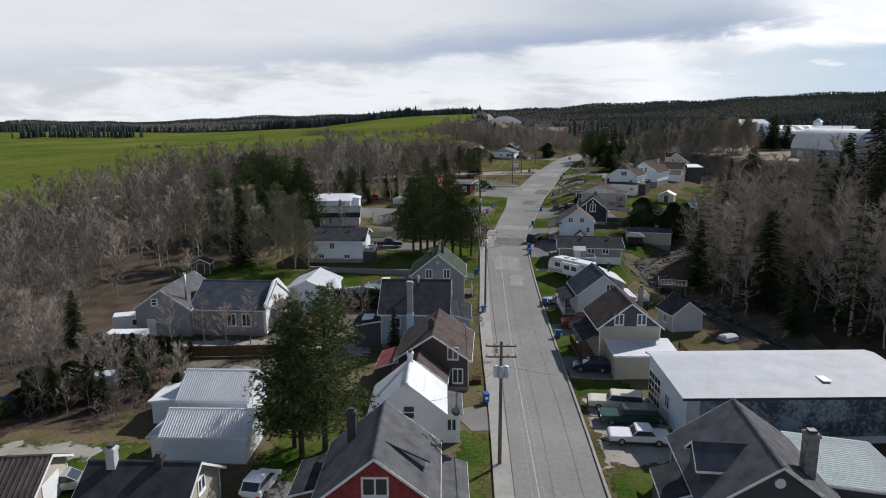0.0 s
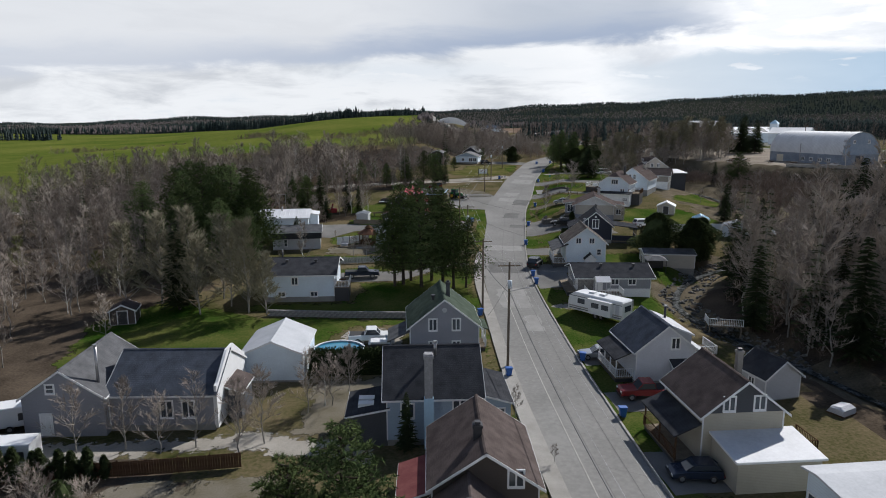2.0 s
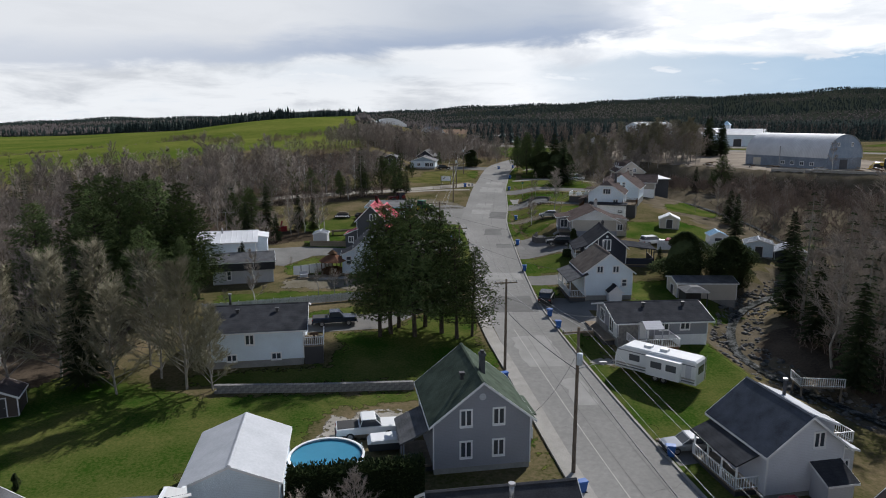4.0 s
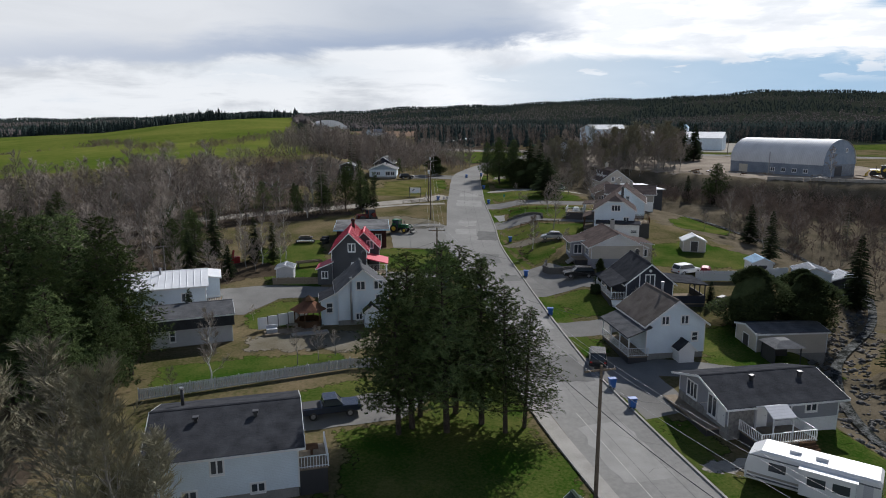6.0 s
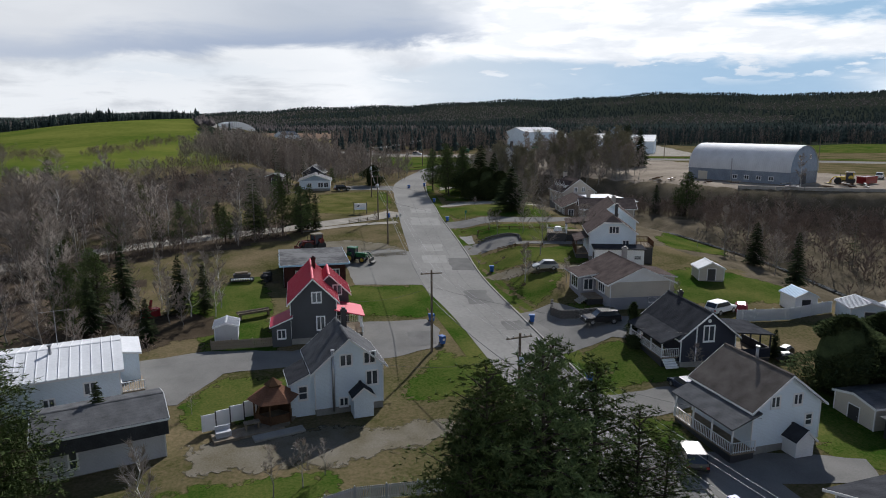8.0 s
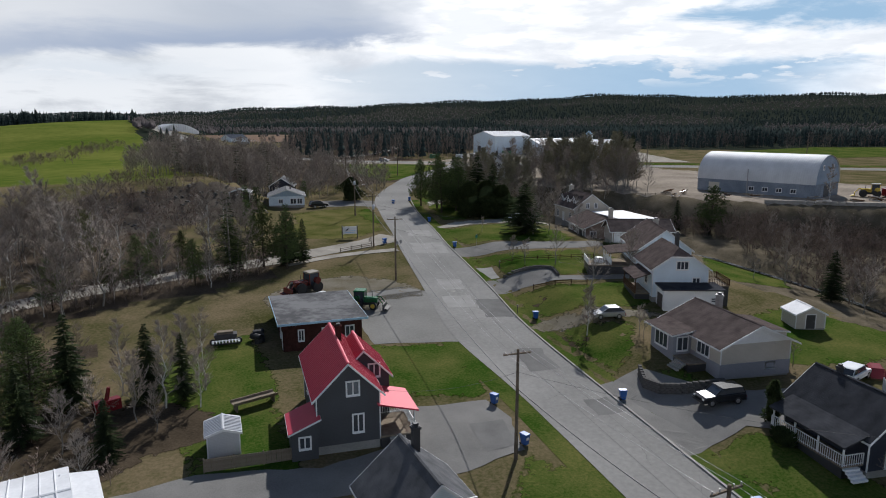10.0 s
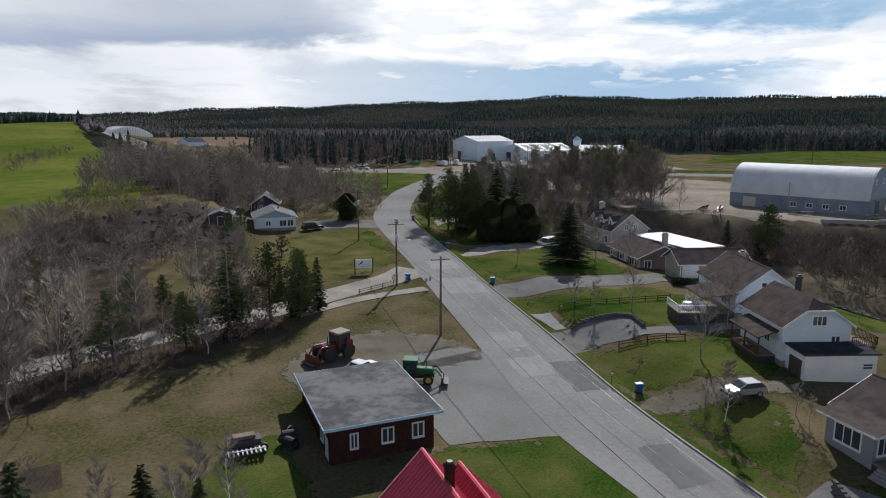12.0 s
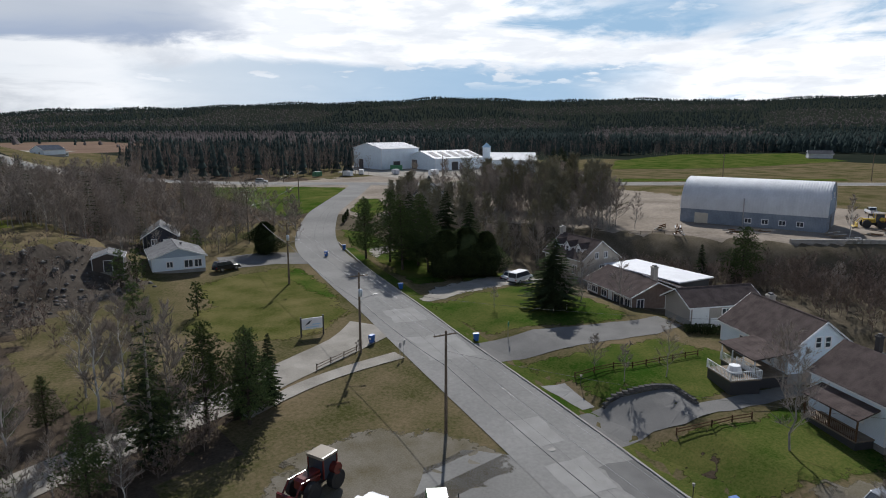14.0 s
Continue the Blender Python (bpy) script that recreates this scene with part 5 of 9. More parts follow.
part("stained_wall", Shape().box(1.2, 19.5, -0.06, 0.0, 0.6, 4.2), mat("peeling_wall", (0.07, 0.09, 0.11), (0.3, 0.37, 0.44), 0.35, 0.9, 0.4, fine=7, low=0.44, high=0.58), b, "peeling blue and white wall paint")
part("roof_light", Shape().box(13.2, 14.0, 2.2, 3.6, 4.78, 4.84, pose(0, 0, 0)), TRIM, b)
part("flue", Shape().tube((17.5, -0.3, 2), (17.5, -0.3, 6.0), 0.12, 0.12, 8), STEEL, b)
h = house("charcoal house with a grey shingle roof and a round gable window", 20.1, 39.6, -5, 9.0, 9.8, 3.4, 6.6, CHAR, R_GREY, [("S", -1.8, 1.0, 1.0, 1.3)], over=0.4)
part("round_window", Shape().tube((0, -0.08, 5.4), (0, 0.0, 5.4), 0.34, 0.34, 18), BLUEW, h, "small round white-framed window")
d = part("dormer", gable_body(2.8, 3.4, 4.9, 6.0, 0, 3.6), CHAR, h, m=pose(-4.3, 3.8, 0, 0, 0, -90))
roofing(d, R_BLUE, TRIM, 2.8, 3.6, 4.9, 6.0, 0.3)
annex(h, -6.6, -4.5, 2, 6, -0.2, 2.5, 3.2, CHAR, R_DARK)
chimney(h, 2.6, 2.4, 3.0, 7.9, 0.8, STONE)
a = annex(h, 4.5, 10.6, 3.6, 11.2, -0.2, 3.5, 3.0, CHAR, R_TEAL)
r = Shape()
for i in range(25):
    r.add([(4.3, 3.35 + i * 0.32 + k, 3.63 + z) for k, z in ((0, 0), (0.16, 0), (0.08, 0.06))] + [(10.8, 3.35 + i * 0.32 + k, 3.12 + z) for k, z in ((0, 0), (0.16, 0), (0.08, 0.06))], [(0, 2, 5, 3), (2, 1, 4, 5), (0, 1, 2)])
part("ribs", r, R_WHITE, a, "corrugated pale green roof sheet")
h = house("tan house with a dark gable and brown shingles", 18.8, 74.0, 1.7, 6.9, 7.4, 4.65, 7.35, TAN, R_BROWN, [("S", -1.3, 4.9, 0.85, 1.1), ("S", 1.3, 4.9, 0.85, 1.1)], gable=CHAR)
annex(h, -2.6, 4.2, -4.2, 0, -0.2, 2.6, 3.0, TAN, R_WHITE, axis="y", name="garage_wing")
porch(h, -5.5, -3.45, 0.4, 7.0, 0.5, 2.7, 3.6, R_DARK, posts=3, rail=(3,), material=DWOOD)
chimney(h, 3.0, 6.6, 4.5, 7.6, 0.5, CONCRETE)
porch(h, 3.6, 7.0, 0.4, 3.4, 0.7, 3, 3, None, rail=(0, 1), material=DWOOD)
h = house("small grey garden shed with a dark gable roof", 29.4, 86.2, 12, 4.2, 4.0, 2.5, 4.1, LGREY, R_DARK, [("W", 2, 1.0, 0.7, 0.9)], found=0.1, category="shed", name="shed", over=0.3)
h = house("light grey house with blue-grey shingles and a white porch", 19.0, 90.9, 1.7, 6.5, 7.2, 3.8, 6.4, siding("pale_grey_siding", (0.6, 0.62, 0.68)), R_BLUE, [("S", 1.0, 3.9, 0.8, 1.1)], found=0.3)
porch(h, -5.2, -3.25, 0.8, 6.6, 0.5, 2.6, 3.4, R_DARK, posts=4, rail=(0, 3))
annex(h, 1.2, 3.3, 1.2, 7.0, 3.0, 5.9, 5.0, LGREY, R_METAL, name="dormer")
annex(h, 3.25, 4.8, 0.6, 5.4, -0.2, 3.4, 3.0, LGREY, R_METAL, [("S", 4.0, 1.2, 0.6, 0.9)])
annex(h, 0.6, 2.8, -1.8, 0, -0.2, 1.8, 2.6, LGREY, R_DARK, axis="y", name="bulkhead")
chimney(h, 2.0, 5.4, 5, 7.0, pipe=True, material=DTRIM)
porch(h, 4.8, 7.8, 4, 7.4, 1.6, 3, 3, None, rail=(0, 1))
h = house("long grey bungalow with stone cladding and a white balcony", 17.5, 125.1, -94, 8.0, 11.0, 3.1, 4.3, GREY, R_DARK, [("E", 5.6, 2.0, 1.0, 0.9), ("E", 8.2, 2.0, 1.0, 0.9), ("S", -1.8, 1.6, 1.6, 1.4, "triple"), ("S", 1.6, 1.2, 1.2, 1.8)], [("S", 3.0, 0.9), ("E", 3.2, 0.9)], found=1.2, over=0.6, dz=-0.2)
part("basement_wall", Shape().box(4.0, 4.06, 4.5, 11.0, -0.6, 1.3), WHITE, h)
part("stone_cladding", Shape().box(4.0, 4.08, 0, 2.4, 0.3, 3.1), STONE, h, "grey stone cladding")
part("stone_base", Shape().box(-4.0, 0.2, -0.08, 0, 0.3, 1.4), STONE, h, "grey stone cladding")
porch(h, 4.2, 7.2, 1.0, 6.2, 0.9, 3, 3, None, rail=(0, 1, 2))
part("barbecue_shelter", Shape().prism([(-1.3, 2.3), (0, 2.9), (1.3, 2.3), (1.3, 2.4), (0, 3.0), (-1.3, 2.4)], 0, 2.2, pose(5.6, 2.2, 0.6)).box(4.4, 4.5, 2.3, 2.4, 0.9, 2.95).box(6.7, 6.8, 2.3, 2.4, 0.9, 2.95).box(4.4, 4.5, 4.2, 4.3, 0.9, 2.95).box(6.7, 6.8, 4.2, 4.3, 0.9, 2.95), LGREY, h, "grey canopy over the balcony")
for i in range(6):
    part("step", Shape().box(7.2 + i * 0.28, 7.5 + i * 0.28, 4.6, 6.0, -0.6, 0.9 - 0.2 * i), DWOOD, h)
vent(h, 1.2, 4.0, 4.2), vent(h, 1.2, 9.0, 4.2)
porch(h, -4.6, 3.0, -1.4, 0, 0.6, 3, 3, None, rail=False)
h = house("white house with grey-brown shingles and a front porch", 22.86, 137.66, -7, 6.9, 7.8, 4.26, 6.85, BLUEW, mat("weathered_shingles", (0.085, 0.075, 0.068), (0.17, 0.15, 0.135), 0.9, 0.92, 0.5, stripe=(2, 0.11, 0.3), fine=16), [("S", -1.3, 4.2, 0.75, 0.85), ("S", 1.0, 4.2, 0.75, 0.85), ("S", 2.3, 2.2, 0.6, 0.9, "sash")], found=0.8, dz=-0.35)
porch(h, -5.7, -3.35, -0.4, 7.4, 0.7, 3.0, 3.9, R_GREY, posts=4, rail=(0, 3), material=TRIM)
v = part("vestibule", gable_body(1.8, 0, 1.6, 2.4, -1.5, -0.3), WHITE, h, m=pose(0.7, 0, 0))
roofing(v, R_DARK, TRIM, 1.8, 0, 1.6, 2.4, 0.2, y0=-1.5)
chimney(h, 0.2, 4.2, 6.4, 7.9, pipe=True)
h = house("navy house with a dark roof and white trim", 28.86, 152.8, -13.5, 6.4, 8.9, 3.2, 5.8, NAVY, R_DARK, [("S", 0.0, 2.7, 1.1, 1.6)], found=0.4, dz=-0.1)
part("medallion", Shape().tube((0, -0.05, 4.9), (0, 0.02, 4.9), 0.2, 0.2, 12), TRIM, h)
part("white_band", Shape().box(-1.5, -1.36, -0.05, 0, 0.4, 4.5), TRIM, h)
porch(h, -5.2, -3.2, 0.4, 8.2, 0.9, 2.6, 3.3, R_DARK, posts=4, rail=(0, 3))
steps(h, -4.4, 0.4, 0.9, 4, 1.4, 0, TRIM)
c = porch(h, 3.2, 8.0, 0.6, 6.0, 0.15, 3.2, 2.7, R_DARK, posts=4, rail=False, material=NAVY)
part("screen", Shape().box(7.9, 8.0, 0.6, 6.0, 0.15, 1.2).box(3.2, 7.9, 0.6, 0.7, 0.15, 1.2), NAVY, c)
chimney(h, 0.2, 6.8, 5.0, 6.5, 0.4, DTRIM)
h = house("beige bungalow with grey brick and a brown roof", 33.4, 169.8, -14, 8.4, 10.4, 3.4, 5.3, BEIGE, R_BROWN, [("S", 1.8, 0.6, 1.0, 0.5, "sash"), ("W", 3.0, 1.5, 2.0, 1.4, "triple")], found=1.1, gable=WHITE, over=0.7)
part("brick_base", Shape().box(-4.26, 4.26, -0.06, 10.4, -0.3, 1.3), GREY, h, "grey brick lower wall")
f = annex(h, -6.4, -4.2, 5.2, 9.8, -0.4, 3.2, 3.5, GREY, R_BROWN, [("W", 7.6, 1.2, 2.4, 1.5, "triple"), ("S", -5.3, 1.3, 1.2, 1.4)], name="front_room", over=0.6)
porch(h, -6.4, -4.2, 2.2, 5.2, 0.8, 3, 3, None, rail=False)
steps(h, -6.4, 3.6, 0.8, 4, 1.8, -90)
chimney(h, 1.2, 8.2, 4.6, 6.5, 0.6, STEEL)
annex(h, 4.2, 6.8, 3.6, 9.6, -0.3, 3.4, 3.0, BEIGE, R_BROWN, [("S", 5.5, 1.0, 0.9, 1.1)])
h = house("white two-storey house with a brown roof and a basement garage", 44.1, 190.3, -29, 7.6, 9.0, 4.65, 7.3, BLUEW, R_BROWN, [("S", 0.2, 4.6, 1.5, 1.0, "triple"), ("S", 2.2, 2.3, 0.9, 1.0), ("W", 3, 2.0, 1.0, 1.2)], found=0.6, clip=1.5)
annex(h, -3.2, 4.6, -3.6, 0, -0.6, 2.5, 2.6, WHITE, R_DARK, [("S", 3.6, 0.9, 1.0, 0.5, "sash")], axis="y", name="garage_wing", trim=DTRIM)
door(h, pose(-3.2, -1.9, -0.4, 0, 0, -90), 2.4, 2.1, BROWN, True)
porch(h, -5.9, -3.8, 1.0, 7.4, 0.9, 3.0, 3.7, R_BROWN, posts=3, rail=(3,), material=DWOOD)
porch(h, 3.8, 6.6, -0.5, 4.4, 2.4, 5.2, 5.2, None, rail=(0, 1, 2), material=DWOOD)
chimney(h, 1.4, 6.6, 6.4, 8.6, 0.5, DTRIM)
h = house("white house with a long brown roof and a front balcony", 52.75, 201.7, -31.3, 8.3, 12.5, 3.1, 6.2, BLUEW, R_BROWN, [("S", -0.6, 3.3, 0.6, 1.1, "sash"), ("S", 0.6, 3.3, 0.6, 1.1, "sash"), ("W", 8, 1.0, 1.2, 1.2), ("W", 3.5, 0.9, 1.4, 1.3, "triple")], [("W", 1.6, 0.4)], found=0.4, dz=0.75)
porch(h, -8.6, -4.35, -0.5, 5.6, 0.5, 2.5, 3.0, R_BROWN, posts=4, rail=(3,), material=TRIM)
porch(h, -12.2, -8.6, -1.8, 2.6, 0.9, 3, 3, None, rail=(0, 1, 3), material=TRIM)
part("covered_table", Shape().tube((0, 0, 0), (0, 0, 0.75), 0.85, 0.6, 10), TRIM, h, "round table under a white cover", m=pose(-10.2, 0.6, 0.95))
chimney(h, 1.0, 10.5, 4.4, 6.6, 0.8, BEIGE)
vent(h, 1.6, 4.5, 4.9), vent(h, 1.6, 9.2, 4.9)
h = house("beige bungalow wing under a brown roof", 60, 223, -118.3, 6.2, 11.0, 2.7, 4.3, siding("greige_siding", (0.34, 0.31, 0.28)), R_BROWN, [("E", 5.6, 1.2, 1.2, 0.7)], [("E", 1.6, 0.0, 2.4, 2.1, TRIM, True)], over=0.6, name="bungalow", dz=1.13)
part("base_wall", Shape().box(3.1, 3.17, 3.2, 10.9, -1.6, 0.7), WHITE, h, "white lower wall")
h = house("brown brick bungalow with a dark roof and a pale chimney", 65, 229.5, -23, 8.4, 12.6, 2.9, 4.7, mat("brown_brick", (0.15, 0.115, 0.1), (0.24, 0.19, 0.165), 2, 0.9, 0.3, stripe=(2, 0.08, 0.4)), R_BROWN, [("W", 3.4, 0.6, 2.6, 1.5, "triple"), ("W", 1.0, 0.7, 1.2, 1.4), ("W", 7.6, 1.1, 1.4, 0.9), ("W", 10.4, 1.1, 1.6, 0.9, "triple"), ("W", 12.0, 1.1, 0.7, 0.8), ("S", -2.6, 0.8, 1.1, 1.3)], [("W", 5.8, 0.3)], over=0.7, name="bungalow", dz=-0.25)
annex(h, 4.2, 7.4, 0.4, 8.0, -1.0, 3.6, 2.7, BROWN, R_BROWN, over=0.5)
chimney(h, 2.0, 3.2, 3.4, 6.4, 0.8, BEIGE)
part("step", Shape().box(-5.6, -4.0, 5.0, 6.8, -0.4, 0.25), CONCRETE, h)
h = house("beige cape house with three white dormers and a stone chimney", 76.2, 247.5, -14, 8.6, 11, 3.8, 6.9, BEIGE, R_BROWN, [("S", -0.9, 3.8, 0.7, 1.0), ("S", 1.2, 3.8, 0.7, 1.0), ("S", 0.4, 1.2, 1.0, 1.2), ("W", 2.0, 1.0, 0.9, 1.4), ("W", 9.2, 1.0, 0.9, 1.4)], [("W", 6, 0.2)], dz=1.80)
for u in (2.2, 5.5, 8.8):
    d = part("dormer", gable_body(1.6, 2.2, 5.5, 6.3, 0, 4.2), WHITE, h, m=pose(-3.3, u, 0, 0, 0, -90))
    roofing(d, R_BROWN, TRIM, 1.6, 2.6, 5.5, 6.3, 0.2)
    window(d, pose(0, 0, 4.6), 0.7, 0.8, "sash")
chimney(h, 0, 11.3, 0, 8.2, 0.9, BEIGE)
b = thing("flat_garage", "low garage with a bright white flat roof", "garage", at(77, 236.5, -12))
part("wall", Shape().box(-3.6, 3.6, -8, 8, -1.6, 5.76), CHAR, b)
part("roof", Shape().box(-4.1, 4.1, -8.6, 8.6, 5.76, 5.96), R_WHITE, b)


# ---- vehicles ----
CAR_PAINT = {c: mat("car_" + c, tuple(v * 0.92 for v in rgb), rgb, 0.8, 0.25, 0.02, mt) for c, rgb, mt in [
    ("white", (0.72, 0.73, 0.74), 0.0), ("cream", (0.6, 0.56, 0.46), 0.0), ("green", (0.03, 0.07, 0.055), 0.1), ("black", (0.02, 0.021, 0.024), 0.2), ("navy", (0.025, 0.035, 0.06), 0.2), ("silver", (0.42, 0.44, 0.46), 0.5),
    ("red", (0.22, 0.02, 0.025), 0.1), ("tan", (0.27, 0.23, 0.17), 0.0), ("farm_green", (0.025, 0.13, 0.05), 0.0), ("orange_red", (0.13, 0.022, 0.018), 0.0), ("yellow", (0.6, 0.42, 0.05), 0.0)]}
LAMP_GLASS = paint("lamp_glass", (0.6, 0.6, 0.58), 0.1)
TAIL = paint("tail_lamp", (0.35, 0.02, 0.02), 0.2)


def hull(poly, w, inset=0.08, y=0.0):
    """A side outline drawn out across the width, with softened flanks."""
    cx = sum(p[0] for p in poly) / len(poly)
    cz = sum(p[1] for p in poly) / len(poly)
    lo = [(p[0] + (cx - p[0]) * inset * 0.35, p[1] + (cz - p[1]) * inset * 1.6) for p in poly]
    s, k = Shape(), len(poly)
    for yy, q in ((-w / 2, lo), (-w / 2 + inset, poly), (w / 2 - inset, poly), (w / 2, lo)):
        s.v += [(px_, y + yy, pz_) for px_, pz_ in q]
    for r in range(3):
        s.f += [(r * k + i, r * k + k + i, r * k + k + (i + 1) % k, r * k + (i + 1) % k) for i in range(k)]
    s.f += [tuple(range(k)), tuple(range(4 * k - 1, 3 * k - 1, -1))]
    return s


def wheel(parent, x, y, r, w, rim=None):
    t = part("wheel", Shape().tube((x, y - w / 2, r), (x, y + w / 2, r), r, r, 16), BLACK, parent)
    g = 1 if y > 0 else -1
    part("rim", Shape().tube((x, y + g * (w / 2 - 0.02), r), (x, y + g * (w / 2 + 0.015), r), r * 0.62, r * 0.55, 12), rim or STEEL, t, "steel rim")


CARS = {
    "sedan": (4.6, 1.8, [(-2.3, 0.3), (2.3, 0.3), (2.3, 0.66), (2.0, 0.78), (1.0, 0.9), (-1.45, 0.95), (-2.2, 0.92), (-2.3, 0.7)], [(0.95, 0.88), (0.25, 1.4), (-0.9, 1.42), (-1.7, 0.93)]),
    "hatch": (4.1, 1.75, [(-2.05, 0.3), (2.05, 0.3), (2.05, 0.62), (1.75, 0.78), (0.9, 0.95), (-1.95, 0.98), (-2.05, 0.7)], [(1.0, 0.92), (0.2, 1.45), (-1.3, 1.48), (-1.95, 0.98)]),
    "suv": (4.7, 1.88, [(-2.35, 0.36), (2.35, 0.36), (2.35, 0.8), (2.05, 0.95), (1.1, 1.05), (-2.25, 1.1), (-2.35, 0.8)], [(1.05, 1.03), (0.35, 1.68), (-1.9, 1.72), (-2.28, 1.08)]),
    "classic": (5.3, 1.95, [(-2.65, 0.34), (2.65, 0.34), (2.65, 0.78), (2.5, 0.86), (0.9, 0.9), (-1.2, 0.92), (-2.55, 0.86), (-2.65, 0.7)], [(0.75, 0.88), (0.3, 1.38), (-0.9, 1.4), (-1.25, 0.9)]),
    "wagon": (5.3, 1.95, [(-2.65, 0.36), (2.65, 0.36), (2.65, 0.86), (2.4, 0.98), (0.9, 1.02), (-2.6, 1.05), (-2.65, 0.75)], [(0.8, 1.0), (0.4, 1.58), (-2.4, 1.62), (-2.6, 1.04)]),
    "pickup": (5.7, 1.98, [(-2.85, 0.5), (2.85, 0.5), (2.85, 0.95), (2.65, 1.12), (1.25, 1.18), (-0.75, 1.18), (-2.8, 1.15), (-2.85, 0.8)], [(1.2, 1.15), (0.6, 1.82), (-0.5, 1.86), (-0.75, 1.15)]),
    "van": (5.2, 2.0, [(-2.6, 0.4), (2.6, 0.4), (2.6, 0.9), (2.3, 1.08), (1.8, 1.15), (-2.55, 1.15), (-2.6, 0.8)], [(1.85, 1.12), (1.0, 2.0), (-2.45, 2.05), (-2.57, 1.12)]),
}


def car(kind, colour, label, x, y, ang, category="car", group="parked vehicles", dz=0.05):
    L_, w, body, top = CARS[kind]
    c = thing(kind if kind in ("pickup", "van") else "car", label, category, at(x, y, ang, dz), group)
    pm = CAR_PAINT[colour]
    part("body", hull(body, w, 0.1), pm, c, smooth=False)
    part("glass_house", hull(top, w - 0.22, 0.12), GLASS, c, "dark car windows")
    rz = max(p[1] for p in top)
    x0, x1 = top[2][0], top[1][0]
    part("car_roof", hull([(x0 - 0.14, rz - 0.05), (x1 + 0.12, rz - 0.06), (x1, rz + 0.02), (x0, rz + 0.02)], w - 0.24, 0.1), pm, c)
    for u, v in (((top[0], top[1])), ((top[2], top[3]))):
        for g in (-1, 1):
            yy = g * (w / 2 - 0.16)
            part("pillar", Shape().tube((u[0], yy, u[1]), (v[0], yy * 0.97, v[1]), 0.05, 0.05, 4), pm, c)
    if kind == "pickup":
        part("load_bed", Shape().box(-2.72, -0.85, -0.82, 0.82, 1.14, 1.2), BLACK, c, "open black load bed")
    fz = body[2][1]
    for g in (-1, 1):
        part("headlight", Shape().box(L_ / 2 - 0.06, L_ / 2 + 0.02, g * w * 0.37 - 0.16, g * w * 0.37 + 0.16, fz - 0.13, fz + 0.02), LAMP_GLASS, c)
        part("tail_light", Shape().box(-L_ / 2 - 0.02, -L_ / 2 + 0.06, g * w * 0.4 - 0.12, g * w * 0.4 + 0.12, fz - 0.12, fz + 0.06), TAIL, c)
        for u in (L_ * 0.31, -L_ * 0.29):
            wheel(c, u, g * (w / 2 - 0.1), 0.33 if kind not in ("pickup", "suv", "van") else 0.38, 0.22)
    for u in (L_ / 2 + 0.03, -L_ / 2 - 0.03):
        part("bumper", Shape().box(u - 0.06, u + 0.06, -w * 0.45, w * 0.45, 0.36, 0.54), STEEL if kind == "classic" else BLACK, c)
    return c


car("classic", "white", "white classic sedan on the gravel lot", 15.4, 55.4, 176)
car("wagon", "green", "dark green classic station wagon on the gravel lot", 15.3, 59.2, 176)
car("wagon", "cream", "cream classic pickup with a white roof", 14.8, 62.4, 172)
car("hatch", "navy", "dark blue hatchback beside the tan house", 14.2, 72.2, 174)
car("pickup", "red", "dark red pickup in a shaded driveway", 15.8, 87.6, 178)
car("sedan", "silver", "silver sedan in front of the porch house", 14.0, 98.7, 176)
car("suv", "black", "dark sport utility car beside a porch", 14.3, 139.6, 64)
car("suv", "black", "black sport utility car beside a curved wall", 25.6, 167.6, 166)
car("hatch", "silver", "silver compact car on a gravel drive", 30.7, 189.6, 160)
car("van", "white", "white van on a gravel drive", 60.2, 252.8, 8, "van")
car("sedan", "white", "white sedan behind the van", 61.0, 255.6, 10)
car("hatch", "navy", "dark hatchback beside the navy house", 22.6, 149.2, 80)
car("suv", "white", "white car behind the navy house", 43.2, 165.2, 10)
car("suv", "black", "black car beside the pale blue bungalow", 23.6, 290.9, 6)
car("pickup", "white", "white pickup with a black load bed", -13.3, 105.4, 2, "pickup")
car("pickup", "navy", "dark blue pickup beside the white bungalow", -16.2, 134.2, 2, "pickup")
car("hatch", "silver", "silver hatchback beside a dark-roofed house", -31.1, 46.2, 15)
car("hatch", "white", "white hatchback on an asphalt drive", -15.9, 46.6, 82)
car("sedan", "white", "white sedan behind the flat-roofed building", 1.4, 216.4, 20)
car("pickup", "white", "white truck in the works yard", 168, 230, 30, "pickup")
car("suv", "silver", "silver car on the bend of the highway", 96, 421, -40)

rv = thing("travel_trailer", "long white travel trailer with a slide-out on the lawn", "caravan", at(18.1, 112.6, -51, 0.05))
part("body", hull([(-4.5, 0.6), (4.5, 0.6), (4.5, 3.0), (4.3, 3.2), (-3.4, 3.2), (-4.3, 2.6), (-4.5, 1.6)], 2.5, 0.1), CAR_PAINT["white"], rv)
for z0, z1, c_ in ((0.85, 0.98, (0.09, 0.1, 0.12)), (1.1, 1.28, (0.3, 0.29, 0.27)), (2.62, 2.72, (0.12, 0.13, 0.15))):
    part("stripe", Shape().box(-4.3, 4.4, -1.275, -1.25, z0, z1), paint("trailer_stripe", c_), rv)
part("pane", Shape().box(4.5, 4.53, -0.7, 0.7, 1.7, 2.5), GLASS, rv)
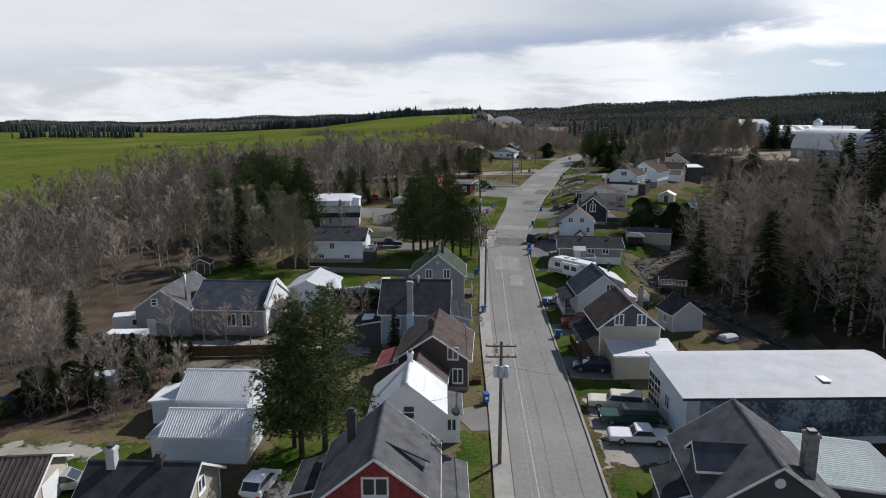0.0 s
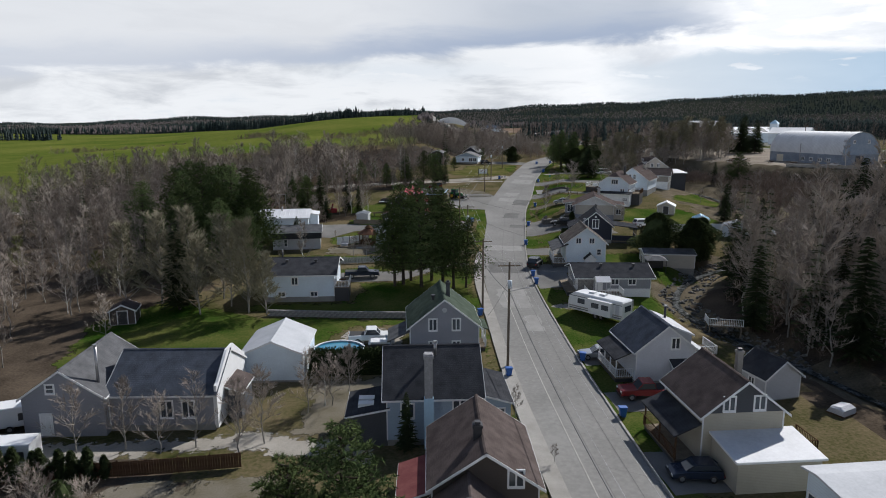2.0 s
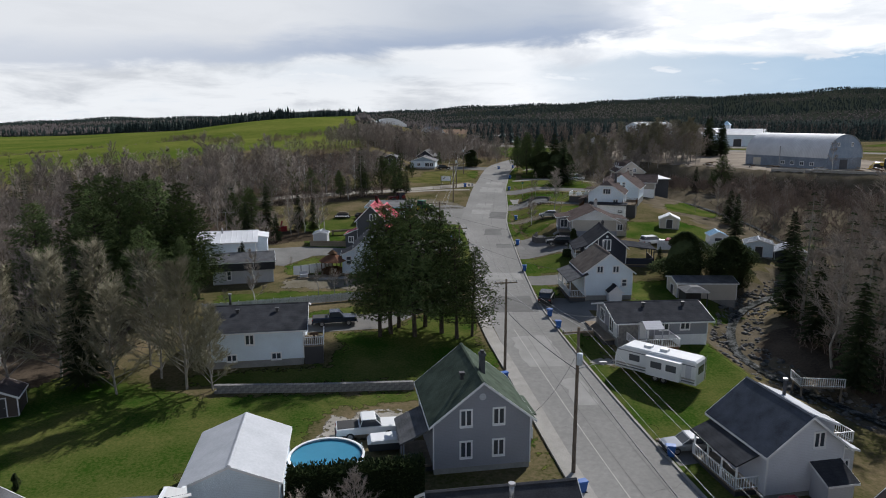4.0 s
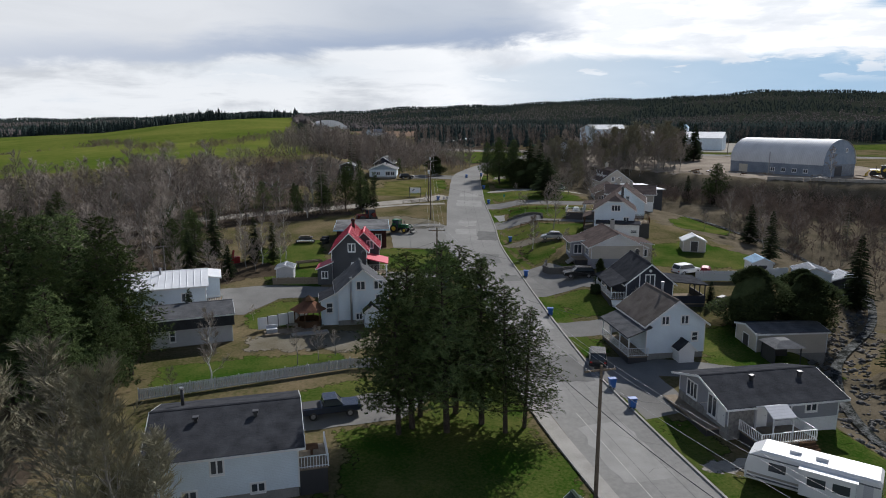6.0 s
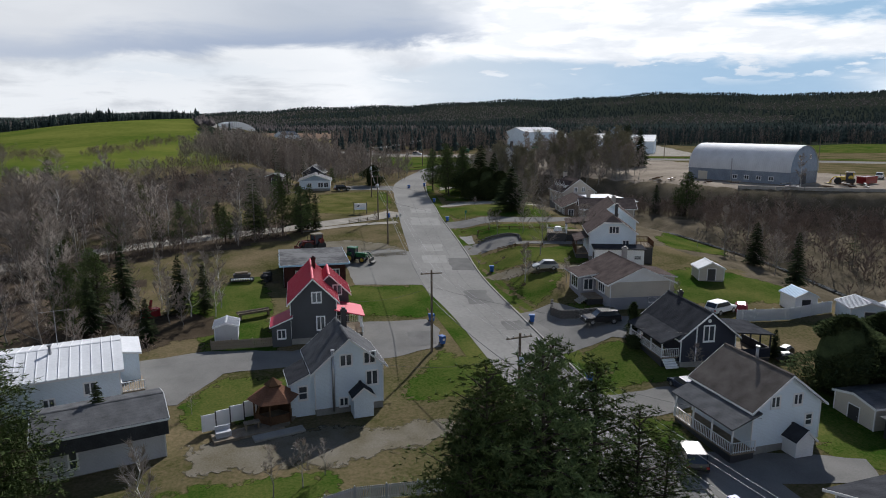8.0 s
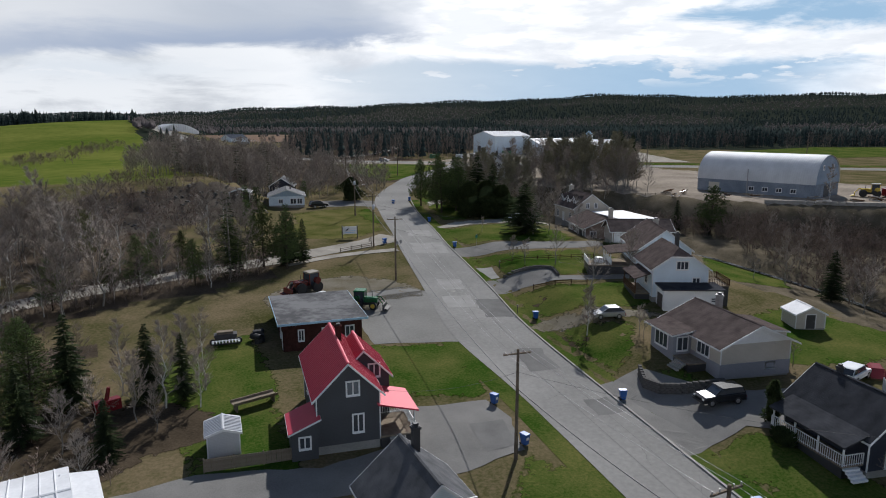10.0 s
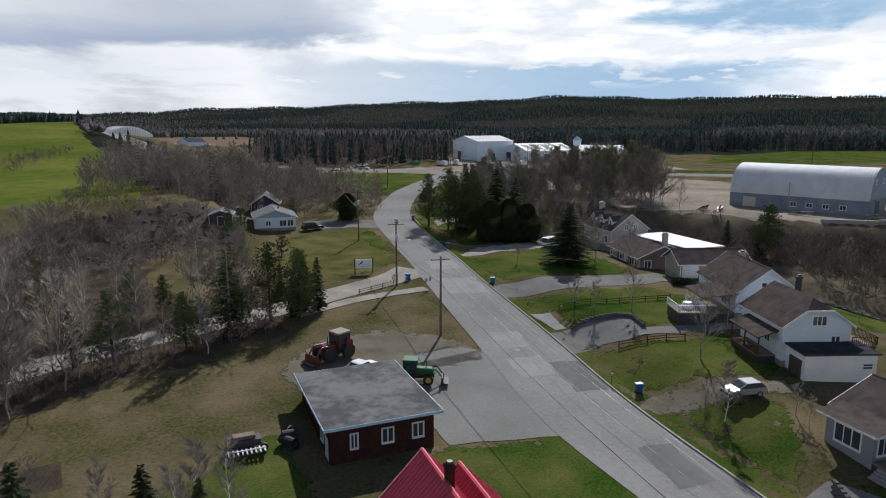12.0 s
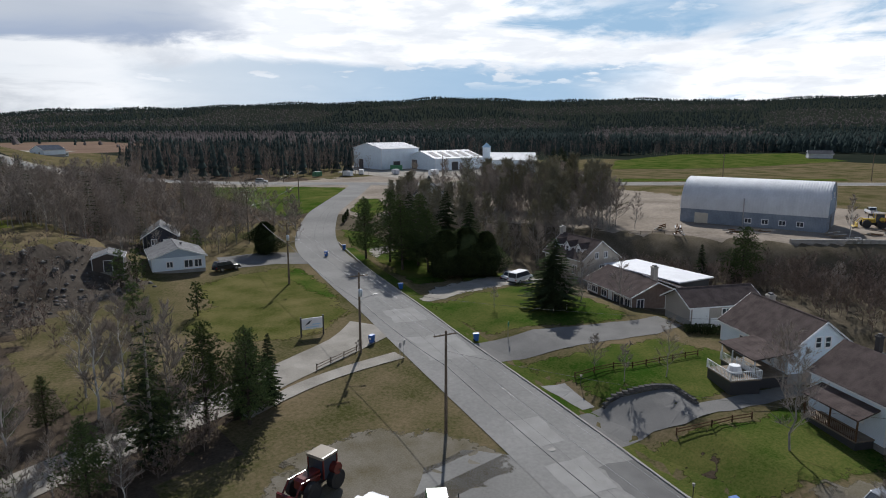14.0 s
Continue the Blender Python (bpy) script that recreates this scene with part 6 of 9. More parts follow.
part("ladder", Shape().tube((4.6, 0.85, 0.7), (4.6, 0.85, 3.25), 0.025, 0.025, 5).tube((4.6, 1.15, 0.7), (4.6, 1.15, 3.25), 0.025, 0.025, 5).tube((4.6, 0.85, 1.4), (4.6, 1.15, 1.4), 0.02, 0.02, 4).tube((4.6, 0.85, 2.2), (4.6, 1.15, 2.2), 0.02, 0.02, 4), STEEL, rv)
so = part("slide_out", Shape().box(-0.6, 3.0, -1.85, -1.25, 0.8, 2.8), CAR_PAINT["white"], rv)
part("awning_roof", Shape().box(-0.7, 3.1, -1.95, -1.2, 2.8, 2.88), TRIM, so)
for u, w_ in ((0.5, 1.2), (2.1, 1.1)):
    part("pane", Shape().box(u - w_ / 2, u + w_ / 2, -1.87, -1.84, 1.7, 2.4), GLASS, so)
part("door", Shape().box(3.4, 4.0, -1.27, -1.25, 0.75, 2.6), LGREY, rv)
part("pane", Shape().box(-2.8, -1.6, -1.27, -1.25, 1.7, 2.4), GLASS, rv)
part("roof_hatch", Shape().box(0.2, 1.0, -0.4, 0.4, 3.2, 3.45), TRIM, rv)
part("air_conditioner", Shape().box(-1.6, -0.8, -0.35, 0.35, 3.2, 3.42), TRIM, rv)
for u in (0.2, 1.1):
    for g in (-1.1, 1.1):
        wheel(rv, u, g, 0.36, 0.24)
part("hitch", Shape().tube((-5.4, 0, 0.5), (-4.4, 0.5, 0.6), 0.05, 0.05, 5).tube((-5.4, 0, 0.5), (-4.4, -0.5, 0.6), 0.05, 0.05, 5), BLACK, rv)


def tractor(label, x, y, ang, pm, big=1.0, loader=True):
    t = thing("tractor" if "tractor" in label else "wheel_loader", label, "tractor", pose(x, y, gz(x, y) + 0.05, 0, 0, ang) @ Matrix.Scale(big, 4))
    part("hood", hull([(0.3, 0.9), (2.1, 0.9), (2.1, 1.5), (1.9, 1.65), (0.3, 1.7)], 0.85, 0.08), pm, t)
    part("chassis", Shape().box(-1.3, 2.0, -0.35, 0.35, 0.55, 0.95), BLACK, t)
    cab = part("cab", Shape().box(-1.1, 0.3, -0.72, 0.72, 1.0, 2.5), GLASS, t, "glazed cab")
    part("cab_roof", hull([(-1.25, 2.48), (0.45, 2.48), (0.4, 2.66), (-1.15, 2.7)], 1.6, 0.1), pm if "tractor" in label else CAR_PAINT["tan"], cab)
    for u in (-1.1, 0.3):
        for g in (-0.72, 0.72):
            part("cab_post", Shape().box(u - 0.05, u + 0.05, g - 0.05, g + 0.05, 1.0, 2.5), pm, cab)
    for g in (-1, 1):
        wheel(t, -0.7, g * 0.95, 0.82 if "tractor" in label else 0.72, 0.5, CAR_PAINT["yellow"] if "tractor" in label else BLACK)
        wheel(t, 1.6, g * 0.85, 0.55 if "tractor" in label else 0.72, 0.4, CAR_PAINT["yellow"] if "tractor" in label else BLACK)
        part("fender", Shape().tube((-0.7, g * 0.72, 1.55), (-0.7, g * 1.2, 1.55), 0.45, 0.45, 8), pm, t)
    if loader:
        for g in (-0.6, 0.6):
            part("loader_arm", Shape().tube((0.5, g, 1.5), (2.4, g, 1.6), 0.08, 0.08, 6).tube((2.4, g, 1.6), (3.2, g, 0.6), 0.08, 0.07, 6), pm, t)
        part("bucket", Shape().prism([(3.0, 0.1), (3.7, 0.1), (3.75, 0.16), (3.2, 0.3), (3.15, 0.85), (3.0, 0.9)], -1.05, 1.05), BLACK if "tractor" in label else pm, t)
    part("exhaust", Shape().tube((1.3, 0.2, 1.6), (1.3, 0.2, 2.4), 0.05, 0.05, 6), BLACK, t)
    return t


tractor("green farm tractor with a front loader", 5.6, 212.0, -35, CAR_PAINT["farm_green"], 1.0)
tractor("red wheel loader with a pale cab roof", 0.6, 221.6, 196, CAR_PAINT["orange_red"], 1.15)

g = thing("field_roller", "farm implement with a white slatted frame", "implement", at(-14.2, 206.4, -8))
part("frame", Shape().box(-1.6, 1.6, -1.3, -1.2, 0.3, 0.45).box(-1.6, 1.6, 0.6, 0.7, 0.3, 0.45).box(-1.6, -1.5, -1.2, 0.6, 0.3, 0.45).box(1.5, 1.6, -1.2, 0.6, 0.3, 0.45), BLACK, g)
for i in range(9):
    part("slat", Shape().box(-1.55 + i * 0.37, -1.42 + i * 0.37, -1.35, -0.35, 0.5, 0.62), TRIM, g)
part("cross_bar", Shape().box(-1.6, 1.6, -0.9, -0.8, 0.62, 0.7), TRIM, g)
part("hopper", Shape().prism([(-1.2, 0.5), (1.2, 0.5), (1.35, 1.1), (-1.35, 1.1)], 0.0, 1.3), DTRIM, g)
part("crate", Shape().box(-1.0, 0.9, 0.3, 1.1, 1.1, 1.4), WOOD, g)
for u in (-1.5, 1.5):
    wheel(g, u, -0.2, 0.38, 0.25)
g = thing("snow_blower", "rusty red snow blower in long grass", "implement", at(-27.4, 193.6, 20))
part("housing", Shape().prism([(-1.2, 0), (1.2, 0), (1.2, 1.1), (-1.2, 1.1)], -0.4, 0.5), CAR_PAINT["red"], g)
part("chute", Shape().tube((0, 0, 1.1), (0.3, 0, 2.3), 0.22, 0.18, 8), CAR_PAINT["red"], g)
g = thing("feed_trough", "long grey wooden trough on the lawn", "trough", at(-14.6, 188.8, 12))
part("tray", Shape().prism([(-0.5, 0.7), (0.5, 0.7), (0.6, 1.0), (0.5, 1.0), (0.42, 0.78), (-0.42, 0.78), (-0.5, 1.0), (-0.6, 1.0)], -2.2, 2.2, pose(0, 0, 0, 0, 0, 90)), WOOD, g)
for u in (-1.9, 1.9):
    part("leg", Shape().box(u - 0.06, u + 0.06, -0.4, 0.4, 0, 0.72), WOOD, g)
g = thing("scrap_heap", "heap of old tyres and sacks by the brick wall", "heap", at(-10.6, 205.6, 0))
for i in range(6):
    part("tyre", Shape().tube((random.uniform(-1, 1), random.uniform(-1.6, 1.6), 0.1 + 0.16 * i), (random.uniform(-1, 1), random.uniform(-1.6, 1.6), 0.3 + 0.12 * i), 0.42, 0.4, 12), BLACK, g)
part("sack", Shape().tube((0.6, 2.2, 0.1), (1.1, 2.5, 0.7), 0.4, 0.25, 8), TRIM, g, "pale plastic sack", True)
boat = thing("covered_boat", "small boat under a white cover beside the pool", "boat", at(-12.0, 102.4, 0))
part("hull", Shape().prism([(-1.4, 0.5), (1.2, 0.5), (1.7, 1.1), (-1.5, 1.1)], -0.75, 0.75), DTRIM, boat)
part("cover", hull([(-1.5, 1.1), (1.7, 1.1), (1.0, 1.5), (-1.2, 1.45)], 1.6, 0.15), TRIM, boat, "white fabric cover")
pool = thing("swimming_pool", "round above-ground pool with a blue rim", "pool", at(-16.9, 100.5, 0))
part("wall", Shape().tube((0, 0, -0.2), (0, 0, 1.15), 3.0, 3.0, 40, False), BLUETRIM, pool)
part("water", Shape().tube((0, 0, 0.8), (0, 0, 1.02), 2.95, 2.95, 40), POOLW, pool)
s = Shape()
for i in range(40):
    a0, a1 = 2 * math.pi * i / 40, 2 * math.pi * (i + 1) / 40
    s.add([(math.cos(a) * r_, math.sin(a) * r_, z_) for a in (a0, a1) for r_, z_ in ((2.9, 1.15), (3.12, 1.15), (3.12, 1.22), (2.9, 1.22))], [(3, 7, 6, 2), (1, 2, 6, 5), (0, 4, 7, 3)])
part("rim", s, TRIM, pool)
part("ladder", Shape().tube((2.9, -0.3, 0), (2.9, -0.3, 1.9), 0.03, 0.03, 5).tube((2.9, 0.3, 0), (2.9, 0.3, 1.9), 0.03, 0.03, 5).tube((2.9, -0.3, 1.0), (2.9, 0.3, 1.0), 0.025, 0.025, 4).tube((2.9, -0.3, 1.4), (2.9, 0.3, 1.4), 0.025, 0.025, 4), TRIM, pool)

# ---- recycling bins ----
bin_ = thing("recycling_bin", "blue wheeled recycling bin at the roadside", "bin", at(2.0, 63.1, 10, 0.05), "recycling bins")
part("body", Shape().add([(-0.24, -0.28, 0.06), (0.24, -0.28, 0.06), (0.24, 0.22, 0.06), (-0.24, 0.22, 0.06), (-0.3, -0.36, 0.98), (0.3, -0.36, 0.98), (0.3, 0.34, 0.98), (-0.3, 0.34, 0.98)], [(3, 2, 1, 0), (4, 5, 6, 7), (0, 1, 5, 4), (1, 2, 6, 5), (2, 3, 7, 6), (3, 0, 4, 7)]), BINBLUE, bin_)
part("lid", hull([(-0.33, 0.98), (0.33, 0.98), (0.28, 1.06), (-0.28, 1.06)], 0.8, 0.06), BINBLUE, bin_)
part("handle", Shape().tube((-0.25, 0.42, 0.98), (0.25, 0.42, 0.98), 0.03, 0.03, 6), BINBLUE, bin_)
part("label_patch", Shape().box(-0.16, 0.16, -0.37, -0.34, 0.5, 0.75), TRIM, bin_, "white sticker")
for g in (-1, 1):
    part("wheel", Shape().tube((g * 0.22, 0.26, 0.11), (g * 0.29, 0.26, 0.11), 0.11, 0.11, 10), BLACK, bin_)
for x, y, a in [(11.9, 83.3, 90), (11.9, 97.9, 80), (2.5, 93.9, -80), (12.7, 133.3, 80), (12.4, 128.8, 70), (15.5, 155.5, 60), (7.0, 179.2, 20), (5.2, 171.2, 0), (19.5, 174.4, 70), (25.7, 198.5, 60), (34.2, 237.4, 60), (22.6, 244.8, -60), (41, 262.2, 60), (50.2, 293, 60), (44, 290, -60), (1.6, 114.5, -80)]:
    copy_thing(bin_, at(x, y, a + random.uniform(-15, 15), 0.05))

# ---- utility poles and cables ----
POLES = [(2.7, 8, 10.6, 1), (2.8, 50.9, 10.8, 2), (2.8, 96.6, 12.4, 1), (2.2, 116.6, 10.6, 0), (3.0, 148.5, 9.6, 1), (3.2, 169.6, 9.8, 0), (15.0, 222.0, 10.4, 0), (19.6, 243, 10.2, 1), (28.1, 276.2, 10.4, 1), (40, 316, 10.4, 0), (70, 346, 10.4, 0)]


def utility_pole(x, y, h, cans, ang):
    p = thing("utility_pole", "weathered wooden utility pole with a crossarm" + (" and grey transformers" if cans else ""), "utility pole", at(x, y, ang), "utility poles")
    part("pole", Shape().tube((0, 0, -0.6), (0, 0, h), 0.17, 0.11, 10), POLE, p)
    arms = [0.45] + ([1.35] if cans > 1 else [])
    for a in arms:
        part("crossarm", Shape().box(-1.25, 1.25, 0.1, 0.22, h - a - 0.06, h - a + 0.06), POLE, p)
        for u in (-1.15, -0.55, 0.55, 1.15):
            part("insulator", Shape().tube((u, 0.16, h - a + 0.06), (u, 0.16, h - a + 0.26), 0.05, 0.04, 6), STEEL, p)
    for i in range(min(cans, 2) + (1 if cans > 1 else 0)):
        a = radians(-90 + (i - (0 if cans == 1 else 1)) * 65)
        part("transformer", Shape().tube((0.42 * math.cos(a), 0.42 * math.sin(a), h - 2.9), (0.42 * math.cos(a), 0.42 * math.sin(a), h - 2.0), 0.24, 0.24, 12), mat("transformer_grey", (0.4, 0.45, 0.5), (0.5, 0.55, 0.6), 1, 0.4) if "transformer_grey" not in bpy.data.materials else bpy.data.materials["transformer_grey"], p, "grey transformer can", True)
    if cans == 1:
        part("lamp_arm", Shape().tube((0, 0, h - 3.4), (1.9, 0, h - 3.0), 0.035, 0.03, 6), STEEL, p)
        part("lamp_head", hull([(1.8, h - 3.05), (2.4, h - 3.02), (2.4, h - 2.94), (1.8, h - 2.92)], 0.22, 0.04), STEEL, p)
    return p


def pole_turn(i):
    a, b = POLES[max(i - 1, 0)], POLES[min(i + 1, len(POLES) - 1)]
    return -math.degrees(math.atan2(b[0] - a[0], b[1] - a[1]))


for i, (x, y, h_, c_) in enumerate(POLES):
    utility_pole(x, y, h_, c_, pole_turn(i))
CABLE = paint("cable_dark", (0.05, 0.05, 0.052), 0.5)
WIRE = paint("cable_bright", (0.34, 0.34, 0.35), 0.4, 0.5)


def cable(a, b, sag, r, material, label):
    cu = bpy.data.curves.new("overhead_cable", "CURVE")
    cu.dimensions, cu.bevel_depth, cu.bevel_resolution = "3D", r, 1
    sp = cu.splines.new("POLY")
    n = 12
    sp.points.add(n)
    for k in range(n + 1):
        u = k / n
        p = Vector(a).lerp(Vector(b), u)
        sp.points[k].co = (p.x, p.y, p.z - sag * 4 * u * (1 - u), 1)
    cu.materials.append(material)
    me = bpy.data.meshes.new_from_object(bpy.data.objects.new("tmp", cu))
    return tagged(new("overhead_cable", me), label, "cable", "overhead cables")


for i in range(len(POLES) - 1):
    m0, m1 = (pose(POLES[k][0], POLES[k][1], gz(POLES[k][0], POLES[k][1]), 0, 0, pole_turn(k)) for k in (i, i + 1))
    h0, h1 = POLES[i][2], POLES[i + 1][2]
    span = math.hypot(POLES[i][0] - POLES[i + 1][0], POLES[i][1] - POLES[i + 1][1])
    for u in (-1.15, 0.55, 1.15):
        cable(m0 @ Vector((u, 0.16, h0 - 0.2)), m1 @ Vector((u, 0.16, h1 - 0.2)), span * 0.012, 0.009, WIRE, "thin bright overhead power line")
    cable(m0 @ Vector((0.15, 0, h0 - 3.6)), m1 @ Vector((0.15, 0, h1 - 3.6)), span * 0.018, 0.04, CABLE, "thick dark telephone cable")
for k, (x, y, z) in [(1, (-3.5, 54, 4.6)), (1, (19.3, 60, 4.8)), (2, (-0.5, 98, 5.6)), (3, (16, 121, 6.3)), (4, (18, 136, 8.0)), (4, (-7, 157, 9)), (5, (25.5, 151, 9.5)), (5, (-6, 177, 10)), (6, (38, 191, 13)), (7, (56, 212, 13.4)), (8, (20, 294, 14.5))]:
    px0, py0, h0, _ = POLES[k]
    cable((px0, py0, gz(px0, py0) + h0 - 2.0), (x, y, z), 0.7, 0.012, CABLE, "thin service cable to a house")
for i, (x, y) in enumerate([(150, 374), (186, 342), (232, 300), (104, 418), (64, 472), (280, 262)]):
    p = thing("utility_pole", "distant wooden utility pole beside the highway", "utility pole", at(x, y, 45), "utility poles")
    part("pole", Shape().tube((0, 0, -0.5), (0, 0, 11), 0.18, 0.12, 8), POLE, p)
    part("crossarm", Shape().box(-1.3, 1.3, 0.1, 0.22, 10.3, 10.45), POLE, p)

# ---- fences, walls and garden structures ----
def picket_fence(name, label, pts, h, material, gap=0.16, board=0.12, category="fence"):
    """A board fence: posts, two rails a bay, and each board on its own."""
    f = thing(name, label, category, Matrix())
    picket = Shape().prism([(-board / 2, 0.08), (board / 2, 0.08), (board / 2, h - 0.05), (0, h), (-board / 2, h - 0.05)], -0.015, 0.015).mesh("picket", material)
    for (ax, ay), (bx, by) in zip(pts, pts[1:]):
        ang = math.degrees(math.atan2(by - ay, bx - ax))
        n = max(1, round(math.hypot(bx - ax, by - ay) / 2.4))
        for i in range(n):
            p, q = ((ax + (bx - ax) * k / n, ay + (by - ay) * k / n) for k in (i, i + 1))
            zp, zq = gz(*p), gz(*q)
            part("post", Shape().tube((*p, zp - 0.3), (*p, zp + h + 0.12), 0.06, 0.06, 4), material, f)
            for zz in (0.25, h - 0.2):
                part("rail", Shape().tube((*p, zp + zz), (*q, zq + zz), 0.04, 0.04, 4), material, f)
            k_ = max(1, round(math.hypot(q[0] - p[0], q[1] - p[1]) / gap))
            for k in range(k_):
                u = (k + 0.5) / k_
                part("picket", picket, None, f, m=pose(p[0] + (q[0] - p[0]) * u, p[1] + (q[1] - p[1]) * u, zp + (zq - zp) * u, 0, random.uniform(-0.6, 0.6), ang))
    return f


def rail_fence(label, pts, material, h=0.65):
    f = thing("rail_fence", label, "fence", Matrix())
    for (ax, ay), (bx, by) in zip(pts, pts[1:]):
        n = max(1, round(math.hypot(bx - ax, by - ay) / 2.2))
        for i in range(n + 1):
            x, y = ax + (bx - ax) * i / n, ay + (by - ay) * i / n
            part("post", Shape().tube((x, y, gz(x, y) - 0.3), (x, y, gz(x, y) + h + 0.1), 0.08, 0.07, 6), material, f)
            if i < n:
                x2, y2 = ax + (bx - ax) * (i + 1) / n, ay + (by - ay) * (i + 1) / n
                for zz in (h * 0.45, h * 0.9):
                    part("rail", Shape().tube((x, y, gz(x, y) + zz), (x2, y2, gz(x2, y2) + zz), 0.05, 0.05, 5), material, f)


picket_fence("vinyl_fence", "long pale picket fence across the lawn", [(-34, 141.4), (-13, 144.7), (-6, 143.2)], 1.25, LGREY)
picket_fence("white_fence", "tall white board fence behind the navy house", [(42.5, 161.8), (50, 160.2), (58.5, 160.6)], 1.7, TRIM, 0.2, 0.19)
picket_fence("brown_fence", "reddish brown board fence along the yard", [(-38.8, 74.7), (-30, 75.2), (-22.6, 76)], 1.4, DWOOD, 0.2, 0.19)
picket_fence("brown_fence", "reddish brown board fence beside the garage", [(-17.6, 62.5), (-9.8, 62.8)], 1.4, DWOOD, 0.2, 0.19)
picket_fence("grey_fence", "weathered grey board fence beside the shed", [(-20.8, 178.6), (-16.2, 177.8), (-13.6, 177.4)], 1.2, WOOD, 0.2, 0.19)
rail_fence("low dark split-rail fence on the lawn", [(34.1, 221.1), (38.9, 216.7), (48.8, 214.0)], DWOOD)
rail_fence("low dark split-rail fence beside a driveway", [(31.2, 206.8), (33.5, 204.5), (38.1, 202.7)], DWOOD)
rail_fence("old wooden rail fence beside the gravel road", [(12.5, 241.6), (19.4, 243.6)], WOOD, 0.7)
rail_fence("grey guard rail of the works yard", [(97, 255), (104, 248)], WOOD, 0.6)


def stone_wall(name, label, pts, courses, size, material):
    """A wall of separate blocks laid in courses."""
    f = thing(name, label, "wall", Matrix(), kind="structure")
    l_, d_, h_ = size
    block = Shape().box(-l_ / 2 + 0.01, l_ / 2 - 0.01, -d_ / 2, d_ / 2, 0, h_ - 0.015).mesh("block", material)
    for (ax, ay), (bx, by) in zip(pts, pts[1:]):
        ln = math.hypot(bx - ax, by - ay)
        ang = math.degrees(math.atan2(by - ay, bx - ax))
        n = max(1, round(ln / l_))
        for c in range(courses):
            for i in range(n):
                u = (i + 0.5 + (0.25 if c % 2 else -0.25) * 0.8) / n
                x, y = ax + (bx - ax) * u, ay + (by - ay) * u
                part("block", block, None, f, m=pose(x, y, gz(x, y) - 0.1 + c * h_, 0, 0, ang + random.uniform(-1.5, 1.5)))
    return f


stone_wall("retaining_wall", "grey stone block retaining wall between the lawns", [(-28.2, 116.2), (-18, 115), (-8, 114.2)], 3, (0.8, 0.45, 0.32), STONE)
stone_wall("curved_wall", "curved grey block retaining wall in front of the bungalow", [(24.2, 177), (22.8, 174.8), (23.0, 172.8), (24.2, 171.2), (26.2, 169.8), (28.2, 169.2)], 5, (0.55, 0.35, 0.25), DSTONE)
stone_wall("lawn_wall", "dark stone wall at the edge of a driveway", [(31.3, 215.2), (32.8, 215.2), (37.7, 211.0), (36.4, 207.6)], 3, (0.6, 0.4, 0.2), DSTONE)
stone_wall("block_row", "row of large concrete blocks on top of the bank", [(111, 227.4), (116, 222.4), (124, 214.6), (138, 204)], 1, (1.5, 0.8, 0.8), CONCRETE)
stone_wall("drive_edge", "low timber edge of the lawn", [(12.2, 100.6), (16.4, 101)], 1, (1.4, 0.2, 0.3), WOOD)

hedge = thing("hedge", "dense dark cedar hedge beside the pool", "hedge", at(-14.6, 96, 0))
s = Shape()
rh = random.Random(4)
for _ in range(9000):
    x, y, z = rh.uniform(-5.2, 5.2), rh.uniform(-0.95, 0.95), rh.uniform(0, 2.75)
    if abs(y) < 0.6 and z < 2.4:
        continue
    d = Vector((rh.uniform(-0.5, 0.5), y * 0.6, 0.7 if z > 2.2 else rh.uniform(-0.1, 0.8))).normalized()
    t_ = Vector((rh.uniform(-1, 1), rh.uniform(-1, 1), rh.uniform(-0.3, 0.3))).normalized() * 0.12
    s.add([Vector((x, y, z)) - t_, Vector((x, y, z)) + t_, Vector((x, y, z)) + d * rh.uniform(0.15, 0.32)], [(0, 1, 2)])
part("foliage", s, CEDAR, hedge)
part("core", Shape().box(-5.1, 5.1, -0.75, 0.75, -0.2, 2.5), mat("hedge_core", (0.012, 0.018, 0.008), (0.02, 0.03, 0.012), 2, 0.95), hedge)
for x, y, ln, a in [(57.6, 217.2, 6, -46), (24.6, 160, 2.2, 60)]:
    hb = thing("clipped_hedge", "low clipped evergreen hedge beside the house", "hedge", at(x, y, a))
    s = Shape()
    for _ in range(1500):
        p = Vector((rh.uniform(-ln / 2, ln / 2), rh.uniform(-0.6, 0.6), rh.uniform(0, 1.1)))
        t_ = Vector((rh.uniform(-1, 1), rh.uniform(-1, 1), 0)).normalized() * 0.1
        s.add([p - t_, p + t_, p + Vector((0, p.y * 0.4, rh.uniform(0.1, 0.3)))], [(0, 1, 2)])
    part("foliage", s, CEDAR, hb)

gaz = thing("gazebo", "brown hexagonal garden gazebo with a two-tier roof", "gazebo", at(-16.4, 160.6, 10))
for i in range(6):
    a = radians(60 * i)
    part("post", Shape().tube((1.9 * math.cos(a), 1.9 * math.sin(a), 0), (1.9 * math.cos(a), 1.9 * math.sin(a), 2.3), 0.08, 0.08, 6), DWOOD, gaz)
    b_ = radians(60 * i + 60)
    part("rail_panel", Shape().add([(1.85 * math.cos(q), 1.85 * math.sin(q), z) for q in (a, b_) for z in (0.1, 0.95)] + [(1.8 * math.cos(q), 1.8 * math.sin(q), z) for q in (a, b_) for z in (0.1, 0.95)], [(0, 2, 3, 1), (4, 5, 7, 6), (1, 3, 7, 5)]), DWOOD, gaz)
